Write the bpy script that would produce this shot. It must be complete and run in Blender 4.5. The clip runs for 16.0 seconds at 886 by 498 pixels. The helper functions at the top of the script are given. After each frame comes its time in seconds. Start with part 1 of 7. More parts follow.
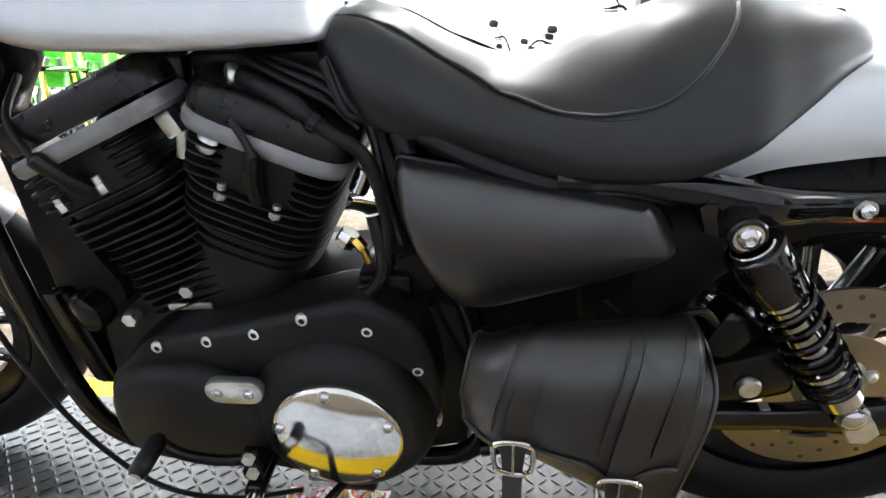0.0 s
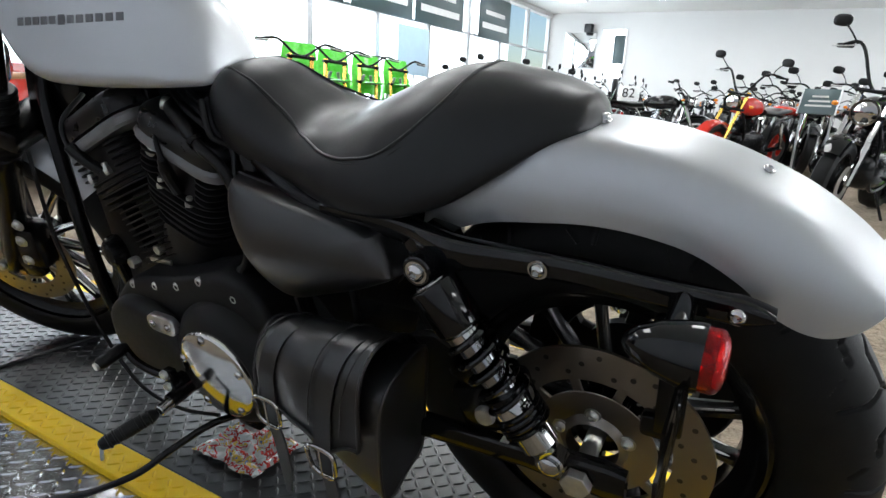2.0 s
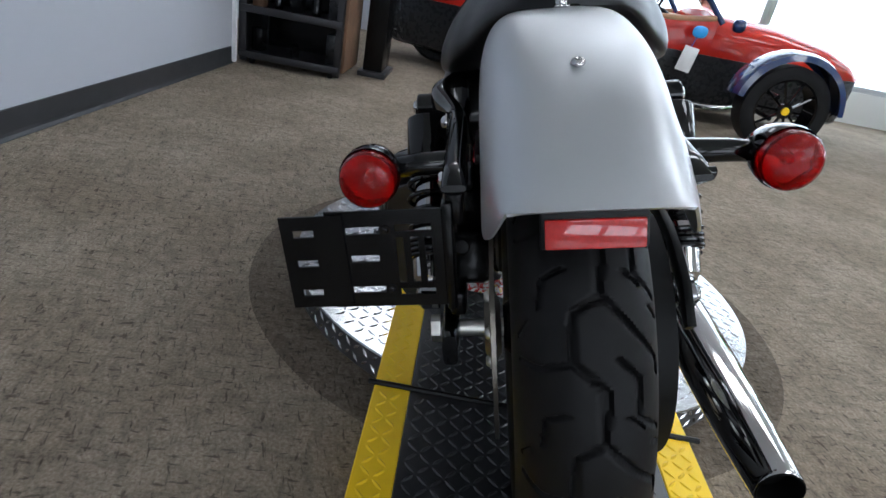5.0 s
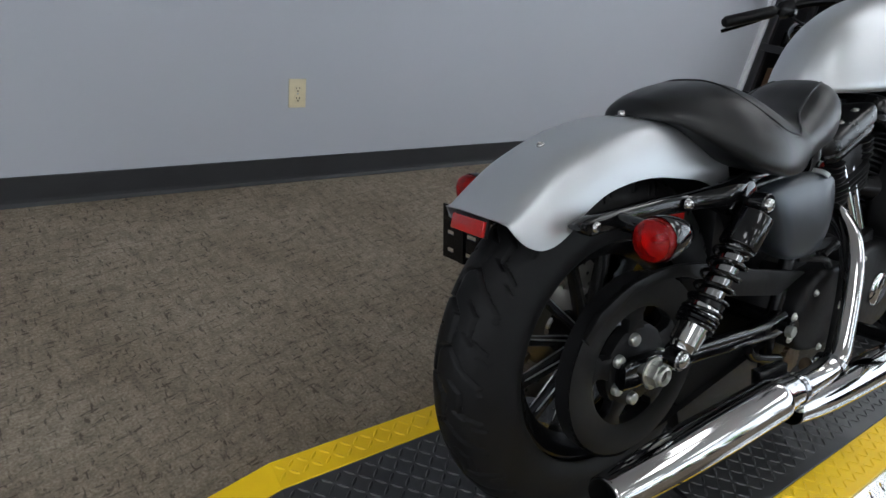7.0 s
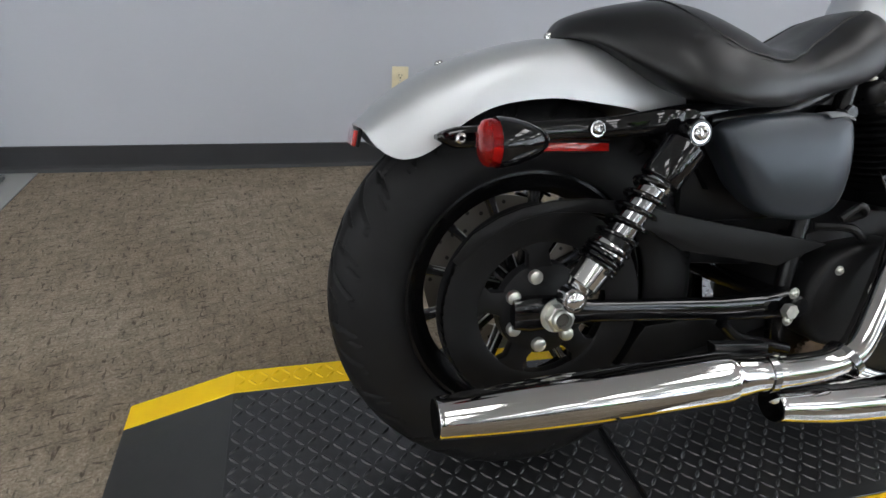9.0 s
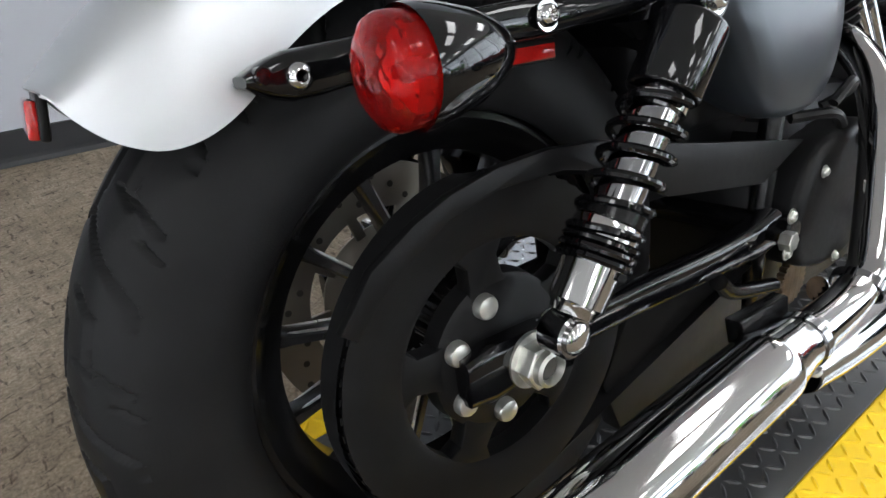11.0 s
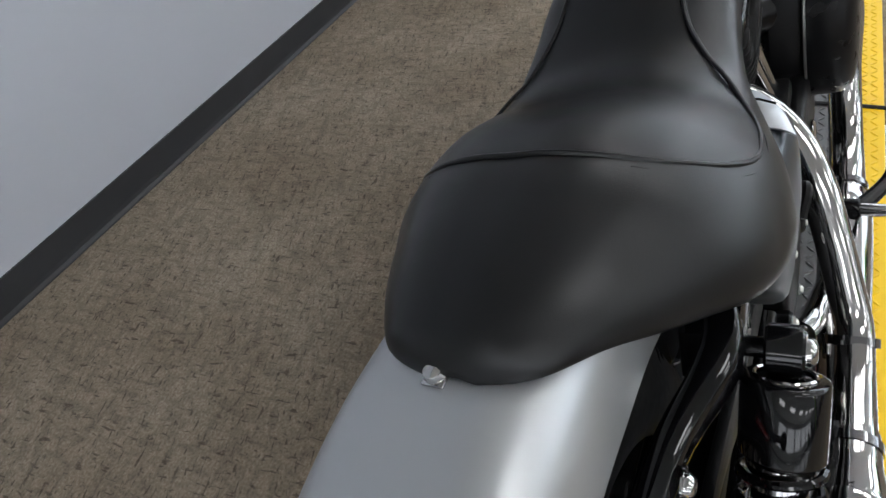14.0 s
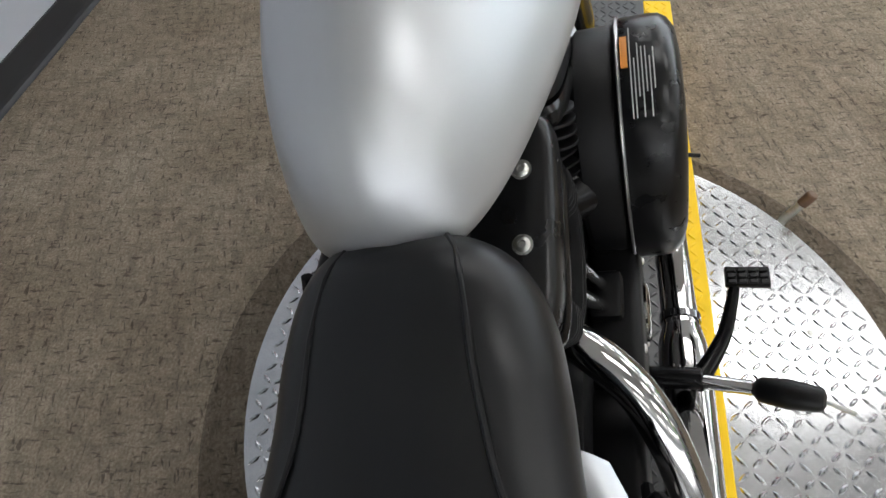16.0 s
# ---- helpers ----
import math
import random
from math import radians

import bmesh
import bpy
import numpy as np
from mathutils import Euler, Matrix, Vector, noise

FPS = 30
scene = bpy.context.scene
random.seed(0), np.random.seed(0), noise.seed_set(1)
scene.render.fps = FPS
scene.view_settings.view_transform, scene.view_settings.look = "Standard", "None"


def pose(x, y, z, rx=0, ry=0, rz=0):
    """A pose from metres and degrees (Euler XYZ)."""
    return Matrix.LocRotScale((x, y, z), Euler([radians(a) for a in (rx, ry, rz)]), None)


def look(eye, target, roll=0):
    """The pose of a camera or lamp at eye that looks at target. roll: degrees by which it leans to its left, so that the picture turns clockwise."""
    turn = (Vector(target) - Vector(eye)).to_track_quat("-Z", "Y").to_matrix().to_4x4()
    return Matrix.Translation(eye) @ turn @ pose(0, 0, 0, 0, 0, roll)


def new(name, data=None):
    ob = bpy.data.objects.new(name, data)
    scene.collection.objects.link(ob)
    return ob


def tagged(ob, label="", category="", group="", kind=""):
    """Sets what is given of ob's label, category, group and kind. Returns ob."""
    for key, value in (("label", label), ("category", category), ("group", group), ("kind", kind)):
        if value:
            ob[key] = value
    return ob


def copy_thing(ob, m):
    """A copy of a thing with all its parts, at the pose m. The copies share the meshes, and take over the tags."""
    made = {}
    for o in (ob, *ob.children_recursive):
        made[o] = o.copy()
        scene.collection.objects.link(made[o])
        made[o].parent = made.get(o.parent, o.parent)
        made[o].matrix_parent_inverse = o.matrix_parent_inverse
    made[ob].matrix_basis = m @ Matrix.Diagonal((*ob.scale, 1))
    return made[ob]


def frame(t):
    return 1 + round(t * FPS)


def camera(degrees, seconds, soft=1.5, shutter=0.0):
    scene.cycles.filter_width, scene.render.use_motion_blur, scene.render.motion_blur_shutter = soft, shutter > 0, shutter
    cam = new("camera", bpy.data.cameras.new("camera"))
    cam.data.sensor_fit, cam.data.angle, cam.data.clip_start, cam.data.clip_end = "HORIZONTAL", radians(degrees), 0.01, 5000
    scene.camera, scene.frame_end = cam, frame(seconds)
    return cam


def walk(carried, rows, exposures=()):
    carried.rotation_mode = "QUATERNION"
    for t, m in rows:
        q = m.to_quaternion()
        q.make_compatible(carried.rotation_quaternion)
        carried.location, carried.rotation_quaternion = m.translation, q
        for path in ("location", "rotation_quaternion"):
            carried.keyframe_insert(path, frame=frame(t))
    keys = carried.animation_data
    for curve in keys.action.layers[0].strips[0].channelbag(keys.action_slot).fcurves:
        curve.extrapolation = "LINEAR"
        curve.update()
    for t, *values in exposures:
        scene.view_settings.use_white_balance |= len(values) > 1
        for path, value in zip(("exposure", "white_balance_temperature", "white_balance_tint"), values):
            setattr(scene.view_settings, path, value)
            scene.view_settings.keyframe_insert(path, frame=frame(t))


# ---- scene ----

PATH = [
    (0, pose(0.413, 0.869, 0.758, 73.63, 0.99, -174.02)),
    (0.5, pose(0.280, 0.908, 0.756, 74.29, 1.88, -168.26)),
    (1, pose(0.110, 0.934, 0.764, 75.72, 1.46, -160.60)),
    (1.5, pose(-0.022, 0.930, 0.792, 76.53, -0.86, -154.95)),
    (2, pose(-0.138, 0.850, 0.806, 74.92, -2.91, -150.50)),
    (2.5, pose(-0.235, 0.777, 0.801, 71.06, -3.17, -143.11)),
    (3, pose(-0.360, 0.727, 0.792, 67.81, -4.21, -132.01)),
    (3.2, pose(-0.424, 0.715, 0.786, 67.23, -4.61, -128.44)),
    (3.7, pose(-0.530, 0.638, 0.774, 65.34, -6.07, -117.77)),
    (4.2, pose(-0.594, 0.511, 0.767, 64.64, -7.96, -106.54)),
    (4.75, pose(-0.645, 0.343, 0.781, 64.33, -9.71, -93.20)),
    (5.3, pose(-0.705, 0.177, 0.829, 63.51, -10.21, -78.49)),
    (5.5, pose(-0.722, 0.129, 0.851, 62.90, -10.31, -73.25)),
    (6, pose(-0.802, -0.018, 0.921, 61.71, -9.67, -58.74)),
    (6.5, pose(-0.770, -0.239, 0.967, 61.06, -7.37, -44.34)),
    (7, pose(-0.751, -0.445, 0.999, 61.79, -7.99, -32.86)),
    (7.5, pose(-0.726, -0.638, 0.990, 61.70, -6.54, -28.33)),
    (8, pose(-0.590, -0.696, 0.981, 60.52, -4.27, -22.96)),
    (8.5, pose(-0.437, -0.729, 0.958, 61.76, -3.37, -14.06)),
    (8.7, pose(-0.396, -0.720, 0.931, 62.28, -3.56, -13.49)),
    (9.2, pose(-0.330, -0.681, 0.892, 61.83, -3.39, -14.14)),
    (9.75, pose(-0.291, -0.560, 0.827, 59.63, -3.26, -22.00)),
    (10.3, pose(-0.276, -0.420, 0.776, 57.35, -2.79, -31.40)),
    (10.8, pose(-0.275, -0.330, 0.771, 56.67, -1.73, -36.14)),
    (11, pose(-0.275, -0.295, 0.778, 56.80, -0.85, -37.09)),
    (11.5, pose(-0.280, -0.199, 0.828, 57.73, 1.70, -39.20)),
    (12, pose(-0.272, -0.127, 0.897, 55.22, 5.42, -48.24)),
    (12.5, pose(-0.274, -0.073, 0.962, 52.52, 7.13, -52.68)),
    (13, pose(-0.260, -0.027, 1.031, 50.90, 7.76, -55.10)),
    (13.5, pose(-0.196, 0.008, 1.072, 47.76, 9.47, -59.36)),
    (14, pose(-0.113, 0.033, 1.093, 43.68, 10.40, -64.72)),
    (14.5, pose(0.005, 0.048, 1.100, 39.01, 10.69, -70.69)),
    (15, pose(0.137, 0.075, 1.123, 34.96, 9.15, -76.86)),
    (15.5, pose(0.271, 0.075, 1.141, 33.58, 7.42, -80.67)),
    (16, pose(0.375, 0.090, 1.155, 35.34, 4.48, -81.76)),
]
LENS = 74.67
DECK = 0.0855
DISC = 0.0694
LEAN = 14.00
cam = camera(LENS, 16.0, soft=1.5)
walk(cam, PATH, [(0.0, 1.66, 6200, 10), (0.5, 1.5, 6250, 10), (1.0, 1.08, 6200, 10), (1.5, 0.62, 6250, 9), (2.5, 0.26, 6000, 8), (3.2, 0.2, 5900, 8), (5.3, -0.18, 5700, 9), (6.5, -0.48, 5850, 9), (7.0, -0.52, 6000, 9), (7.5, -0.46, 6150, 10), (8.5, -0.26, 6250, 10), (11.0, 0.23, 6200, 10), (11.5, 0.13, 6150, 10), (12.0, -0.07, 6100, 10), (12.5, -0.18, 6100, 9), (13.5, -0.17, 6100, 10), (14.0, -0.22, 6150, 10), (15.0, -0.2, 6150, 10), (16.0, -0.15, 6350, 10)])


# ---- world and light ----
world = bpy.data.worlds.new("sky")
scene.world = world
world.use_nodes = True
wn = world.node_tree
sky = wn.nodes.new("ShaderNodeTexSky")
sky.sky_type, sky.sun_disc, sky.sun_elevation, sky.sun_rotation = "NISHITA", False, radians(38), radians(60)
wn.links.new(sky.outputs[0], wn.nodes["Background"].inputs[0])
wn.nodes["Background"].inputs[1].default_value = 0.12


# ---- materials ----
def base(name):
    m = bpy.data.materials.new(name)
    m.use_nodes = True
    t = m.node_tree
    return m, t, t.nodes["Principled BSDF"]


def noise_tex(t, scale, detail=4.0, rough=0.55, stretch=None):
    co = t.nodes.new("ShaderNodeTexCoord")
    src = co.outputs["Object"]
    if stretch:
        mp = t.nodes.new("ShaderNodeMapping")
        mp.inputs["Scale"].default_value = stretch
        t.links.new(src, mp.inputs[0])
        src = mp.outputs[0]
    n = t.nodes.new("ShaderNodeTexNoise")
    n.inputs["Scale"].default_value, n.inputs["Detail"].default_value, n.inputs["Roughness"].default_value = scale, detail, rough
    t.links.new(src, n.inputs["Vector"])
    return n


def ramp(t, src, stops):
    r = t.nodes.new("ShaderNodeValToRGB")
    el = r.color_ramp.elements
    while len(el) < len(stops):
        el.new(0.5)
    for e, (p, c) in zip(el, stops):
        e.position, e.color = p, (*c, 1)
    t.links.new(src, r.inputs[0])
    return r


def bump(t, b, src, strength, dist):
    n = t.nodes.new("ShaderNodeBump")
    n.inputs["Strength"].default_value, n.inputs["Distance"].default_value = strength, dist
    t.links.new(src, n.inputs["Height"])
    prev = b.inputs["Normal"].links
    if prev:
        t.links.new(prev[0].from_socket, n.inputs["Normal"])
    t.links.new(n.outputs[0], b.inputs["Normal"])


def surf(name, col, rough, metal=0.0, vary=0.12, big=6.0, fine=300.0, fine_bump=0.0, rvary=0.08, coat=0.0, spec=0.5, bdist=0.001):
    """A painted, metal or rubber surface with patchy tone, uneven gloss and a fine grain."""
    m, t, b = base(name)
    n = noise_tex(t, big)
    lo, hi = [max(0, c * (1 - vary)) for c in col], [min(1, c * (1 + vary)) for c in col]
    r = ramp(t, n.outputs[0], [(0.3, lo), (0.7, hi)])
    t.links.new(r.outputs[0], b.inputs["Base Color"])
    n2 = noise_tex(t, big * 5)
    mr = t.nodes.new("ShaderNodeMapRange")
    mr.inputs["To Min"].default_value, mr.inputs["To Max"].default_value = max(0.02, rough - rvary), rough + rvary
    t.links.new(n2.outputs[0], mr.inputs[0])
    t.links.new(mr.outputs[0], b.inputs["Roughness"])
    b.inputs["Metallic"].default_value = metal
    b.inputs["Specular IOR Level"].default_value = spec
    b.inputs["Coat Weight"].default_value = coat
    b.inputs["Coat Roughness"].default_value = 0.04
    if fine_bump:
        bump(t, b, noise_tex(t, fine, 3.0).outputs[0], fine_bump, bdist)
    return m


SILVER = surf("satin_silver_paint", (0.51, 0.525, 0.54), 0.40, 0.77, 0.03, 3, 900, 0.05, 0.03, bdist=0.0003)
BLACK_GLOSS = surf("gloss_black_paint", (0.003, 0.003, 0.0035), 0.06, 0.0, 0.3, 8, rvary=0.02, spec=0.42)
BLACK_SATIN = surf("satin_black_paint", (0.004, 0.004, 0.0044), 0.22, 0.0, 0.2, 9, 700, 0.05, rvary=0.035, spec=0.22, bdist=0.0004)
BLACK_WRINKLE = surf("wrinkle_black_coat", (0.0055, 0.0055, 0.006), 0.46, 0.0, 0.25, 14, 420, 0.3, spec=0.22, bdist=0.0006)
COVER_BLACK = surf("powder_black_cover", (0.007, 0.007, 0.0076), 0.33, 0.0, 0.15, 9, 700, 0.06, rvary=0.045, spec=0.8, bdist=0.0004)
OIL_TANK = surf("satin_charcoal_paint", (0.038, 0.045, 0.054), 0.335, 0.45, 0.12, 7, 600, 0.05, rvary=0.04, bdist=0.0003)
CHROME = surf("chrome", (0.52, 0.515, 0.51), 0.085, 1.0, 0.03, 6, rvary=0.008)
DARK_CHROME = surf("dark_chrome", (0.30, 0.30, 0.31), 0.10, 1.0, 0.1, 10, rvary=0.04)
ALLOY = surf("brushed_alloy", (0.60, 0.60, 0.59), 0.3, 1.0, 0.08, 30, 500, 0.1, bdist=0.0003)
ZINC = surf("zinc_plated_steel", (0.60, 0.60, 0.56), 0.33, 0.9, 0.15, 60, rvary=0.1)
GASKET = surf("grey_gasket_band", (0.17, 0.17, 0.175), 0.5, 0.3, 0.2, 20, 300, 0.2)
RUBBER = surf("tyre_rubber", (0.0075, 0.0075, 0.008), 0.52, 0.0, 0.25, 18, 600, 0.25, spec=0.16, bdist=0.0005)
PLASTIC = surf("black_plastic", (0.005, 0.005, 0.0055), 0.36, 0.0, 0.2, 20, 900, 0.1, rvary=0.06, spec=0.22)
VINYL = surf("seat_vinyl", (0.0075, 0.0077, 0.0086), 0.35, 0.0, 0.18, 7, 850, 0.20, rvary=0.05, spec=0.33, bdist=0.0005)
LEATHER = surf("bag_leather", (0.0075, 0.0075, 0.008), 0.335, 0.0, 0.25, 10, 260, 0.20, rvary=0.05, spec=0.7, bdist=0.0008)
ROTOR = surf("ground_steel", (0.26, 0.235, 0.205), 0.36, 1.0, 0.06, 12, 500, 0.05, bdist=0.0003)

CARPET_LOW, CARPET_MID, CARPET_HIGH = (0.205, 0.169, 0.127), (0.290, 0.243, 0.186), (0.395, 0.338, 0.266)


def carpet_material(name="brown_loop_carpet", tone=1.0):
    """Tan loop pile with short dark wandering strokes."""
    m, t, b = base(name)
    grain = noise_tex(t, 150.0, 3.0, 0.6)
    r1 = ramp(t, grain.outputs[0], [(0.28, CARPET_LOW), (0.47, CARPET_MID), (0.70, CARPET_HIGH)])
    def strokes(turn, seed, scale, lo, hi):
        """Short stretched strokes lying in one direction of the weave."""
        co = t.nodes.new("ShaderNodeTexCoord")
        mp = t.nodes.new("ShaderNodeMapping")
        mp.inputs["Rotation"].default_value = (0, 0, radians(turn))
        mp.inputs["Location"].default_value = (seed, seed * 0.6, 0)
        sq = t.nodes.new("ShaderNodeMapping")
        sq.inputs["Scale"].default_value = scale
        n = t.nodes.new("ShaderNodeTexNoise")
        n.inputs["Scale"].default_value, n.inputs["Detail"].default_value, n.inputs["Distortion"].default_value = 1.0, 2.0, 0.5
        t.links.new(co.outputs["Object"], mp.inputs[0])
        t.links.new(mp.outputs[0], sq.inputs[0])
        t.links.new(sq.outputs[0], n.inputs["Vector"])
        return ramp(t, n.outputs[0], [(lo, (0, 0, 0)), (hi, (1, 1, 1))]).outputs[0]

    def most(a, b, factor):
        m1 = t.nodes.new("ShaderNodeMath")
        m1.operation = "MAXIMUM"
        t.links.new(a, m1.inputs[0])
        t.links.new(b, m1.inputs[1])
        m2 = t.nodes.new("ShaderNodeMath")
        m2.operation, m2.inputs[1].default_value = "MULTIPLY", factor
        t.links.new(m1.outputs[0], m2.inputs[0])
        return m2.outputs[0]

    dashes = most(strokes(-18.0, 0.0, (30.0, 105.0, 30.0), 0.60, 0.70), strokes(-98.0, 3.7, (30.0, 105.0, 30.0), 0.60, 0.70), 0.66)
    clumps = most(strokes(-18.0, 8.1, (14.0, 42.0, 14.0), 0.46, 0.68), strokes(-98.0, 5.2, (14.0, 42.0, 14.0), 0.46, 0.68), 0.34)
    ground = r1.outputs[0]
    for fac in (clumps, dashes):
        dark = t.nodes.new("ShaderNodeMixRGB")
        dark.inputs[2].default_value = (0.050, 0.040, 0.032, 1)
        t.links.new(fac, dark.inputs[0])
        t.links.new(ground, dark.inputs[1])
        ground = dark.outputs[0]
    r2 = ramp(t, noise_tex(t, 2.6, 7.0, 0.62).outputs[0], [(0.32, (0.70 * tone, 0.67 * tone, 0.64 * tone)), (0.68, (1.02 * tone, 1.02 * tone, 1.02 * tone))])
    mix = t.nodes.new("ShaderNodeMixRGB")
    mix.blend_type, mix.inputs[0].default_value = "MULTIPLY", 1.0
    t.links.new(dark.outputs[0], mix.inputs[1])
    t.links.new(r2.outputs[0], mix.inputs[2])
    t.links.new(mix.outputs[0], b.inputs["Base Color"])
    b.inputs["Roughness"].default_value = 0.95
    b.inputs["Specular IOR Level"].default_value = 0.1
    bump(t, b, clumps, 0.5, -0.006)
    bump(t, b, noise_tex(t, 60.0, 3.0).outputs[0], 0.6, 0.005)
    bump(t, b, grain.outputs[0], 0.6, 0.003)
    return m


def plate_material(name, lo, hi, rough, metal, big):
    m, t, b = base(name)
    n = noise_tex(t, big, 6.0, 0.7)
    r = ramp(t, n.outputs[0], [(0.3, lo), (0.7, hi)])
    t.links.new(r.outputs[0], b.inputs["Base Color"])
    n2 = noise_tex(t, big * 4, 5.0, 0.7)
    r2 = ramp(t, n2.outputs[0], [(0.3, (rough * 0.78,) * 3), (0.75, (rough * 1.28,) * 3)])
    t.links.new(r2.outputs[0], b.inputs["Roughness"])
    b.inputs["Metallic"].default_value = metal
    bump(t, b, noise_tex(t, 130.0, 4.0).outputs[0], 0.12, 0.001)
    return m


CARPET = carpet_material()
CARPET_DARK = carpet_material("darker_loop_carpet", 0.56)
STEEL_PLATE = plate_material("steel_tread_plate", (0.50, 0.51, 0.52), (0.68, 0.69, 0.70), 0.205, 0.95, 9.0)
STEEL_RIM = plate_material("dull_steel_rim", (0.16, 0.16, 0.165), (0.26, 0.26, 0.265), 0.42, 0.85, 9.0)
BLACK_PLATE = plate_material("black_tread_paint", (0.007, 0.0075, 0.008), (0.015, 0.0155, 0.0165), 0.38, 0.0, 7.0)
BLACK_PLATE.node_tree.nodes["Principled BSDF"].inputs["Specular IOR Level"].default_value = 0.8
YELLOW_PLATE = plate_material("yellow_tread_paint", (0.90, 0.565, 0.002), (0.97, 0.64, 0.004), 0.46, 0.0, 11.0)
YELLOW_PLATE.node_tree.nodes["Principled BSDF"].inputs["Specular IOR Level"].default_value = 0.3
WALL = surf("pale_grey_wall_paint", (0.46, 0.48, 0.53), 0.6, 0.0, 0.025, 1.2, 260, 0.12, bdist=0.001)
WHITE_WALL = surf("white_wall_paint", (0.68, 0.68, 0.67), 0.6, 0.0, 0.02, 1.0, 200, 0.1)
CEILING = surf("ceiling_paint", (0.72, 0.72, 0.70), 0.8, 0.0, 0.03, 1.0, 90, 0.3)
BASEBOARD = surf("charcoal_vinyl_base", (0.034, 0.035, 0.038), 0.42, 0.0, 0.12, 5, 200, 0.1, spec=0.35)
TILE = surf("polished_pale_tile", (0.33, 0.335, 0.33), 0.12, 0.0, 0.08, 3, rvary=0.05)
TRIM_WHITE = surf("white_trim", (0.75, 0.76, 0.78), 0.4)
IVORY = surf("ivory_plastic", (0.72, 0.64, 0.44), 0.35, 0.0, 0.05, 30)
SOOT = surf("sooty_pipe_bore", (0.004, 0.004, 0.0038), 0.9, spec=0.1)
# shade inside slots, drillings and bores, put into a flat dark colour
HOLE_SHADE = surf("hole_shade", (0.03, 0.026, 0.02), 0.7)
ALU = surf("anodised_aluminium", (0.55, 0.56, 0.57), 0.35, 1.0, 0.05, 10)
GREEN_PAINT = surf("lime_green_plastic", (0.10, 0.62, 0.04), 0.28, 0.0, 0.06, 6, coat=0.4)
RED_PAINT = surf("red_paint", (0.40, 0.018, 0.010), 0.12, 0.0, 0.08, 5, coat=0.1, spec=0.35)
GREY_PAINT = surf("charcoal_paint", (0.014, 0.015, 0.017), 0.28, 0.0, 0.1, 6, spec=0.35)
BLUE_PAINT = surf("dark_blue_paint", (0.012, 0.03, 0.10), 0.15, 0.0, 0.1, 6, coat=0.6)
WHITE_PAINT = surf("white_plastic", (0.75, 0.75, 0.74), 0.3, 0.0, 0.04, 8)
TAN = surf("tan_leather", (0.36, 0.19, 0.09), 0.5, 0.0, 0.1, 10, 200, 0.2)
AMBER = surf("amber_reflector", (0.70, 0.20, 0.01), 0.15, 0.0, 0.1, 200, coat=0.6)
GOLD = surf("gold_anodised", (0.72, 0.46, 0.10), 0.25, 1.0)
RED_REFLECTOR = surf("red_reflector", (0.42, 0.010, 0.008), 0.12, 0.0, 0.15, 300, coat=0.8)
INK = surf("pale_print", (0.5, 0.5, 0.48), 0.5)
ORANGE = surf("orange_print", (0.75, 0.28, 0.04), 0.5)
WOOD = surf("brown_board", (0.15, 0.085, 0.05), 0.5, 0.0, 0.25, 12, 120, 0.2)


def red_glass():
    m, t, b = base("red_lens")
    b.inputs["Base Color"].default_value = (0.85, 0.010, 0.008, 1)
    b.inputs["Roughness"].default_value = 0.04
    b.inputs["Transmission Weight"].default_value = 0.9
    b.inputs["IOR"].default_value = 1.38
    b.inputs["Specular IOR Level"].default_value = 0.35
    v = t.nodes.new("ShaderNodeTexVoronoi")
    co = t.nodes.new("ShaderNodeTexCoord")
    v.inputs["Scale"].default_value = 140.0
    t.links.new(co.outputs["Object"], v.inputs["Vector"])
    bump(t, b, v.outputs["Distance"], 0.35, 0.0015)
    return m


def clear_glass():
    m, t, b = base("window_glass")
    b.inputs["Roughness"].default_value = 0.0
    b.inputs["Transmission Weight"].default_value = 1.0
    b.inputs["IOR"].default_value = 1.02
    b.inputs["Base Color"].default_value = (0.96, 0.98, 0.98, 1)
    return m


def glow(name, col, strength):
    m, t, b = base(name)
    b.inputs["Base Color"].default_value = (0.8, 0.8, 0.8, 1)
    b.inputs["Emission Color"].default_value = (*col, 1)
    b.inputs["Emission Strength"].default_value = strength
    return m


LENS_RED = red_glass()
GLASS = clear_glass()
LAMP = glow("lit_diffuser", (1.0, 0.98, 0.95), 9.5)
DAYLIGHT = glow("bright_daylight_backdrop", (0.95, 0.98, 1.0), 2.4)
# pane glow set as added fill from the rear, its source unseen
BACK_FILL = glow("back_fill_pane", (0.97, 0.98, 1.0), 3.4)


# ---- mesh helpers ----
def v3(*p):
    return np.array(p, float)


def curve(pts, n=40):
    """A smooth line through the points."""
    p = np.array(pts, float)
    k = len(p)
    d = np.r_[0, np.cumsum(np.maximum(np.linalg.norm(np.diff(p, axis=0), axis=1), 1e-6) ** 0.5)]
    m = np.zeros_like(p)
    for i in range(k):
        a, b = max(0, i - 1), min(k - 1, i + 1)
        m[i] = (p[b] - p[a]) / (d[b] - d[a])
    out = []
    for s in np.linspace(0, d[-1], n):
        i = min(k - 2, int(np.searchsorted(d, s, side="right") - 1))
        h = d[i + 1] - d[i]
        u = (s - d[i]) / h
        out.append((2 * u**3 - 3 * u**2 + 1) * p[i] + (u**3 - 2 * u**2 + u) * h * m[i] + (3 * u**2 - 2 * u**3) * p[i + 1] + (u**3 - u**2) * h * m[i + 1])
    return np.array(out)


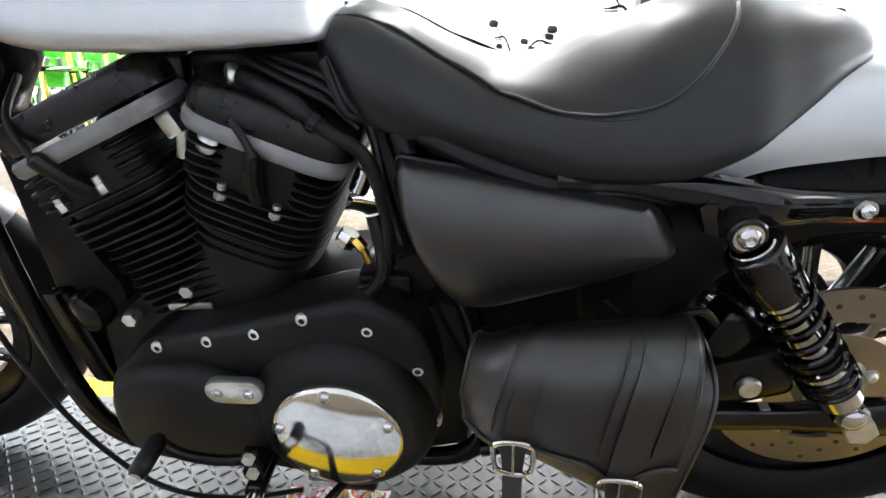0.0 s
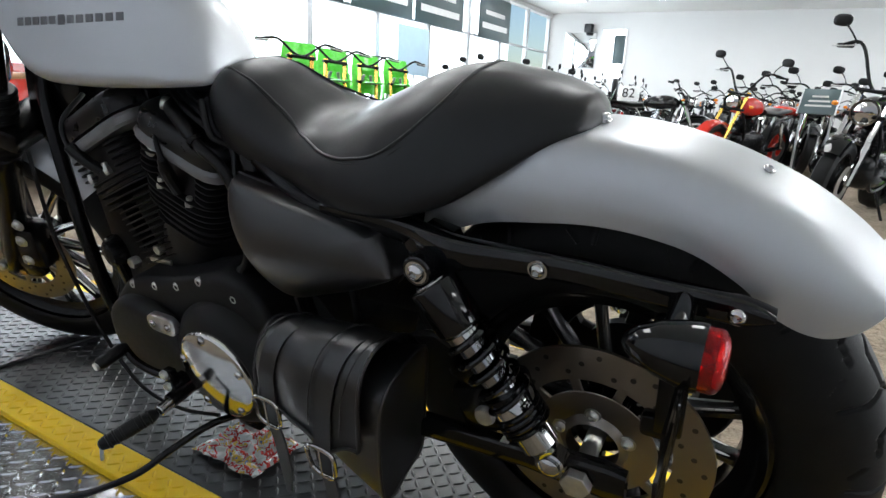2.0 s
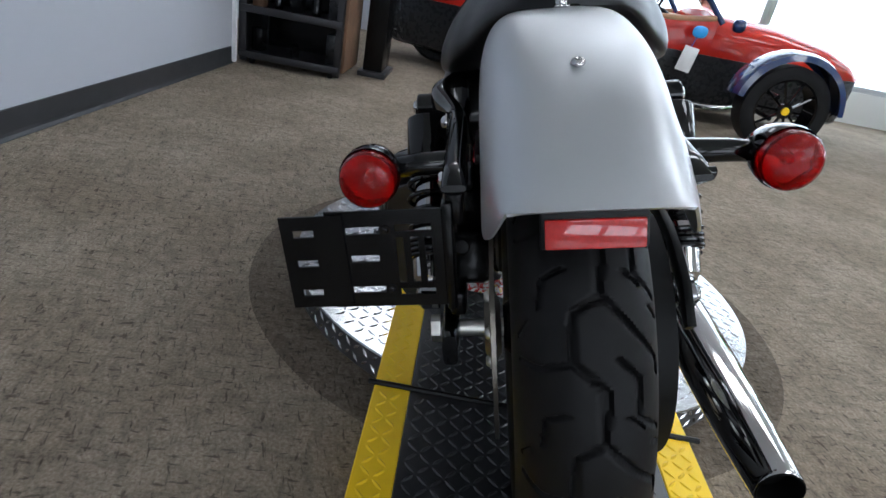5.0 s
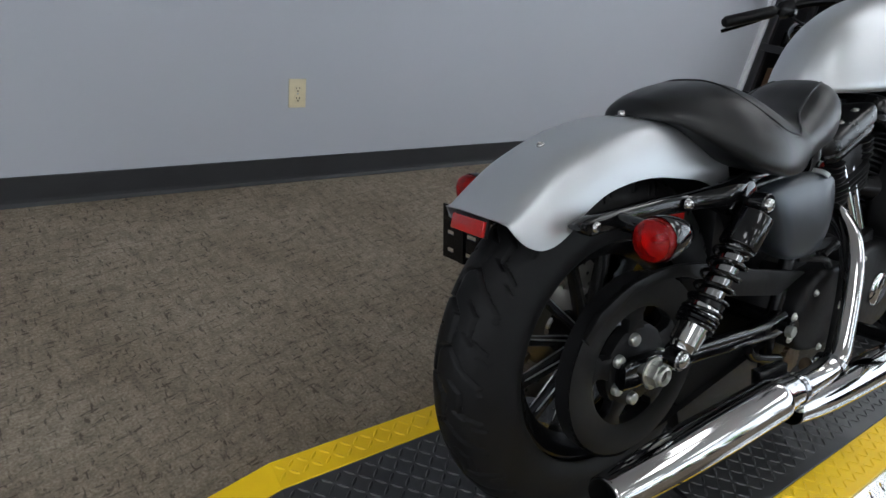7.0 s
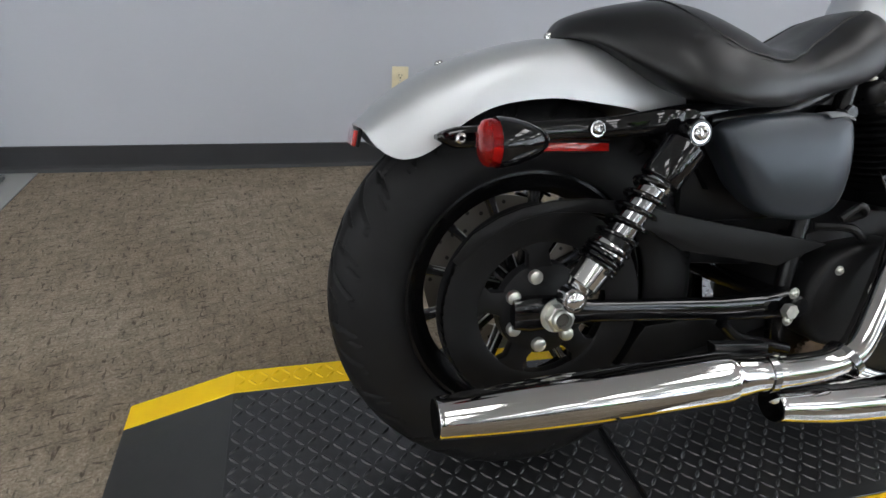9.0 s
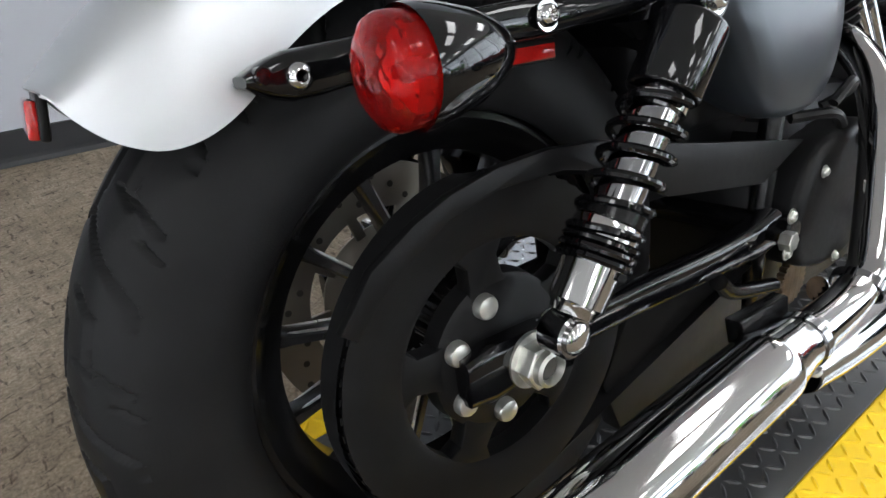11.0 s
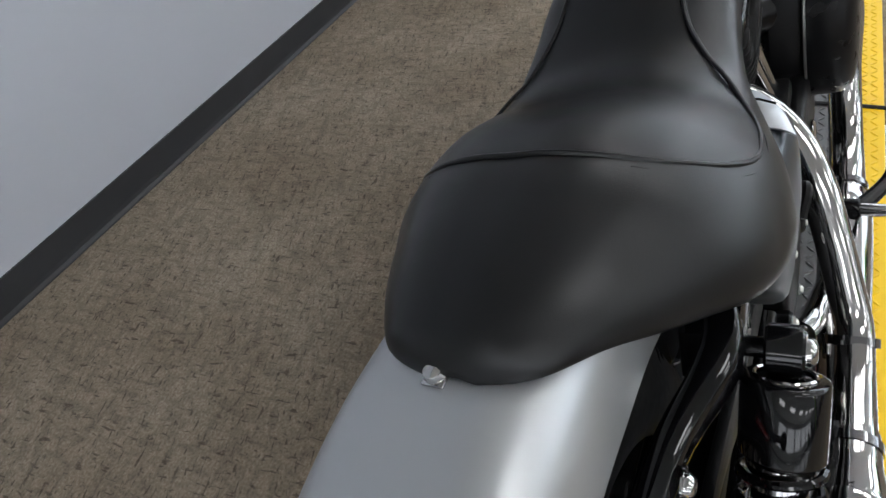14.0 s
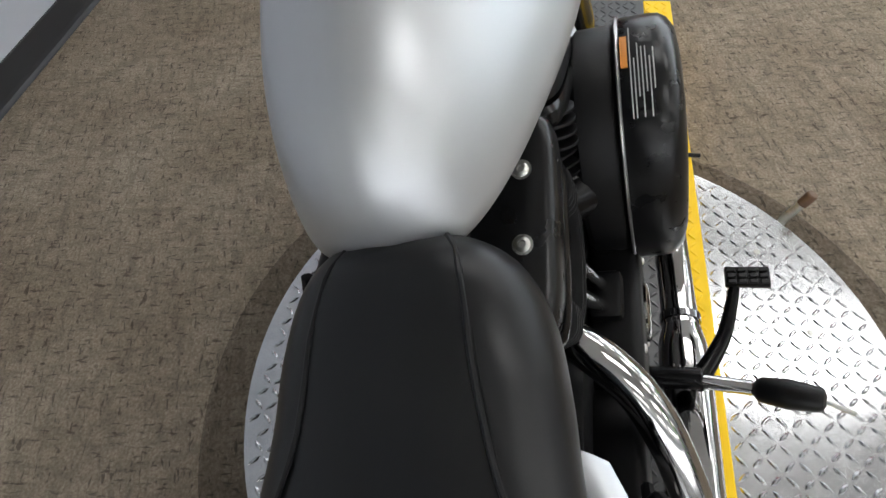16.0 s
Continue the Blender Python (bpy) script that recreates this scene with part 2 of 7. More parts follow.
def _closed(p, n):
    """A smooth closed line through the points."""
    k, out = len(p), []
    for s in np.linspace(0, k, n, endpoint=False):
        i, u = int(s) % k, s - int(s)
        a, b, c, d = p[i - 1], p[i], p[(i + 1) % k], p[(i + 2) % k]
        out.append(0.5 * (2 * b + (c - a) * u + (2 * a - 5 * b + 4 * c - d) * u * u + (3 * b - a - 3 * c + d) * u**3))
    return np.array(out)


def sheet(P, wrap_u=False, wrap_v=False, caps=False):
    """A surface through rows of points."""
    P = np.asarray(P, float)
    nu, nv = P.shape[:2]
    bm = bmesh.new()
    vs = [[bm.verts.new(P[i, j]) for j in range(nv)] for i in range(nu)]
    for i in range(nu if wrap_u else nu - 1):
        for j in range(nv if wrap_v else nv - 1):
            a, b = (i + 1) % nu, (j + 1) % nv
            bm.faces.new((vs[i][j], vs[a][j], vs[a][b], vs[i][b]))
    if caps:
        for row in (vs[0], vs[-1]):
            bm.faces.new(row)
    bmesh.ops.remove_doubles(bm, verts=bm.verts, dist=1e-6)
    bmesh.ops.recalc_face_normals(bm, faces=bm.faces)
    return bm


def frame_of(d):
    d = d / np.linalg.norm(d)
    a = v3(0, 0, 1) if abs(d[2]) < 0.9 else v3(1, 0, 0)
    u = np.cross(a, d)
    u /= np.linalg.norm(u)
    return u, np.cross(d, u)


def tube(path, r, n=12, closed=False, flat=1.0):
    """A pipe along a line; r is one radius or one for each point."""
    p = np.asarray(path, float)
    k = len(p)
    rr = np.full(k, r) if np.isscalar(r) else np.asarray(r, float)
    tan = np.array([p[(i + 1) % k] - p[i - 1] if closed else p[min(i + 1, k - 1)] - p[max(i - 1, 0)] for i in range(k)])
    tan /= np.linalg.norm(tan, axis=1)[:, None]
    u, w = frame_of(tan[0])
    rows = []
    a = np.linspace(0, 2 * np.pi, n, endpoint=False)
    for i in range(k):
        u = u - tan[i] * (u @ tan[i])
        u /= np.linalg.norm(u)
        w = np.cross(tan[i], u)
        rows.append(p[i] + rr[i] * (np.cos(a)[:, None] * u + flat * np.sin(a)[:, None] * w))
    return sheet(rows, wrap_u=closed, wrap_v=True, caps=not closed)


def turned(prof, origin, axis, n=32, wrap=False, caps=False):
    """A turned body: (along the axis, radius) pairs spun round an axis."""
    d = np.array(axis, float)
    d /= np.linalg.norm(d)
    u, w = frame_of(d)
    a = np.linspace(0, 2 * np.pi, n, endpoint=False)
    rows = [np.array(origin) + s * d + max(r, 1e-5) * (np.cos(a)[:, None] * u + np.sin(a)[:, None] * w) for s, r in prof]
    return sheet(rows, wrap_u=wrap, wrap_v=True, caps=caps)


def rod(p0, p1, r, r1=None, n=20, bev=None):
    """A round bar with softened ends."""
    p0, p1 = np.array(p0, float), np.array(p1, float)
    L = np.linalg.norm(p1 - p0)
    r1 = r if r1 is None else r1
    b = min(r, r1, L / 2) * 0.18 if bev is None else bev
    return turned([(0, 0), (0, r - b), (b, r), (L - b, r1), (L, r1 - b), (L, 0)], p0, p1 - p0, n)


def hexbar(p0, p1, r):
    bm = turned([(0, 0), (0, r), (1, r), (1, 0)], (0, 0, 0), (0, 0, 1), 6)
    bm.free()
    p0, p1 = np.array(p0, float), np.array(p1, float)
    L = np.linalg.norm(p1 - p0)
    return turned([(0, 0), (0, r * 0.93), (0.06 * L, r), (0.94 * L, r), (L, r * 0.93), (L, 0)], p0, p1 - p0, 6)


def bolt(at, out, r=0.007, h=0.006):
    """A button-head bolt with its socket."""
    return turned([(0, r * 1.35), (0.0015, r * 1.35), (0.0015, r), (h * 0.5, r), (h * 0.85, r * 0.8), (h, r * 0.5), (h * 0.98, r * 0.45), (h * 0.5, r * 0.42), (h * 0.5, 0)], at, out, 18)


def box(c, s, bev=0.004, turn=None, seg=2):
    bm = bmesh.new()
    bmesh.ops.create_cube(bm, size=1.0)
    bmesh.ops.scale(bm, vec=s, verts=bm.verts)
    if bev:
        bmesh.ops.bevel(bm, geom=bm.edges[:], offset=min(bev, min(s) * 0.45), segments=seg, affect="EDGES", profile=0.5)
    if turn is not None:
        bmesh.ops.rotate(bm, cent=(0, 0, 0), matrix=Euler([radians(a) for a in turn]).to_matrix(), verts=bm.verts)
    bmesh.ops.translate(bm, vec=c, verts=bm.verts)
    return bm


def slab(outline, a, b, axis="y", bev=0.004, seg=2):
    """A flat outline given as pairs (x,z for y; x,y for z; y,z for x), thick from a to b, with rounded rims."""
    def put(p, q):
        return {"y": (p[0], q, p[1]), "z": (p[0], p[1], q), "x": (q, p[0], p[1])}[axis]
    bm = bmesh.new()
    lo = [bm.verts.new(put(p, a)) for p in outline]
    hi = [bm.verts.new(put(p, b)) for p in outline]
    k = len(lo)
    f1, f2 = bm.faces.new(lo), bm.faces.new(hi)
    for i in range(k):
        bm.faces.new((lo[i], lo[(i + 1) % k], hi[(i + 1) % k], hi[i]))
    bmesh.ops.recalc_face_normals(bm, faces=bm.faces)
    if bev:
        e = [x for x in bm.edges if x in set(f1.edges) or x in set(f2.edges)]
        bmesh.ops.bevel(bm, geom=e, offset=bev, segments=seg, affect="EDGES", profile=0.5, clamp_overlap=True)
    return bm


def join(*bms):
    out = bmesh.new()
    for b in bms:
        me = bpy.data.meshes.new("tmp")
        b.to_mesh(me)
        b.free()
        out.from_mesh(me)
        bpy.data.meshes.remove(me)
    return out


def mirrored(bm):
    """The same shape on the other side of the middle plane."""
    c = bm.copy()
    for v in c.verts:
        v.co.y = -v.co.y
    bmesh.ops.reverse_faces(c, faces=c.faces)
    return c


def finish(ob, material, smooth=35.0):
    ob.data.materials.append(material)
    if smooth:
        ob.data.polygons.foreach_set("use_smooth", [True] * len(ob.data.polygons))
        ob.data.set_sharp_from_angle(angle=radians(smooth))
    return ob


def part(name, bm, material, parent=None, label="", smooth=35.0):
    me = bpy.data.meshes.new(name)
    bm.to_mesh(me)
    bm.free()
    ob = new(name, me)
    finish(ob, material, smooth)
    if parent is not None:
        ob.parent = parent
    if label:
        ob["label"] = label
    return ob


def thing(name, label, category, m=None, group="", kind=""):
    ob = new(name)
    ob.empty_display_size = 0.1
    if m is not None:
        ob.matrix_basis = m
    return tagged(ob, label, category, group, kind)


def again(ob, parent, m, name=None):
    """One more object on the same mesh."""
    o = new(name or ob.name.split(".")[0], ob.data)
    o.parent, o.matrix_basis = parent, m
    return o

# ---- the room ----
def structure(name, bm, material, label, smooth=0):
    return tagged(part(name, bm, material, None, label, smooth), kind="structure")


X0, X1, Y0, Y1, TOP = -7.0, 6.4, -17.3, 1.79, 3.3
TILE_X = -1.345
structure("floor", box(((TILE_X + X1) / 2, (Y0 + Y1 + 3) / 2 - 0.0, -0.05), (X1 - TILE_X, Y1 + 3 - Y0, 0.1), 0), CARPET, "brown patterned loop carpet with dark flecks")
structure("floor_tile", box(((TILE_X + X0) / 2, (Y0 + Y1 + 3) / 2, -0.048), (TILE_X - X0 - 0.004, Y1 + 3 - Y0, 0.1), 0), TILE, "polished pale floor tile of the showroom")
structure("floor_aisle", box((1.22, -10.6, 0.001), (1.15, 12.6, 0.008), 0), TILE, "polished pale tile aisle between the parked motorcycles")
structure("wall_side", box(((-1.62 + 3.22) / 2, Y1 + 0.08, TOP / 2), (3.22 + 1.62, 0.16, TOP), 0), WALL, "pale bluish-grey painted plaster wall")
bb = [(0, 0.0), (0.016, 0.0), (0.0145, 0.005), (0.008, 0.014), (0.006, 0.026), (0.005, 0.104), (0.0, 0.106)]
structure("baseboard", slab([(Y1 - a, b) for a, b in bb], -1.62, 3.2, "x", 0), BASEBOARD, "charcoal vinyl cove baseboard along the grey wall")
structure("trim", box((3.228, Y1 + 0.07, TOP / 2), (0.03, 0.19, TOP - 0.01), 0.004), TRIM_WHITE, "white corner trim at the end of the wall")
structure("wall_recess", box(((3.22 + X1) / 2 + 0.1, 2.62, TOP / 2), (X1 - 3.22 + 0.2, 0.14, TOP), 0), WALL, "pale grey wall behind the display cabinet")
structure("wall_recess_side", box((3.16, 2.25, TOP / 2), (0.12, 0.6, TOP), 0), WALL, "pale grey return wall of the recess")
structure("wall_far", box(((X0 + X1) / 2, Y0 - 0.1, TOP / 2), (X1 - X0 + 0.4, 0.2, TOP), 0), WHITE_WALL, "white far wall of the showroom")
structure("wall_back", box((X0 - 0.1, (Y0 + 4.79) / 2, TOP / 2), (0.2, 4.79 - Y0, TOP), 0), WHITE_WALL, "white wall at the back of the showroom")
structure("wall_back_side", box(((X0 - 1.7) / 2, 4.8, TOP / 2), (-1.7 - X0, 0.2, TOP), 0), WHITE_WALL, "white wall behind the tiled lobby")
structure("wall_lobby", box((-1.69, 3.3, TOP / 2), (0.14, 3.0, TOP), 0), WHITE_WALL, "white end wall of the tiled lobby")
structure("ceiling", box(((X0 + X1) / 2, (Y0 + 4.9) / 2, TOP + 0.05), (X1 - X0 + 0.4, 4.9 - Y0 + 0.4, 0.1), 0), CEILING, "off-white flat showroom ceiling")

# the glazed front: low sill, mullions, header, panes
def glazed_front():
    ys = np.linspace(Y0, 2.5, 12)
    for a, b, nm in ((0.0, 0.35, "wall_sill"), (TOP - 0.12, TOP, "wall_header")):
        structure(nm, box((X1 + 0.1, (Y0 + ys[10]) / 2, (a + b) / 2), (0.2, ys[10] - Y0, b - a), 0), WHITE_WALL, "white masonry of the glazed shop front")
    structure("wall_front", box((X1 + 0.1, (ys[10] + 2.6) / 2 + 0.004, TOP / 2), (0.22, 2.6 - ys[10], TOP - 0.002), 0), WALL, "pale grey front wall beside the shop windows")
    for i in range(10):
        w = thing("window_%d" % (i + 1), "tall shop window in an aluminium frame", "window", kind="structure")
        yc, wy = (ys[i] + ys[i + 1]) / 2, ys[i + 1] - ys[i]
        for s in (-1, 1):
            part("window_frame", box((X1 + 0.1, yc + s * (wy / 2 - 0.03), (TOP + 0.23) / 2), (0.1, 0.06, TOP - 0.47), 0.004), ALU, w)
        part("window_frame", box((X1 + 0.1, yc, 0.38), (0.1, wy - 0.12, 0.06), 0.004), ALU, w)
        part("window_frame", box((X1 + 0.1, yc, 2.16), (0.1, wy - 0.12, 0.05), 0.004), ALU, w)
        p = part("pane", box((X1 + 0.1, yc, 1.78), (0.008, wy - 0.1, 2.76), 0), GLASS, w, "clear glass", 0)
        p.visible_shadow = False
    tagged(part("backdrop", box((X1 + 3.5, -7, 2.0), (0.05, 30, 9), 0), DAYLIGHT, None, "overexposed daylight outside the shop windows", 0), kind="structure")


glazed_front()


def light_panel():
    t = thing("ceiling_light", "lit rectangular ceiling light with a white diffuser", "ceiling light", group="ceiling lights")
    part("frame", join(*[box((s * 0.315, 0, 0), (0.03, 1.26, 0.05), 0.004) for s in (-1, 1)], *[box((0, s * 0.615, 0), (0.6, 0.03, 0.05), 0.004) for s in (-1, 1)]), TRIM_WHITE, t)
    part("diffuser", box((0, 0, 0.004), (0.6, 1.2, 0.02), 0.004), LAMP, t, "glowing white diffuser", 0)
    return t


first = light_panel()
# the last panel, off the grid, is added fill for the dark carpet
spots = [(x, y) for y in (0.6, -1.9, -4.4, -6.9, -9.4, -11.9, -14.4) for x in (-4.6, -2.2, 0.2, 2.6, 5.0) if (x, y) not in ((0.2, 0.6), (-2.2, 0.6), (2.6, 0.6))] + [(2.6, -0.35)]
first.matrix_basis = pose(spots[0][0], spots[0][1], TOP - 0.026)
for x, y in spots[1:]:
    copy_thing(first, pose(x, y, TOP - 0.026))

for y in (-13.0, -8.0, -3.0):
    lamp = bpy.data.lights.new("window_daylight", "AREA")
    lamp.shape, lamp.size, lamp.size_y, lamp.energy, lamp.color = "RECTANGLE", 4.2, 2.4, 140 if y < -6 else 50, (0.86, 0.93, 1.0)
    new("window_daylight", lamp).matrix_world = look((X1 - 0.05, y, 1.75), (X1 - 3, y, 1.2))


# ---- turntable and deck ----
def tread(points, z, length=0.021, width=0.0055, h=0.0016):
    """Raised lozenges of tread plate at (x, y, angle)."""
    verts, faces = [], []
    prof = [(-0.5, 0, 0), (-0.22, 0.5, 0), (0.22, 0.5, 0), (0.5, 0, 0), (0.22, -0.5, 0), (-0.22, -0.5, 0), (-0.3, 0, 1), (0, 0.16, 1), (0.3, 0, 1), (0, -0.16, 1)]
    fc = [(0, 6, 7, 1), (1, 7, 2), (2, 7, 8, 3), (3, 8, 9, 4), (4, 9, 5), (5, 9, 6, 0), (6, 9, 8, 7)]
    for x, y, a in points:
        k, c, s = len(verts), math.cos(a), math.sin(a)
        for p in prof:
            u, w = p[0] * length, p[1] * width
            verts.append((x + u * c - w * s, y + u * s + w * c, z + p[2] * h))
        faces += [tuple(k + i for i in f[::-1]) for f in fc]
    me = bpy.data.meshes.new("tread")
    me.from_pydata(verts, [], faces)
    return me


def lattice(x0, x1, y0, y1, pitch, keep, a0=45.0):
    out = []
    for i in range(int((x1 - x0) / pitch) + 1):
        for j in range(int((y1 - y0) / pitch) + 1):
            x, y = x0 + i * pitch, y0 + j * pitch
            if keep(x, y):
                out.append((x, y, radians(a0 if (i + j) % 2 else a0 + 90)))
    return out


CX, CY, RAD = 0.845, 0.005, 0.628
DECK_L, DECK_R, DECK_MID = 0.320, -0.285, 0.024
# a ring of the same carpet in a darker tone round the turntable
structure("floor_ring", turned([(0, RAD - 0.05), (0, RAD + 0.116), (0.0025, RAD + 0.110), (0.0025, RAD - 0.05)], (CX, CY, 0.0005), (0, 0, 1), 96, wrap=True), CARPET_DARK, "darker ring in the carpet round the turntable")
table = thing("turntable", "round steel tread-plate turntable under the motorcycle", "turntable")
part("top_plate", turned([(0, 0), (0, RAD), (0.004, RAD + 0.002), (0.008, RAD), (0.008, 0)], (CX, CY, DISC - 0.008), (0, 0, 1), 128), STEEL_PLATE, table)
part("skirt", turned([(0.004, RAD - 0.008), (0.004, RAD - 0.003), (DISC - 0.009, RAD - 0.003), (DISC - 0.009, RAD - 0.008)], (CX, CY, 0), (0, 0, 1), 128, wrap=True), STEEL_RIM, table, "steel tread-plate rim")
inside = lambda x, y: (x - CX) ** 2 + (y - CY) ** 2 < (RAD - 0.014) ** 2 and not DECK_R + 0.005 < y < DECK_L - 0.005
ob = new("tread", tread(lattice(CX - RAD, CX + RAD, CY - RAD, CY + RAD, 0.0265, inside), DISC, 0.029, 0.0078, 0.0025))
finish(ob, STEEL_PLATE)
ob.parent = table
tagged(ob, kind="stuff")
rim = []
for i in range(int(2 * math.pi * RAD / 0.027)):
    for j in range(2):
        rim.append((i * 0.027 / RAD, 0.02 + 0.027 * j, (i + j) % 2))


def rim_tread():
    verts, faces = [], []
    for th, z, k in rim:
        a = radians(45 if k else -45)
        n0 = len(verts)
        for u, w, hgt in ((-0.5, 0, 0), (0, 0.5, 0), (0.5, 0, 0), (0, -0.5, 0), (0, 0, 1)):
            du, dw = u * 0.027, w * 0.0085
            s, zz = du * math.cos(a) - dw * math.sin(a), du * math.sin(a) + dw * math.cos(a)
            r = RAD - 0.003 + 0.0034 * hgt
            verts.append((CX + r * math.cos(th + s / RAD), CY + r * math.sin(th + s / RAD), z + zz))
        faces += [(n0 + i, n0 + (i + 1) % 4, n0 + 4) for i in range(4)]
    me = bpy.data.meshes.new("tread")
    me.from_pydata(verts, [], faces)
    return me


ob = new("tread", rim_tread())
finish(ob, STEEL_PLATE)
ob.parent = table
tagged(ob, kind="stuff")
part("turning_handle", tube(curve([(1.235, -0.452, 0.046), (1.272, -0.468, 0.046), (1.284, -0.475, 0.056), (1.287, -0.486, 0.086), (1.290, -0.503, 0.133)], 24), 0.0095, 12), ZINC, table, "bent steel handle pin")
part("handle_grip", turned([(0, 0.0), (0, 0.0125), (0.030, 0.0125), (0.033, 0.010), (0.033, 0)], (1.2885, -0.496, 0.112), (0.06, -0.33, 0.94), 20), WOOD, table, "worn brown grip on the handle pin")
for x, y in ((0.62, -0.36), (0.99, -0.47), (1.18, -0.40), (0.56, 0.50), (0.98, 0.50)):
    part("bolt", bolt((x, y, DISC), (0, 0, 1), 0.005, 0.002), ZINC, table)

EDGE = 0.068
RAMP_B, HINGE_B, SEAM_B, SEAM_F, END_F = -0.715, -0.50, 0.195, 1.446, 2.11


def deck_piece(name, x0, x1, label, slope=None):
    t = thing(name, label, "ramp deck", group="deck sections")
    th = DECK - DISC - 0.001 if name == "deck_section" and x0 > 0 and x1 < 1.6 else DECK - 0.004
    g = 0.0035
    def body(ya, yb, mat, nm, lab):
        bm = box(((x0 + x1) / 2, (ya + yb) / 2, DECK - th / 2), (x1 - x0 - 2 * g, yb - ya, th), 0.002, None, 1)
        if slope:
            bmesh.ops.bisect_plane(bm, geom=bm.verts[:] + bm.edges[:] + bm.faces[:], plane_co=(slope, 0, 0), plane_no=(1, 0, 0))
            for v in bm.verts:
                if v.co.x < slope - 0.001:
                    f = (slope - v.co.x) / (slope - x0)
                    v.co.z = v.co.z * (1 - f) + (0.020 if v.co.z > DECK / 2 else 0.001) * f
        return part(nm, bm, mat, t, lab, 0)
    body(DECK_R + 0.081, DECK_L - EDGE, BLACK_PLATE, "black_plate", "black painted tread plate")
    body(DECK_L - EDGE, DECK_L, YELLOW_PLATE, "yellow_edge", "yellow painted tread edge")
    body(DECK_R, DECK_R + 0.081, YELLOW_PLATE, "yellow_edge", "yellow painted tread edge")
    xa = slope if slope else x0
    for ya, yb, mat in ((DECK_R + 0.081, DECK_L - EDGE, BLACK_PLATE), (DECK_L - EDGE, DECK_L, YELLOW_PLATE), (DECK_R, DECK_R + 0.081, YELLOW_PLATE)):
        pts = lattice(xa + 0.012, x1 - 0.012, DECK_R, DECK_L, 0.0225, lambda x, y: ya + 0.009 < y < yb - 0.009)
        o = new("tread", tread(pts, DECK, 0.0245, 0.0064, 0.0021))
        finish(o, mat)
        o.parent = t
        tagged(o, kind="stuff")
    return t


deck_piece("ramp_section", RAMP_B, SEAM_B, "black tread-plate ramp with yellow edges under the rear wheel", HINGE_B)
deck_piece("deck_section", SEAM_B, SEAM_F, "black tread-plate deck with yellow edges on the turntable")
deck_piece("deck_section", SEAM_F, END_F, "black tread-plate deck end with yellow edges under the front wheel")

# outlet on the grey wall
def outlet():
    t = thing("wall_outlet", "ivory double power outlet on the grey wall", "power outlet")
    c = (0.096, Y1 - 0.004, 0.376)
    part("cover_plate", box(c, (0.070, 0.008, 0.114), 0.003), IVORY, t)
    for s in (-1, 1):
        z = c[2] + s * 0.0195
        part("socket", turned([(0, 0), (0, 0.0165), (0.003, 0.0165), (0.004, 0.015), (0.004, 0)], (c[0], c[1] - 0.003, z), (0, -1, 0), 24), IVORY, t)
        part("slot", join(*[box((c[0] + q * 0.006, c[1] - 0.0075, z + 0.003), (0.0022, 0.0015, 0.008), 0) for q in (-1, 1)], box((c[0], c[1] - 0.0075, z - 0.008), (0.005, 0.0015, 0.005), 0)), HOLE_SHADE, t)
    part("screw", bolt((c[0], c[1] - 0.004, c[2]), (0, -1, 0), 0.003, 0.001), ZINC, t)


outlet()


def partition():
    t = thing("partition", "aluminium framed glass partition standing on the tiled floor", "partition", kind="structure")
    for x in (-1.47, -2.45):
        part("post", box((x, 1.68, 0.98), (0.035, 0.035, 1.94), 0.004), ALU, t)
        part("foot", box((x, 1.66, 0.011), (0.07, 0.10, 0.012), 0.004), ALU, t)
    for z in (0.12, 1.92):
        part("rail", box((-1.96, 1.68, z), (0.945, 0.03, 0.035), 0.004), ALU, t)
    p = part("pane", box((-1.96, 1.68, 1.02), (0.945, 0.006, 1.765), 0), GLASS, t, "clear glass", 0)
    p.visible_shadow = False


partition()

# ---- the motorcycle, in its own upright axes: x forward from the rear axle, y to its left, z up from the tyre's foot ----
bike = thing("motorcycle", "satin silver and black cruiser motorcycle leaning on its side stand", "motorcycle", Matrix.Translation((0, 0, DECK)) @ Matrix.Rotation(radians(-LEAN), 4, "X"))
RA = v3(0, 0, 0.321)


def both(name, maker, material, parent=None, label=""):
    """A part and its twin on the other side."""
    bm = maker()
    tw = mirrored(bm)
    a = part(name, bm, material, parent or bike, label)
    b = part(name, tw, material, parent or bike, label)
    return a, b


def seg_dist(U, V, a, b):
    d = np.array(b) - np.array(a)
    s = np.clip(((U - a[0]) * d[0] + (V - a[1]) * d[1]) / (d @ d), 0, 1)
    return np.hypot(U - a[0] - s * d[0], V - a[1] - s * d[1])


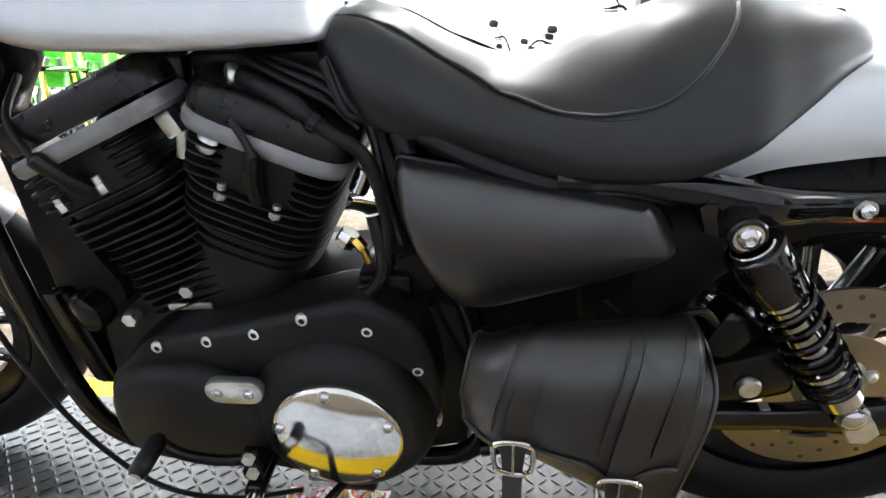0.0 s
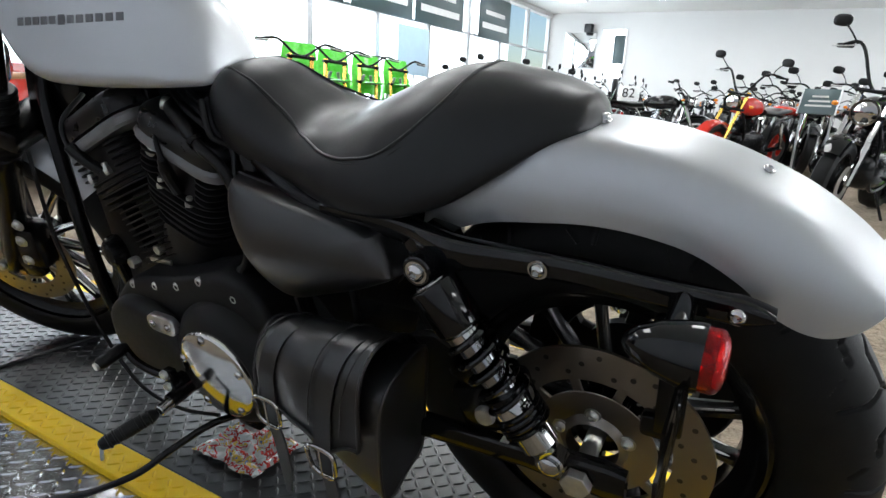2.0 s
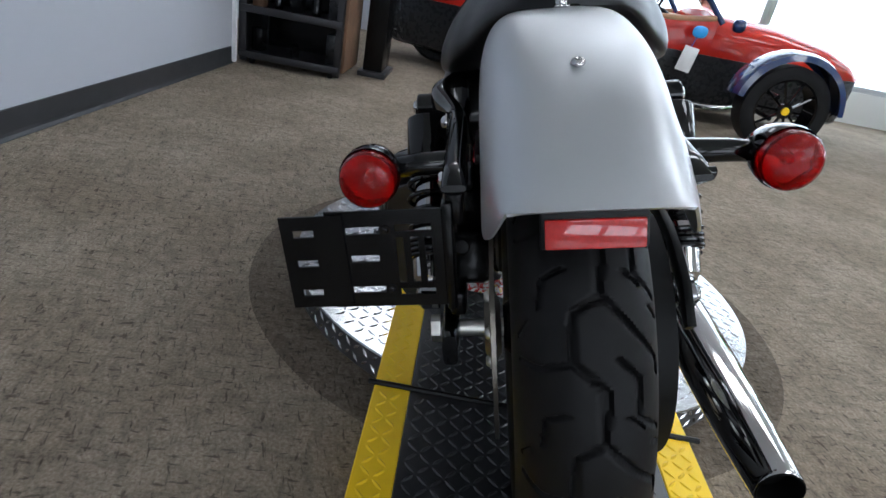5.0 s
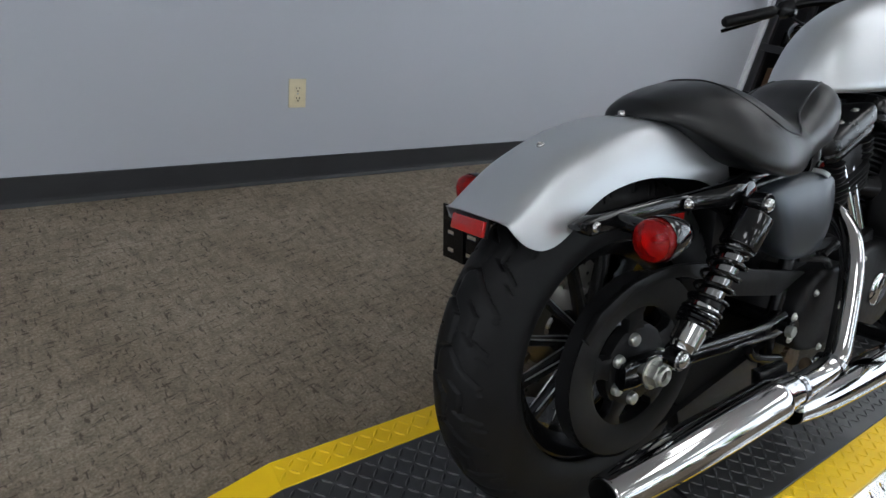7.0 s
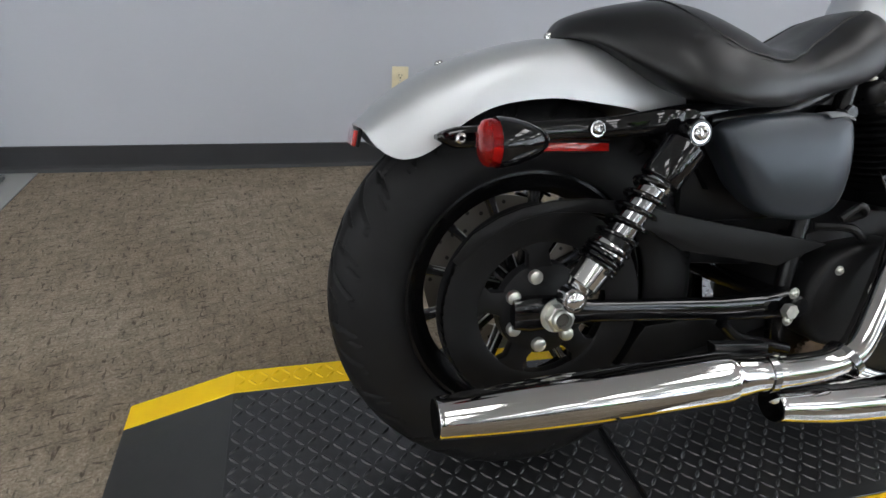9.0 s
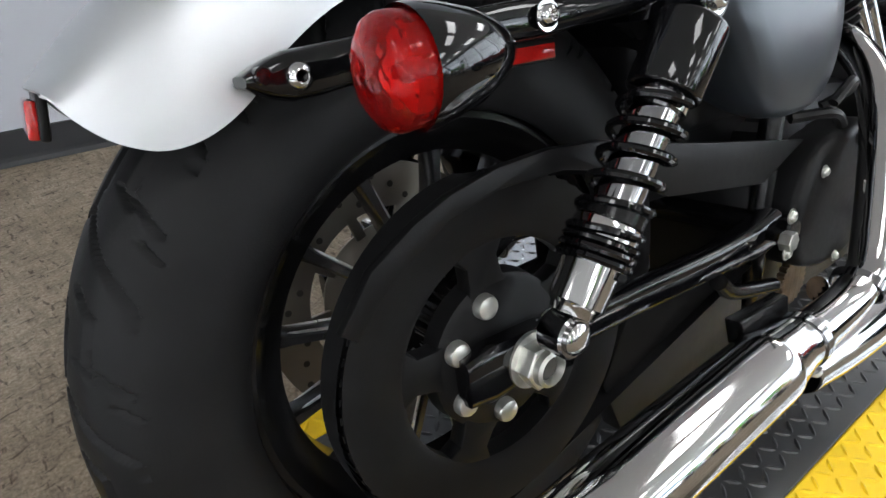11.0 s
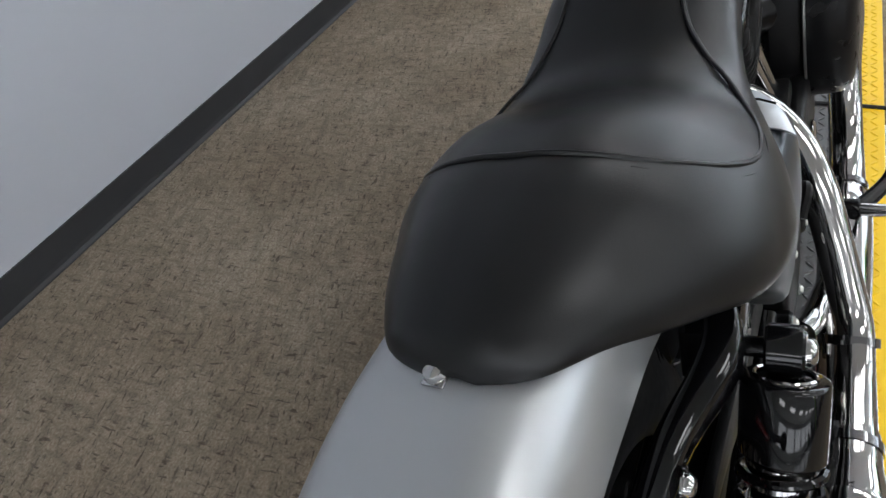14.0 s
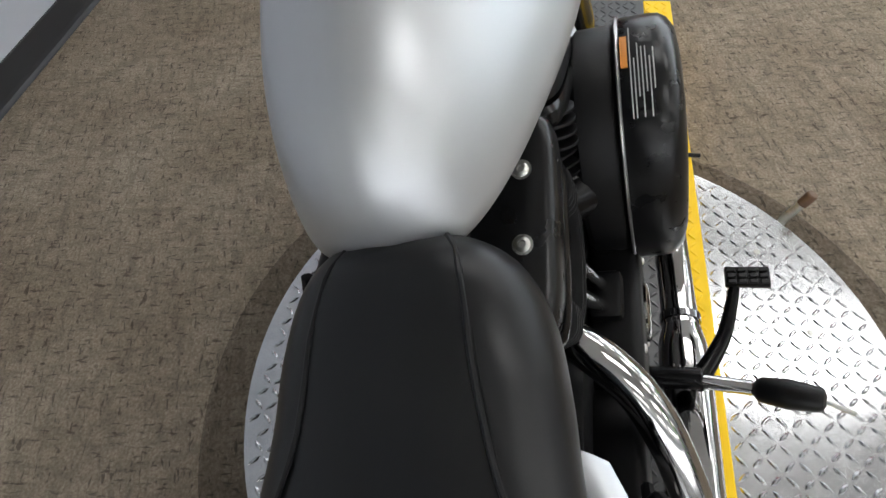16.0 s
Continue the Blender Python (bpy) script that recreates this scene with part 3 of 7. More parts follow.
def tyre(centre, R, half, rim_r, grooved, nu, nv):
    """A tyre about the y axis, with cut tread."""
    v = np.linspace(-1, 1, nv)
    ang = v * radians(132)
    h = R - rim_r
    prof_y = half * np.sign(np.sin(ang)) * np.abs(np.sin(ang)) ** 0.82
    crown = np.where(np.abs(ang) < np.pi / 2, 1 - (1 - np.cos(ang)) * 0.68, 0.32 + 0.50 * np.cos(ang))
    prof_r = rim_r + h * np.clip(crown, 0.02, 1)
    th = np.linspace(0, 2 * np.pi, nu, endpoint=False)
    rr = np.repeat(prof_r[None], nu, 0)
    if grooved:
        arc = np.r_[0, np.cumsum(np.hypot(np.diff(prof_y), np.diff(prof_r)))]
        arc = arc - arc[nv // 2]
        U, V = np.meshgrid(th * R, arc, indexing="ij")
        per = 2 * np.pi * R / round(2 * np.pi * R / 0.128)
        segs = []
        chains = [
            ([(0.0, -0.012), (0.044, -0.009), (0.057, 0.014), (0.100, 0.016), (per, -0.012)], 0.0023),
            ([(0.100, 0.016), (0.106, 0.046), (0.100, 0.074)], 0.0021),
            ([(0.044, -0.009), (0.074, -0.038), (0.100, -0.068), (0.114, -0.071)], 0.0021),
            ([(0.097, -0.022), (0.115, -0.042), (0.148, -0.040), (0.168, -0.072)], 0.0018),
            ([(0.020, 0.022), (0.026, 0.040), (0.052, 0.045)], 0.0018),
            ([(0.064, 0.060), (0.078, 0.076)], 0.0013),
            ([(0.022, -0.030), (0.034, -0.046)], 0.0014),
            ([(0.052, -0.060), (0.062, -0.076)], 0.0014),
        ]
        segs = [(a, b, w) for c, w in chains for a, b in zip(c, c[1:])]
        depth = np.zeros_like(U)
        base_u = np.mod(U, per)
        for a, b, w in segs:
            for k in (-2, -1, 0, 1):
                d = seg_dist(base_u, V, (a[0] + k * per, a[1]), (b[0] + k * per, b[1]))
                depth = np.maximum(depth, np.clip((w * 1.2 + 0.0006 - d) / 0.0011, 0, 1))
        rr = rr - depth * 0.0058
    P = np.empty((nu, nv, 3))
    P[..., 0] = centre[0] + rr * np.cos(th)[:, None]
    P[..., 1] = centre[1] + prof_y[None]
    P[..., 2] = centre[2] + rr * np.sin(th)[:, None]
    verts = P.reshape(-1, 3)
    i, j = np.meshgrid(np.arange(nu), np.arange(nv - 1), indexing="ij")
    a, b = i * nv + j, ((i + 1) % nu) * nv + j
    me = bpy.data.meshes.new("tyre")
    me.from_pydata(verts.tolist(), [], np.stack([a, a + 1, b + 1, b], -1).reshape(-1, 4).tolist())
    bm = bmesh.new()
    bm.from_mesh(me)
    bpy.data.meshes.remove(me)
    bmesh.ops.recalc_face_normals(bm, faces=bm.faces)
    return bm


SPOKE = surf("machined_dark_spoke", (0.05, 0.05, 0.052), 0.24, 0.75, 0.15, 20)


def wheel(c, R, half, rim_r, spokes, hub_half, name, grooved, m=None):
    """Tyre, rim, hub and cast spokes round an axle along y."""
    t = part(name + "_tyre", tyre(c, R, half, rim_r, grooved, 1400 if grooved else 160, 110 if grooved else 32), RUBBER, bike, "black road tyre", 60)
    rw = half * 0.70
    rim = turned([(-rw, rim_r + 0.012), (-rw, rim_r - 0.004), (-rw + 0.008, rim_r - 0.010), (-rw * 0.6, rim_r - 0.018), (-rw * 0.4, rim_r - 0.034), (rw * 0.4, rim_r - 0.034), (rw * 0.6, rim_r - 0.018), (rw - 0.008, rim_r - 0.010), (rw, rim_r - 0.004), (rw, rim_r + 0.012)], c, (0, 1, 0), 96, wrap=True)
    w = part(name + "_wheel", rim, BLACK_SATIN, bike, "black cast wheel rim")
    part("hub", turned([(-hub_half, 0.0), (-hub_half, 0.030), (-hub_half * 0.8, 0.042), (-hub_half * 0.3, 0.036), (hub_half * 0.3, 0.036), (hub_half * 0.8, 0.042), (hub_half, 0.030), (hub_half, 0)], c, (0, 1, 0), 40), BLACK_GLOSS, w)
    one = None
    L = rim_r - 0.030
    prof = []
    for k, s in enumerate(np.linspace(0.034, L, 8)):
        f = k / 7
        a, b = 0.0060 - 0.001 * f + 0.004 * max(0, f - 0.8) * 5, 0.018 - 0.006 * f
        prof.append([(a * x, b * y, s) for x, y in ((-1, -0.6), (-0.6, -1), (0.6, -1), (1, -0.6), (1, 0.6), (0.6, 1), (-0.6, 1), (-1, 0.6))])
    for k in range(spokes):
        rot = Matrix.Translation(c) @ Matrix.Rotation(2 * math.pi * (k + 0.3) / spokes, 4, "Y")
        if one is None:
            one = part("spoke", sheet(prof, wrap_v=True, caps=True), SPOKE, w)
            one.matrix_basis = rot
        else:
            again(one, w, rot)
    line = None
    for k in range(spokes):
        rot = Matrix.Translation(c) @ Matrix.Rotation(2 * math.pi * (k + 0.3) / spokes, 4, "Y")
        if line is None:
            line = part("spoke_edge", join(*[tube([(sx * 0.0058, sy * 0.0125, 0.040), (sx * 0.0050, sy * 0.0080, L - 0.012)], 0.0017, 6) for sx in (1,) for sy in (-1, 1)]), ALLOY, w, "bright machined spoke edge")
            line.matrix_basis = rot
        else:
            again(line, w, rot)
    for o in (t, w):
        if m is not None:
            o.matrix_basis = m
    return t, w


wheel(RA, 0.3172, 0.066, 0.202, 13, 0.07, "rear", True)


def rotor(c, y, R, inner, mat, name, m=None):
    """A drilled brake disc with slots round its carrier."""
    n = 96
    bm = turned([(-0.0025, R), (0.0025, R), (0.0025, inner), (-0.0025, inner)], (c[0], y, c[2]), (0, 1, 0), n, wrap=True)
    r = part(name, bm, mat, bike, "ground steel brake disc with drilled holes")
    part("carrier", turned([(0.002, inner - 0.018), (0.004, inner - 0.018), (0.004, 0.045), (0.012, 0.035), (-0.01, 0.035), (-0.004, 0.045)], (c[0], y, c[2]), (0, 1, 0), 64, wrap=True), mat, r)
    first = None
    for k in range(10):
        q = Matrix.Translation((c[0], y, c[2])) @ Matrix.Rotation(2 * math.pi * k / 10, 4, "Y")
        if first is None:
            first = part("bridge", box((inner - 0.009, 0, 0), (0.03, 0.005, 0.012), 0.001), mat, r)
            first.matrix_basis = q
        else:
            again(first, r, q)
    first = None
    for k in range(36):
        q = Matrix.Translation((c[0], y, c[2])) @ Matrix.Rotation(2 * math.pi * k / 36, 4, "Y") @ Matrix.Translation((R - (0.012, 0.024, 0.036)[k % 3], 0, 0))
        if first is None:
            # a solid dark disc stands for each drilling
            first = part("drilled_hole", turned([(-0.0031, 0), (-0.0031, 0.0036), (0.0031, 0.0036), (0.0031, 0)], (0, 0, 0), (0, 1, 0), 10), HOLE_SHADE, r)
            first.matrix_basis = q
        else:
            again(first, r, q)
    if m is not None:
        r.matrix_basis = m
    return r


rotor(RA, 0.083, 0.146, 0.098, ROTOR, "rear_brake_disc")
for k in range(5):
    a = 2 * math.pi * (k + 0.2) / 5
    part("disc_bolt", bolt((0.046 * math.cos(a), 0.088, RA[2] + 0.046 * math.sin(a)), (0, 1, 0), 0.008, 0.007), ZINC, bike)


# belt pulley, guard and belt on the right
PULLEY = surf("matte_black_pulley", (0.006, 0.006, 0.0063), 0.42, 0.0, 0.25, 20, 500, 0.1, spec=0.14)


def pulley():
    y = -0.098
    p = part("belt_pulley", turned([(-0.014, 0.158), (0.014, 0.158), (0.014, 0.108), (0.004, 0.104), (-0.010, 0.104), (-0.014, 0.110)], (0, y, RA[2]), (0, 1, 0), 96, wrap=True), PULLEY, bike, "black toothed belt pulley")
    part("hub", turned([(-0.012, 0.0), (-0.012, 0.066), (-0.008, 0.072), (0.01, 0.074), (0.01, 0.0)], (0, y, RA[2]), (0, 1, 0), 48), PULLEY, p)
    for k in range(5):
        a = 2 * math.pi * (k + 0.35) / 5
        web = [(r * math.cos(a + q), RA[2] + r * math.sin(a + q)) for r, q in ((0.060, -0.42), (0.076, -0.24), (0.092, -0.18), (0.107, -0.25), (0.109, 0.0), (0.107, 0.25), (0.092, 0.18), (0.076, 0.24), (0.060, 0.42))]
        part("web", slab(web, y - 0.011, y + 0.008, "y", 0.003), PULLEY, p)
    for q in (8, 108, 155, 208, 262, 312):
        a = radians(q)
        b = v3(0, y - 0.012, RA[2]) + v3(math.cos(a), 0, math.sin(a)) * 0.056
        part("pulley_bolt", turned([(0, 0.0), (0, 0.0112), (0.005, 0.0112), (0.0085, 0.0098), (0.010, 0.006), (0.010, 0.0)], b, (0, -1, 0), 20), ZINC, p, "domed zinc bolt")
    teeth = []
    for k in range(64):
        a = 2 * math.pi * k / 64
        teeth.append(box((0.157 * math.cos(a), y, RA[2] + 0.157 * math.sin(a)), (0.005, 0.024, 0.006), 0, (0, -math.degrees(a), 0)))
    tagged(part("toothed_rim", join(*teeth), PULLEY, p), kind="stuff")


pulley()
rows = []
for a in np.linspace(radians(95), radians(265), 40):
    rows.append((0.163 * math.cos(a), 0.163 * math.sin(a) + RA[2]))
for a in np.linspace(radians(-85), radians(85), 14):
    rows.append((0.43 + 0.062 * math.cos(a), 0.062 * math.sin(a) + 0.315))
P = np.array([[(x * (1 + 0), yy, z) for yy in (-0.112, -0.086)] for x, z in rows])
part("drive_belt", sheet(P, wrap_u=True), RUBBER, bike, "black toothed rubber drive belt", 60)
up = [(-0.150, 0.412), (-0.120, 0.448), (-0.08, 0.470), (-0.046, 0.482), (0.0, 0.490), (0.056, 0.491), (0.12, 0.483), (0.197, 0.463), (0.30, 0.440), (0.495, 0.399), (0.40, 0.368), (0.30, 0.388), (0.215, 0.405), (0.17, 0.432), (0.12, 0.456), (0.069, 0.470), (0.0, 0.473), (-0.05, 0.464), (-0.105, 0.434), (-0.140, 0.402)]
part("belt_guard", slab(up, -0.128, -0.118, "y", 0.0015), PULLEY, bike, "black belt guard")
# drawn down as an added filler so the space below the belt stays black
part("lower_belt_filler", slab([(0.185, 0.272), (0.30, 0.280), (0.42, 0.28), (0.43, 0.13), (0.30, 0.118), (0.17, 0.125), (0.14, 0.205)], -0.100, -0.070, "y", 0.004), PULLEY, bike, "black filler plate under the belt")


# swing arm
def arm():
    rows = []
    for x, z, hy, hz in ((-0.055, 0.321, 0.010, 0.022), (-0.03, 0.321, 0.012, 0.027), (0.03, 0.321, 0.012, 0.023), (0.07, 0.317, 0.011, 0.0165), (0.16, 0.311, 0.011, 0.0170), (0.30, 0.301, 0.013, 0.0185), (0.38, 0.299, 0.016, 0.0215), (0.43, 0.303, 0.018, 0.026)):
        a = np.linspace(0, 2 * np.pi, 16, endpoint=False)
        rows.append([(x, 0.140 + hy * np.sign(math.cos(q)) * abs(math.cos(q)) ** 0.5, z + hz * np.sign(math.sin(q)) * abs(math.sin(q)) ** 0.5) for q in a])
    return sheet(rows, wrap_v=True, caps=True)


for side in (1, -1):
    bm = arm() if side > 0 else mirrored(arm())
    bmesh.ops.translate(bm, verts=bm.verts[:], vec=(0, 0 if side > 0 else 0.018, 0))
    part("swing_arm", bm, BLACK_GLOSS, bike, "gloss black swing arm")
part("pivot_shaft", rod((0.43, -0.155, 0.303), (0.43, 0.155, 0.303), 0.018), BLACK_SATIN, bike)
part("pivot_nut", hexbar((0.406, -0.152, 0.300), (0.406, -0.166, 0.300), 0.0125), ZINC, bike, "zinc pivot nut")
part("rear_axle", rod((0, -0.128, 0.321), (0, 0.150, 0.321), 0.012), ZINC, bike)
part("axle_nut", join(turned([(0, 0.0), (0, 0.026), (0.004, 0.026), (0.004, 0.0)], (0.010, -0.132, 0.319), (0, -1, 0), 32), hexbar((0.010, -0.135, 0.319), (0.010, -0.152, 0.319), 0.0215), turned([(0, 0.0135), (0, 0.017), (0.008, 0.016), (0.010, 0.013), (0.002, 0.011), (0.002, 0)], (0.010, -0.150, 0.319), (0, -1, 0), 24)), ZINC, bike, "large zinc axle nut")
part("axle_bore", rod((0.010, -0.1525, 0.319), (0.010, -0.1535, 0.319), 0.0105), HOLE_SHADE, bike)
part("axle_head", hexbar((0, 0.154, 0.321), (0, 0.168, 0.321), 0.019), ZINC, bike)


# rear brake caliper
part("rear_caliper", join(box((0.125, 0.112, 0.370), (0.10, 0.06, 0.075), 0.014, (0, 20, 0)), box((0.155, 0.11, 0.425), (0.05, 0.05, 0.07), 0.012, (0, -25, 0)), rod((0.07, 0.125, 0.41), (0.18, 0.125, 0.37), 0.012)), BLACK_SATIN, bike, "black rear brake caliper")
part("caliper_cap", turned([(0, 0), (0, 0.0135), (0.004, 0.0145), (0.009, 0.012), (0.010, 0)], (0.127, 0.142, 0.366), (0, 1, 0), 28), ZINC, bike, "round cap on the caliper")
part("brake_hose", tube(curve([(0.17, 0.125, 0.44), (0.20, 0.14, 0.47), (0.26, 0.13, 0.44), (0.36, 0.12, 0.40), (0.44, 0.12, 0.42)], 30), 0.005, 8), PLASTIC, bike)


# rear shocks
def shock(side):
    T, B = v3(0.181 if side < 0 else 0.186, (0.176 if side < 0 else 0.170) * side, 0.586), v3(0.014 if side < 0 else 0.027, 0.169 * side, 0.357)
    d = (B - T) / np.linalg.norm(B - T)
    L = np.linalg.norm(B - T)
    s = part("shock_absorber", turned([(0.020, 0), (0.020, 0.0255), (0.0204, 0.0275), (0.0215, 0.0290), (0.0235, 0.0297), (0.0790, 0.0297), (0.0808, 0.0290), (0.0816, 0.0275), (0.082, 0.0255), (0.082, 0.0)], T, d, 56), BLACK_GLOSS, bike, "gloss black rear shock absorber can", 50)
    part("cap_ring", turned([(0.0185, 0.0185), (0.0175, 0.020), (0.0185, 0.0215), (0.0205, 0.0215)], T, d, 36), CHROME, s, "thin bright ring on top of the can")
    part("collar", turned([(0.086, 0.018), (0.086, 0.0235), (0.094, 0.0235), (0.094, 0.018)], T, d, 32, wrap=True), CHROME, s, "bright collar under the can")
    part("damper_body", turned([(0.08, 0.0), (0.08, 0.0195), (L - 0.08, 0.0195), (L - 0.08, 0)], T, d, 32), DARK_CHROME, s, "polished dark damper body")
    part("lower_sleeve", turned([(L - 0.094, 0.0), (L - 0.094, 0.026), (L - 0.09, 0.0275), (L - 0.075, 0.0275), (L - 0.072, 0.0245), (L - 0.026, 0.0235), (L - 0.022, 0.020), (L - 0.016, 0.018), (L - 0.012, 0)], T, d, 36), CHROME, s, "chromed lower sleeve with notches")
    u, w = frame_of(d)
    pts, z = [], 0.088
    for k in range(9 * 28):
        turn = k / 28
        a = 2 * math.pi * turn
        pts.append(T + d * z + 0.0280 * (math.cos(a) * u + math.sin(a) * w))
        z += (0.0215 if turn < 5.2 else 0.0072) / 28
    part("spring", tube(pts, 0.0036, 8), BLACK_GLOSS, s, "gloss black coil spring")
    part("preload_collar", turned([(L - 0.105, 0.0), (L - 0.105, 0.0275), (L - 0.095, 0.0275), (L - 0.095, 0)], T, d, 24), BLACK_SATIN, s)
    for c, r, m, hw in ((T, 0.019, BLACK_GLOSS, 0.013), (B, 0.0185, DARK_CHROME, 0.013)):
        part("eye", turned([(-hw, 0), (-hw, r - 0.002), (-hw + 0.002, r), (hw - 0.002, r), (hw, r - 0.002), (hw, 0)], c, (0, 1, 0), 32), m, s)
    part("mount_bolt", bolt(T + v3(0, side * 0.012, 0), (0, side, 0), 0.0105, 0.008), CHROME, s, "bright mounting bolt")
    part("mount_bolt", turned([(0, 0.0), (0, 0.0135), (0.004, 0.0135), (0.007, 0.010), (0.008, 0.004), (0.008, 0)], B + v3(0, side * 0.012, 0), (0, side, 0), 24), CHROME, s, "domed bright bolt")
    part("mount_stud", rod(v3(T[0], 0.120 * side, T[2]), T, 0.008), BLACK_SATIN, s)


shock(1)
shock(-1)


# rear fender: a half-round section carried along the wheel's arc
def fender():
    top = curve([(0.215, 0.690), (0.13, 0.712), (0.027, 0.718), (-0.031, 0.712), (-0.086, 0.699), (-0.139, 0.680), (-0.19, 0.655), (-0.238, 0.6205), (-0.267, 0.593)], 60)
    edge = curve([(0.235, 0.575), (0.15, 0.612), (0.076, 0.625), (0.018, 0.631), (-0.037, 0.628), (-0.089, 0.616), (-0.135, 0.590), (-0.159, 0.568), (-0.186, 0.5535), (-0.213, 0.5500), (-0.236, 0.5585), (-0.253, 0.573), (-0.267, 0.593)], 60)
    W = 0.0930
    rows = []
    for i in range(60):
        s = i / 59
        # each cross-line runs from the crown to the matching place on the skirt edge
        c = top[i]
        k = np.argmin(np.abs(np.linspace(0, 1, 60) - s))
        e = edge[k]
        row = []
        for u in np.linspace(-1, 1, 49):
            q = math.copysign(abs(u) ** 1.5, u)
            a = abs(q)
            phi = a * math.pi / 2
            y = W * math.sin(phi) ** 0.52
            v = (1 - math.cos(phi)) ** 1.12
            base_pt = v3(c[0] + (e[0] - c[0]) * v, 0, c[1] + (e[1] - c[1]) * v)
            y *= (0.965 if q > 0 else 1.0) * (1 - 0.22 * (max(0.0, s - 0.76) / 0.24) ** 1.7)
            tail = max(0.0, (s - 0.72) / 0.28) ** 2 * (y / W) ** 2
            row.append((base_pt[0] + 0.008 * tail, math.copysign(y, q) if q else 0.0, base_pt[2] - 0.004 * tail))
        rows.append(row)
    P = np.array(rows)
    bm = sheet(P)
    bmesh.ops.solidify(bm, geom=bm.faces[:], thickness=0.0025)
    return bm


part("rear_fender", fender(), SILVER, bike, "satin silver rear fender", 60)
part("fender_screw", turned([(0, 0.0060), (0.001, 0.0066), (0.0025, 0.0064), (0.0042, 0.0050), (0.0050, 0.003), (0.0034, 0.0022), (0.0034, 0)], (-0.138, 0, 0.6805), (-0.42, 0, 0.9), 20), CHROME, bike, "chrome fender screw")
part("tail_reflector", box((-0.2690, 0.003, 0.5750), (0.007, 0.076, 0.0235), 0.002, (0, 12, 0)), RED_REFLECTOR, bike, "red rear reflector")
part("reflector_base", box((-0.2632, 0.003, 0.5765), (0.006, 0.082, 0.030), 0.002, (0, 12, 0)), PLASTIC, bike)
inner = [[(0.0 + 0.336 * math.cos(a), y, RA[2] + 0.336 * math.sin(a)) for y in np.linspace(-0.080, 0.078, 7)] for a in np.linspace(radians(30), radians(124), 30)]
part("inner_fender", sheet(inner), PLASTIC, bike, "black inner mud guard")


def strut():
    c = curve([(-0.168, 0.580), (-0.135, 0.579), (-0.06, 0.584), (0.02, 0.589), (0.07, 0.590), (0.13, 0.597), (0.19, 0.606), (0.26, 0.612), (0.36, 0.616)], 40)
    rows = []
    for i, (x, z) in enumerate(c):
        s = i / 39
        hz = (0.0150 if s > 0.08 else 0.0150 * math.sqrt(max(0.05, s / 0.08))) * (1.0 + 0.25 * math.exp(-((s - 0.66) / 0.1) ** 2))
        a = np.linspace(0, 2 * np.pi, 20, endpoint=False)
        flare = math.exp(-(((s - 0.66) / 0.12) ** 2))
        y0 = 0.1145 + 0.008 * s + 0.026 * flare
        rows.append([(x, y0 + (0.0120 + 0.003 * flare) * np.sign(math.cos(q)) * abs(math.cos(q)) ** 0.6, z + hz * np.sign(math.sin(q)) * abs(math.sin(q)) ** 0.75) for q in a])
    return sheet(rows, wrap_v=True, caps=True)


for side in (1, -1):
    bm = strut() if side > 0 else mirrored(strut())
    bmesh.ops.translate(bm, verts=bm.verts[:], vec=(0, 0 if side > 0 else 0.008, 0))
    part("fender_strut", bm, BLACK_GLOSS, bike, "gloss black fender support")
for sd in (1, -1):
    for x, z, y, r in ((0.061, 0.5900, 0.1325 if sd > 0 else 0.1265, 0.0085), (-0.136, 0.5785, 0.1235 if sd > 0 else 0.1150, 0.0085)):
        part("strut_bolt", bolt((x, sd * y, z), (0, sd, 0), r, 0.008), CHROME, bike, "bright fender strut bolt")
    part("strut_stud", rod((-0.158, sd * 0.112, 0.582), (-0.158, sd * 0.122, 0.582), 0.0055), BLACK_GLOSS, bike)
    part("reflector_backing", box((0.036, sd * 0.094, 0.564), (0.126, 0.008, 0.012 if sd > 0 else 0.018), 0.002, (0, 1, 0)), PLASTIC, bike)
    part("side_reflector", box((0.036, sd * 0.0986, 0.563), (0.120, 0.0025, 0.006 if sd > 0 else 0.012), 0.0008, (0, 1, 0)), RED_REFLECTOR, bike, "long red side reflector")
    part("shock_bracket", slab([(0.15, 0.575), (0.165, 0.615), (0.20, 0.622), (0.225, 0.60), (0.215, 0.570), (0.18, 0.558)], sd * 0.106, sd * 0.150, "y", 0.008), BLACK_GLOSS, bike)


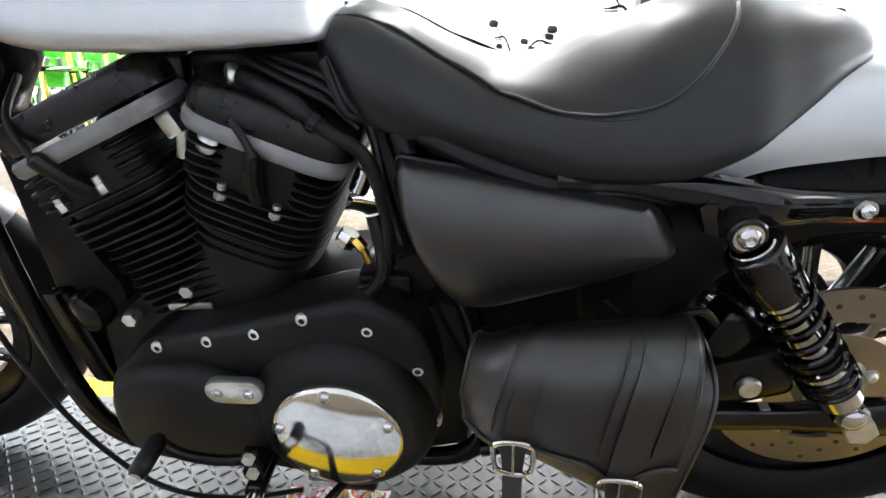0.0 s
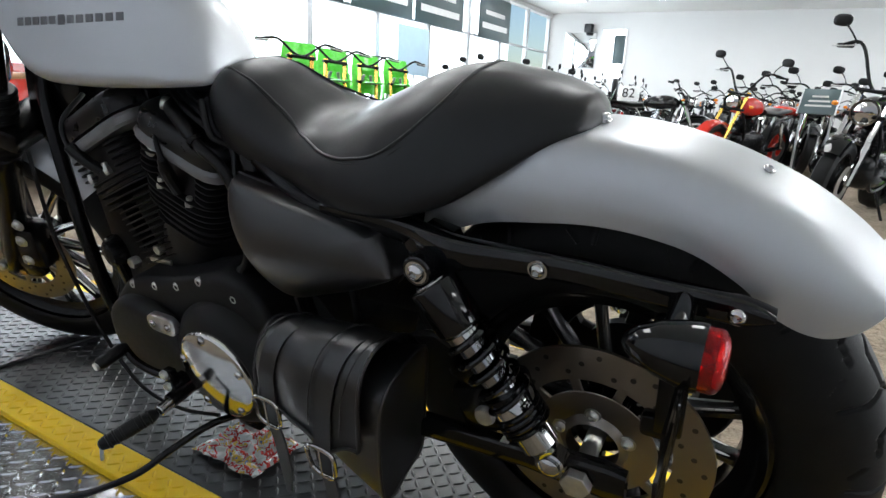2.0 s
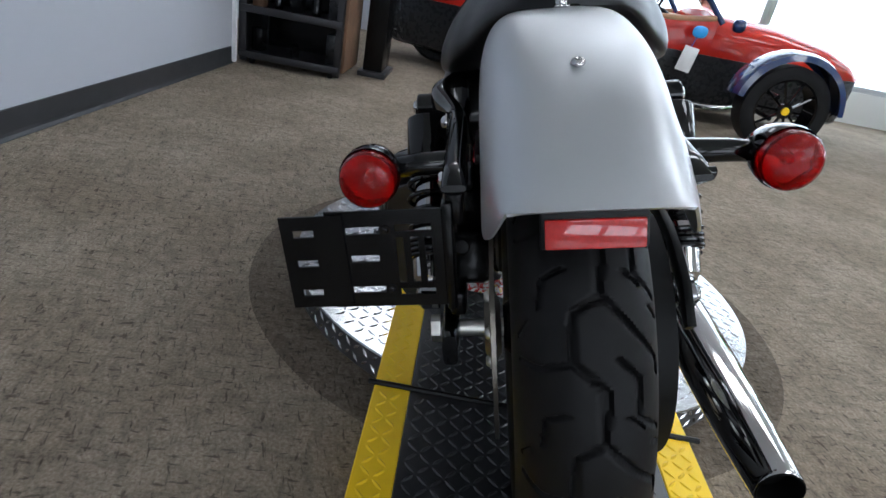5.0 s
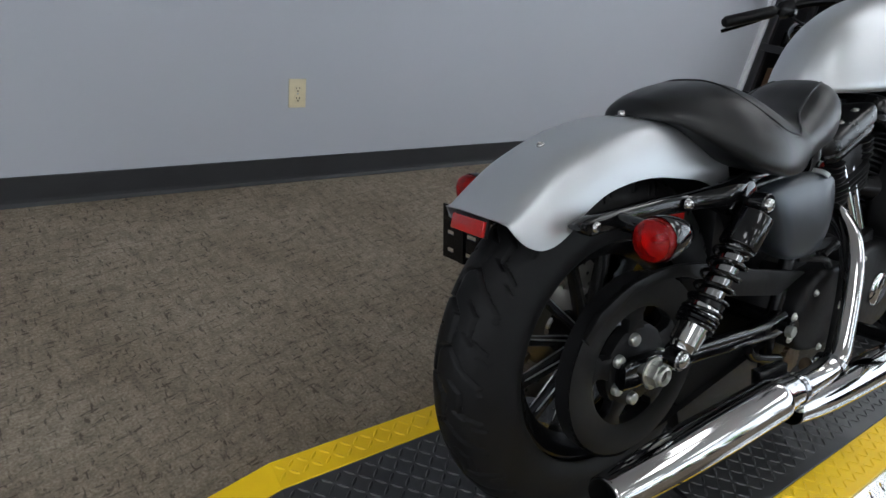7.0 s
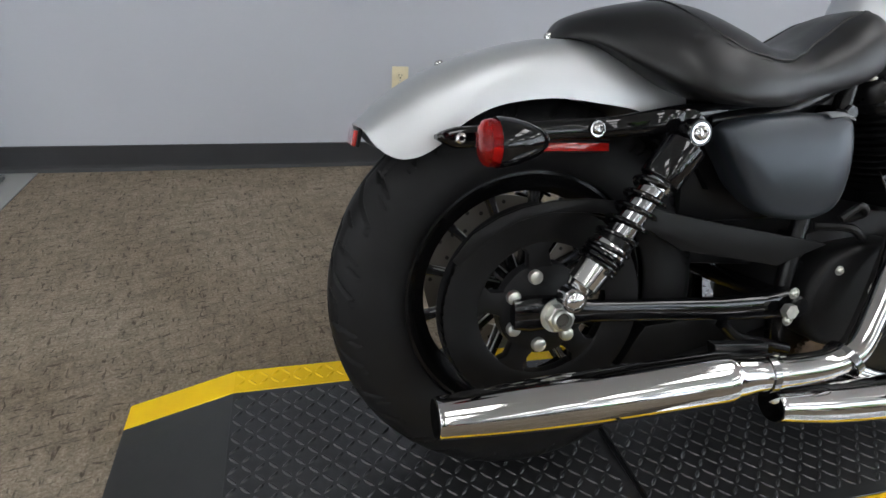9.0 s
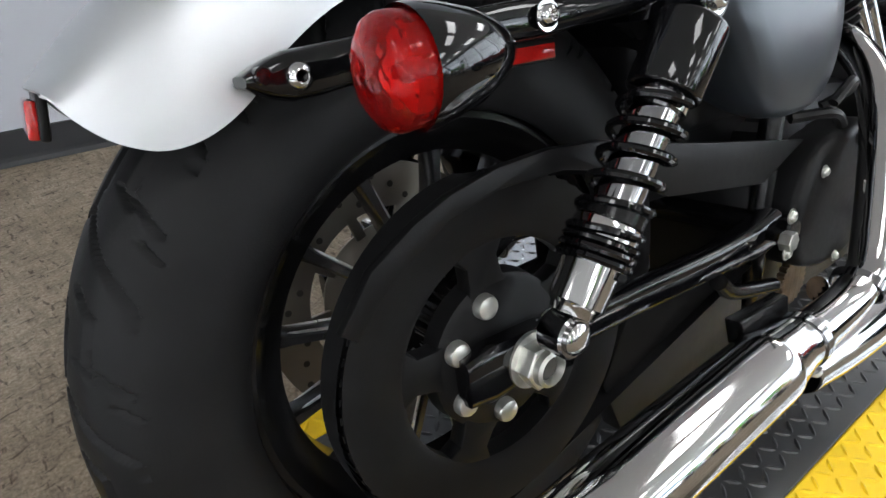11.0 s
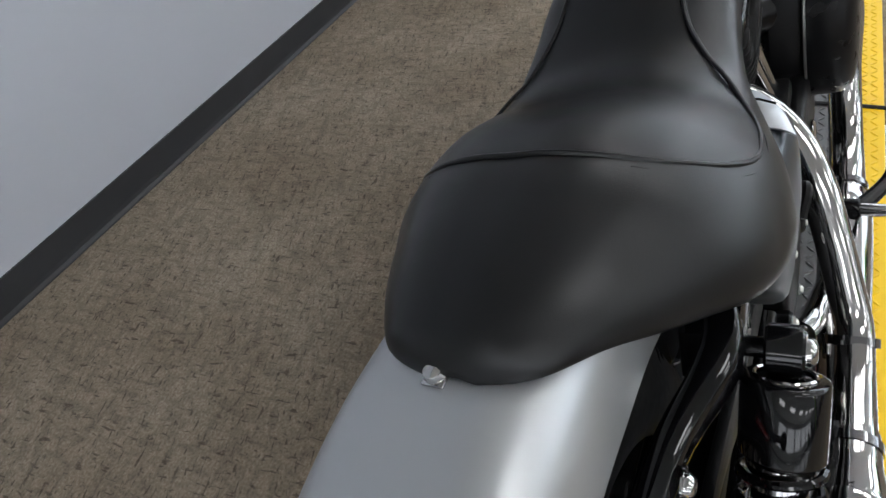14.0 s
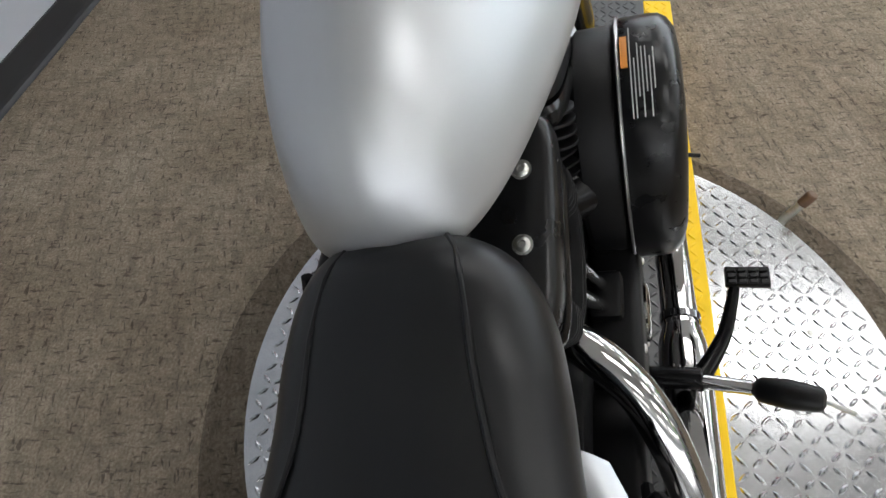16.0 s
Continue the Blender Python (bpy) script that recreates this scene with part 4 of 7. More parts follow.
# turn signals
def signal(side):
    c, k = v3(-0.117, 0.203 * side, 0.578), 0.84
    s = part("turn_signal", turned([(a * k, r * k) for a, r in ((0.004, 0.0335), (0.0, 0.037), (0.006, 0.0375), (0.02, 0.036), (0.045, 0.030), (0.066, 0.021), (0.08, 0.010), (0.084, 0.0))], c, (1, 0, 0.02), 40), BLACK_GLOSS, bike, "gloss black bullet turn signal")
    part("lens", turned([(a * k, r * k) for a, r in ((0.006, 0.0345), (-0.012, 0.0345), (-0.017, 0.0325), (-0.0215, 0.026), (-0.024, 0.014), (-0.0245, 0.0), (-0.021, 0.0), (-0.020, 0.014), (-0.0165, 0.025), (-0.012, 0.031), (0.006, 0.031))], c, (1, 0, 0.02), 40), LENS_RED, s, "red ribbed lens")
    part("lamp_reflector", turned([(a * k, r * k) for a, r in ((0.004, 0.031), (0.012, 0.024), (0.024, 0.010), (0.026, 0))], c, (1, 0, 0.02), 28), ALLOY, s)
    part("bulb", turned([(a * k, r * k) for a, r in ((0.022, 0), (0.022, 0.006), (0.004, 0.008), (-0.006, 0.005), (-0.008, 0))], c, (1, 0, 0.02), 16), RED_REFLECTOR, s)
    part("stalk", tube(curve([c + v3(0.030, -0.02 * side, 0.0), c + v3(0.028, -0.045 * side, 0.003), c + v3(0.03, -0.075 * side, 0.003), c + v3(0.035, -0.095 * side, 0.002)], 16), np.linspace(0.011, 0.014, 16), 14), BLACK_GLOSS, s)


signal(1)
signal(-1)


# side-mounted licence plate bracket, black steel with open slots
def slotted(x, y0, y1, z0, z1, th, slots):
    """An upright plate across x with slots (y, z, width, height) cut right through it."""
    ys = sorted({y0, y1, *[q[0] + e * q[2] / 2 for q in slots for e in (-1, 1)]})
    zs = sorted({z0, z1, *[q[1] + e * q[3] / 2 for q in slots for e in (-1, 1)]})
    bm = bmesh.new()
    grid = [[bm.verts.new((x, y, z)) for z in zs] for y in ys]
    for i in range(len(ys) - 1):
        for j in range(len(zs) - 1):
            cy, cz = (ys[i] + ys[i + 1]) / 2, (zs[j] + zs[j + 1]) / 2
            if not any(abs(cy - q[0]) < q[2] / 2 and abs(cz - q[1]) < q[3] / 2 for q in slots):
                bm.faces.new((grid[i][j], grid[i + 1][j], grid[i + 1][j + 1], grid[i][j + 1]))
    bmesh.ops.delete(bm, geom=[v for v in bm.verts if not v.link_faces], context="VERTS")
    bmesh.ops.solidify(bm, geom=bm.faces[:], thickness=th)
    return bm


def bracket():
    b = part("plate_bracket", join(box((-0.090, 0.128, 0.477), (0.03, 0.012, 0.13), 0.003), box((-0.080, 0.120, 0.535), (0.035, 0.022, 0.045), 0.006), box((-0.080, 0.122, 0.415), (0.04, 0.020, 0.030), 0.006)), BLACK_SATIN, bike, "black slotted side plate bracket")
    part("outer_plate", slotted(-0.102, 0.242, 0.312, 0.421, 0.533, 0.003, [(0.287, z, 0.024, 0.0085) for z in (0.513, 0.477, 0.440)]), BLACK_SATIN, b, "", 0)
    rows = [(0.222, z, w, 0.0085) for z, w in ((0.513, 0.038), (0.479, 0.032), (0.440, 0.038))]
    rows += [(y, 0.476, 0.0085, 0.056) for y in (0.182, 0.166, 0.150)] + [(0.166, z, 0.040, 0.0085) for z in (0.515, 0.436)]
    part("inner_plate", slotted(-0.098, 0.128, 0.262, 0.418, 0.536, 0.003, rows), BLACK_SATIN, b, "", 0)
    for y, z in ((0.247, 0.513), (0.247, 0.440), (0.196, 0.513), (0.196, 0.440)):
        part("bolt", bolt((-0.1015, y, z), (-1, 0, 0), 0.004, 0.003), BLACK_GLOSS, b)


bracket()


# ---- seat ----
SX = (0.034, 0.040, 0.05, 0.08, 0.11, 0.14, 0.18, 0.24, 0.30, 0.36, 0.42, 0.48, 0.53, 0.575, 0.604, 0.620)
SW = (0.020, 0.042, 0.060, 0.084, 0.106, 0.125, 0.150, 0.165, 0.161, 0.145, 0.125, 0.113, 0.107, 0.097, 0.078, 0.048)
ST = (0.728, 0.737, 0.748, 0.759, 0.766, 0.771, 0.775, 0.768, 0.744, 0.717, 0.712, 0.736, 0.764, 0.777, 0.770, 0.752)
SB = (0.717, 0.716, 0.714, 0.703, 0.684, 0.665, 0.643, 0.625, 0.620, 0.622, 0.631, 0.643, 0.655, 0.672, 0.692, 0.706)


def seat_at(x):
    return [float(np.interp(x, SX, k)) for k in (SW, ST, SB)]


DOME = curve([(0, 1), (0.18, 0.988), (0.36, 0.92), (0.53, 0.79), (0.68, 0.63), (0.82, 0.45), (0.93, 0.28), (0.99, 0.14), (1.0, 0.07), (0.985, 0.02), (0.94, 0.0)], 46)


FULL = curve([(0, 1), (0.25, 0.995), (0.48, 0.955), (0.68, 0.87), (0.84, 0.73), (0.95, 0.56), (0.995, 0.38), (1.0, 0.24), (0.99, 0.12), (0.97, 0.04), (0.92, 0.0)], 46)


def seat_mid(x):
    """The seat sits a little to the right, most at the rear hump."""
    return float(np.interp(x, [0.03, 0.20, 0.32, 0.45, 0.62], [-0.014, -0.017, -0.012, -0.007, -0.007]))



def dome_at(x):
    """The seat's section: round over the rear hump, fuller at the dish and nose."""
    k = min(1.0, 0.42 + 0.58 * max(0.0, (x - 0.24) / 0.16))
    return DOME * (1 - k) + FULL * k


def seat_top(x, y):
    w, t, b = seat_at(x)
    d = dome_at(x)
    return b + (t - b) * float(np.interp(min(1, abs(y) / w), d[:36, 0], d[:36, 1]))


def domed(xs, w, b, t, under):
    """Cross-sections that rise from a flat underside over a rounded ridge."""
    rows = []
    for x, wi, bi, ti in zip(xs, w, b, t):
        sec = dome_at(x)
        row = [(x, wi * u, bi + (ti - bi) * q) for u, q in sec[::-1]] + [(x, -wi * u, bi + (ti - bi) * q) for u, q in sec[1:]]
        row += [(x, -wi * 0.4, bi + under), (x, wi * 0.4, bi + under)]
        row = [(p[0], p[1] + seat_mid(x), p[2]) for p in row]
        rows.append(row)
    return sheet(rows, wrap_v=True, caps=True)


def seat_body():
    xs = np.array([SX[0] + (SX[-1] - SX[0]) * (0.5 - 0.5 * math.cos(math.pi * k / 63)) for k in range(64)])
    got = []
    for tab in (SW, SB, ST):
        c = curve(list(zip(SX, tab)), 400)
        got.append(np.interp(xs, c[:, 0], c[:, 1]))
    return domed(xs, *got, 0.004)


part("seat", seat_body(), VINYL, bike, "black vinyl solo seat with a raised rear and piped seams", 70)
seat = bpy.data.objects["seat"]
seam_r = [(0.612, 0.030), (0.59, 0.043), (0.555, 0.052), (0.50, 0.061), (0.453, 0.074), (0.41, 0.098), (0.368, 0.121), (0.318, 0.139), (0.272, 0.142), (0.238, 0.131), (0.211, 0.107), (0.195, 0.084), (0.185, 0.050), (0.181, 0.0)]
half = curve(seam_r, 60)
line = np.array([(x, y, seat_top(x, y) + 0.001) for x, y in half] + [(x, -y, seat_top(x, y) + 0.001) for x, y in half[::-1][1:]])
line[:, 1] += [seat_mid(q) for q in line[:, 0]]
part("piping", tube(line, 0.0022, 8), VINYL, seat, "raised piped seam")
line2 = np.array([(x - 0.006, y + 0.004, seat_top(x - 0.006, y + 0.004)) for x, y in half[:-8]])
shift = np.array([(0, seat_mid(q), 0) for q in line2[:, 0]])
part("stitching", join(tube(line2 + shift, 0.0009, 6), tube(line2 * v3(1, -1, 1) + shift, 0.0009, 6)), PLASTIC, seat)
tab = part("seat_tab", box((0.046, -0.005, 0.7195), (0.040, 0.017, 0.003), 0.0014), CHROME, bike, "chrome seat tab")
part("tab_nut", turned([(0, 0.0), (0, 0.0075), (0.003, 0.0078), (0.0065, 0.0065), (0.008, 0.004), (0.008, 0)], (0.0345, -0.005, 0.7208), (-0.1, 0, 1), 20), CHROME, tab)


# ---- tank ----
TANK = {}


def tank():
    st = [(0.594, 0.022, 0.750, 0.784), (0.602, 0.046, 0.750, 0.812), (0.620, 0.066, 0.750, 0.846), (0.652, 0.085, 0.751, 0.881), (0.70, 0.103, 0.752, 0.913), (0.78, 0.126, 0.755, 0.944), (0.85, 0.141, 0.761, 0.962), (0.89, 0.146, 0.770, 0.968), (0.915, 0.146, 0.786, 0.970), (0.938, 0.144, 0.820, 0.970), (0.962, 0.136, 0.862, 0.967), (0.985, 0.118, 0.890, 0.957), (1.000, 0.085, 0.902, 0.946), (1.008, 0.040, 0.910, 0.932)]
    xs = np.linspace(st[0][0], st[-1][0], 60)
    got = []
    for k in (1, 2, 3):
        c = curve([(q[0], q[k]) for q in st], 300)
        got.append(np.interp(xs, c[:, 0], c[:, 1]))
    sec = curve([(0, 1), (0.2, 0.985), (0.4, 0.92), (0.6, 0.79), (0.76, 0.62), (0.9, 0.38), (0.975, 0.2), (1.0, 0.11), (0.985, 0.04), (0.93, 0.0)], 46)
    TANK["xs"], TANK["got"], TANK["sec"] = xs, got, sec
    rows = []
    for x, w, b, t in zip(xs, *got):
        row = [(x, w * u, b + (t - b) * q) for u, q in sec[::-1]] + [(x, -w * u, b + (t - b) * q) for u, q in sec[1:]]
        rows.append(row + [(x, -w * 0.35, b + 0.012), (x, w * 0.35, b + 0.012)])
    return sheet(rows, wrap_v=True, caps=True)


bm = tank()
bmesh.ops.translate(bm, verts=bm.verts[:], vec=(0, 0.010, 0))
part("fuel_tank", bm, SILVER, bike, "satin silver fuel tank", 60)
part("fuel_cap", turned([(0, 0.038), (0.01, 0.038), (0.014, 0.034), (0.014, 0)], (0.90, -0.03, 0.964), (0, 0, 1), 32), BLACK_SATIN, bike)

# ---- engine ----
AIR_BLACK = surf("semi_gloss_black_cover", (0.006, 0.006, 0.0065), 0.28, 0.0, 0.2, 9, spec=0.3, rvary=0.03)
CRANK = v3(0.797, 0, 0.36)


def along(tilt):
    """Axes of a cylinder: up its bore, and across it towards the front."""
    a = radians(22.5 * tilt)
    return v3(math.sin(a), 0, math.cos(a)), v3(math.cos(a), 0, -math.sin(a))


def plate(tilt, s, hx, hy, th, cut=0.3, dx=0.0):
    """A flat lobed plate square to the bore at the height s."""
    up, ac = along(tilt)
    c = CRANK + up * s + ac * dx
    n, out = 36, []
    for a in np.linspace(0, 2 * math.pi, n, endpoint=False):
        u, w = math.cos(a), math.sin(a)
        out.append((hx * math.copysign(abs(u) ** cut, u), hy * math.copysign(abs(w) ** cut, w)))
    rows = [[c + up * k + ac * (x * g) + v3(0, y * g, 0) for x, y in out] for k, g in ((-th / 2, 0.97), (-th / 4, 1.0), (th / 4, 1.0), (th / 2, 0.97))]
    return sheet(rows, wrap_v=True, caps=True)


def narrow(bm):
    """The right flank of the head stands closer in than the left."""
    for q in bm.verts:
        if q.co.y < 0:
            q.co.y *= 0.92
    return bm


def cylinder(tilt, name, hx, dx, bolts):
    c = part(name, join(plate(tilt, 0.12, 0.058 if tilt > 0 else 0.078, 0.064 if tilt > 0 else 0.088, 0.16, 0.6), plate(tilt, 0.262, 0.080, 0.095, 0.085, 0.45)), BLACK_WRINKLE, bike, "black finned engine cylinder")
    fins = [plate(tilt, s, 0.082 + 0.006 * (k % 2 == 0), 0.093, 0.0042, 0.55) for k, s in enumerate(np.linspace(0.072, 0.178, 10) if tilt > 0 else np.linspace(0.150, 0.178, 3))]
    fins += [plate(tilt, s, 0.092, 0.108 - 0.0015 * abs(k - 3), 0.005, 0.50) for k, s in enumerate(np.linspace(0.190, 0.240, 5))]
    fins += [plate(tilt, s, 0.030, 0.106, 0.005, 0.6, e * 0.062) for s in np.linspace(0.253, 0.290, 4) for e in (-1, 1)]
    tagged(part("finned_barrel", join(*fins), BLACK_WRINKLE, c, "stack of black cooling fins"), kind="stuff")
    for side, mat, lab in ((1, GASKET, "grey rocker gasket band"), (-1, BLACK_SATIN, "black rocker gasket band")):
        bm = plate(tilt, 0.308 if tilt > 0 else 0.314, hx, 0.114, 0.021, 0.32, dx)
        bmesh.ops.bisect_plane(bm, geom=bm.verts[:] + bm.edges[:] + bm.faces[:], plane_co=(0, 0, 0), plane_no=(0, -side, 0), clear_outer=True)
        narrow(bm)
        part("gasket_band", bm, mat, c, lab)
    up, ac = along(tilt)
    ahead = 0.016 if tilt < 0 else 0.0
    rows = []
    for k, g in ((0.3235, 0.985), (0.328, 0.99), (0.344, 0.985), (0.352, 0.965), (0.358, 0.93), (0.3610, 0.87), (0.3620, 0.70)):
        row = []
        for a in np.linspace(0, 2 * math.pi, 48, endpoint=False):
            u, w = math.cos(a), math.sin(a)
            row.append(CRANK + up * k + ac * (dx + ahead * max(0.0, -w) + (hx + ahead * max(0.0, -w) - (1 - g) * 0.10) * math.copysign(abs(u) ** 0.36, u)) + v3(0, (0.112 - (1 - g) * 0.10) * math.copysign(abs(w) ** 0.36, w), 0))
        rows.append(row)
    rock = part("rocker_box", narrow(sheet(rows, wrap_v=True, caps=True)), AIR_BLACK, c, "black rocker box", 50)
    for d in (-0.062, 0.004, 0.068):
        p = CRANK + up * 0.3605 + ac * (d - 0.014) + v3(0, -0.074, 0)
        part("rocker_bolt", bolt(p, up, 0.0065, 0.005), ZINC, rock)
    for d, z in bolts:
        p = CRANK + up * (z - 0.012) + ac * d + v3(0, 0.099, 0)
        part("head_bolt", join(hexbar(p, p + up * 0.012, 0.0075), rod(p + up * 0.012, p + up * 0.022, 0.0052)), ZINC, c, "zinc head bolt")
    return c


cylinder(1, "front_cylinder", 0.122, -0.034, ((0.053, 0.258), (-0.013, 0.258)))
cylinder(-1, "rear_cylinder", 0.100, -0.001, ((0.035, 0.240), (-0.031, 0.237)))
part("spark_plug_boot", tube(curve([(0.694, 0.100, 0.585), (0.690, 0.112, 0.615), (0.681, 0.122, 0.648), (0.700, 0.108, 0.680), (0.728, 0.06, 0.7115), (0.745, 0.02, 0.725)], 30), [0.0105] * 9 + [0.008] * 2 + [0.0045] * 19, 10), PLASTIC, bike, "black spark plug boot and lead")
part("spark_plug_boot", tube(curve([(0.900, 0.100, 0.596), (0.917, 0.114, 0.620), (0.938, 0.122, 0.652), (0.965, 0.10, 0.685), (0.985, 0.04, 0.715)], 30), [0.0105] * 12 + [0.0045] * 18, 10), PLASTIC, bike)
part("wiring_caddy", slab([(0.55, 0.735), (0.56, 0.665), (0.62, 0.640), (0.70, 0.655), (0.76, 0.700), (0.78, 0.735)], -0.030, 0.035, "y", 0.008), PLASTIC, bike, "black wiring caddy under the tank")
part("hose", tube(curve([(0.705, 0.060, 0.716), (0.690, 0.075, 0.714), (0.643, 0.095, 0.697), (0.600, 0.108, 0.668), (0.562, 0.108, 0.638), (0.546, 0.105, 0.570), (0.550, 0.10, 0.50)], 40), [0.0115] * 14 + [0.0085] * 26, 12), PLASTIC, bike, "thick black hose over the rear rocker box")
part("hose_clip", turned([(-0.004, 0.0105), (-0.004, 0.0125), (0.004, 0.0125), (0.004, 0.0105)], (0.612, 0.105, 0.676), (-0.8, 0.15, -0.55), 20, wrap=True), BLACK_SATIN, bike)
part("hose_fitting", join(turned([(0, 0.0), (0, 0.013), (0.008, 0.0135), (0.012, 0.011), (0.012, 0)], (0.704, 0.066, 0.7165), (0.7, 0.5, 0.2), 20), rod((0.722, 0.066, 0.700), (0.745, 0.070, 0.690), 0.004)), ZINC, bike, "zinc fitting at the hose end")
part("head_plug", turned([(0, 0.0), (0, 0.014), (0.003, 0.014), (0.007, 0.011), (0.009, 0.005), (0.009, 0)], (0.742, 0.093, 0.650), (0.15, 0.85, 0.45), 24), ALLOY, bike, "domed alloy plug in the rear head")
part("exhaust_flange", rod((0.578, 0.045, 0.600), (0.592, 0.050, 0.570), 0.012), CHROME, bike, "bright flange behind the rear head")
part("exhaust_nut", hexbar((0.606, 0.050, 0.515), (0.618, 0.052, 0.498), 0.014), CHROME, bike)
part("brass_fitting", join(hexbar((0.598, 0.062, 0.512), (0.588, 0.066, 0.500), 0.008), rod((0.590, 0.065, 0.503), (0.582, 0.068, 0.480), 0.005)), GOLD, bike, "small brass fitting")
part("coil_cover", join(box((0.80, 0.03, 0.715), (0.06, 0.05, 0.05), 0.008), box((0.79, 0.045, 0.69), (0.03, 0.03, 0.035), 0.004, (0, 20, 0))), BLACK_SATIN, bike)
part("ignition_switch", join(box((0.795, 0.065, 0.665), (0.022, 0.02, 0.03), 0.003, (0, 25, 0)), box((0.79, 0.06, 0.64), (0.012, 0.015, 0.04), 0.002, (0, -15, 0)), rod((0.775, 0.07, 0.655), (0.755, 0.075, 0.648), 0.004)), ALLOY, bike, "bright metal linkage between the cylinders")
part("engine_mount", join(rod((0.80, -0.06, 0.735), (0.80, 0.06, 0.735), 0.014), box((0.80, 0.0, 0.69), (0.07, 0.08, 0.06), 0.01)), BLACK_SATIN, bike)

case = slab([(0.46, 0.16), (0.45, 0.30), (0.50, 0.42), (0.62, 0.45), (0.70, 0.44), (0.78, 0.415), (0.90, 0.435), (0.985, 0.37), (1.0, 0.26), (0.94, 0.16), (0.80, 0.125), (0.60, 0.125)], -0.095, 0.075, "y", 0.02)
part("crankcase", case, BLACK_WRINKLE, bike, "black engine crankcase")
prim = _closed(np.array([(0.916, 0.362), (0.855, 0.405), (0.76, 0.425), (0.66, 0.452), (0.592, 0.468), (0.535, 0.447), (0.502, 0.392), (0.492, 0.297), (0.525, 0.214), (0.585, 0.165), (0.68, 0.16), (0.80, 0.178), (0.905, 0.182), (0.947, 0.222), (0.958, 0.275), (0.945, 0.325)]), 64)
pc = part("primary_cover", slab([tuple(q) for q in prim], 0.05, 0.142, "y", 0.016, 4), BLACK_WRINKLE, bike, "black primary cover with bright bolts", 50)
part("alternator_bulge", slab([tuple(q) for q in _closed(np.array([(0.93, 0.33), (0.86, 0.372), (0.76, 0.36), (0.70, 0.30), (0.70, 0.24), (0.78, 0.205), (0.88, 0.203), (0.935, 0.24)]), 48)], 0.12, 0.170, "y", 0.03, 5), BLACK_WRINKLE, pc, "", 60)
DERBY = surf("polished_derby_alloy", (0.66, 0.65, 0.62), 0.11, 1.0, 0.04, 12, rvary=0.03)
DC = v3(0.621, 0, 0.287)
part("clutch_bulge", turned([(0.12, 0.128), (0.15, 0.122), (0.165, 0.110), (0.174, 0.095), (0.176, 0.0)], DC, (0, 1, 0), 56), BLACK_WRINKLE, pc, "", 60)
derby = part("derby_cover", turned([(0.174, 0.086), (0.180, 0.086), (0.183, 0.084), (0.1845, 0.078), (0.1870, 0.066), (0.1905, 0.048), (0.1930, 0.028), (0.1938, 0.010), (0.194, 0.0)], DC, (0, 1, 0), 72), DERBY, pc, "mirror-bright round derby cover", 50)
for k in range(5):
    a = radians(86 + 72 * k)
    part("bolt", bolt(DC + v3(0.073 * math.cos(a), 0.1835, 0.073 * math.sin(a)), (0, 1, 0), 0.0075, 0.006), CHROME, derby)
insp = part("inspection_cover", slab([tuple(q) for q in [(0.748 + 0.020 * sx + 0.018 * math.cos(t), 0.351 + 0.018 * math.sin(t)) for sx, ts in ((1, np.linspace(-1.57, 1.57, 9)), (-1, np.linspace(1.57, 4.71, 9))) for t in ts]], 0.160, 0.175, "y", 0.003), ALLOY, pc, "satin alloy inspection cover")
for sx in (-1, 1):
    part("bolt", bolt((0.748 + sx * 0.02, 0.175, 0.351), (0, 1, 0), 0.0055, 0.004), CHROME, insp)
for x, z in ((0.855, 0.392), (0.785, 0.404), (0.72, 0.418), (0.655, 0.442), (0.576, 0.428), (0.518, 0.368), (0.500, 0.28), (0.925, 0.315), (0.55, 0.205), (0.915, 0.215)):
    part("primary_bolt", turned([(0, 0.0085), (0.012, 0.0085), (0.0145, 0.0065), (0.0145, 0.0042), (0.009, 0.004), (0.009, 0)], (x, 0.128, z), (0, 1, 0), 16), ZINC, pc, "zinc socket-head bolt")
part("case_plug", hexbar((0.825, 0.078, 0.446), (0.825, 0.094, 0.446), 0.010), ZINC, bike)
part("maker_plate", box((0.826, 0.09, 0.4225), (0.062, 0.004, 0.010), 0.001, (0, 3, 0)), ALLOY, bike, "small bare alloy strip")
part("horn_cover", turned([(0, 0), (0.0, 0.026), (0.012, 0.030), (0.03, 0.028), (0.036, 0.02), (0.038, 0)], (0.965, 0.075, 0.415), (0.25, 1, -0.05), 32), BLACK_SATIN, bike, "round black fitting ahead of the cylinders")
part("case_bolt", hexbar((0.915, 0.082, 0.402), (0.915, 0.10, 0.402), 0.011), ZINC, bike)
part("oil_filter", turned([(0, 0.0), (0, 0.036), (0.01, 0.04), (0.08, 0.04), (0.09, 0.032), (0.09, 0)], (0.985, 0.0, 0.24), (1, 0, 0.1), 32), BLACK_GLOSS, bike)
part("transmission", slab([(0.44, 0.18), (0.43, 0.34), (0.47, 0.41), (0.56, 0.43), (0.60, 0.30), (0.58, 0.17)], -0.10, 0.06, "y", 0.012), BLACK_WRINKLE, bike, "black gearbox casing")
part("starter", join(rod((0.52, -0.05, 0.475), (0.52, 0.085, 0.475), 0.034), box((0.56, 0.045, 0.455), (0.07, 0.1, 0.05), 0.012)), BLACK_SATIN, bike)
part("breather_hose", tube(curve([(0.565, 0.09, 0.56), (0.555, 0.105, 0.50), (0.57, 0.11, 0.47), (0.60, 0.10, 0.455)], 20), 0.009, 10), PLASTIC, bike)

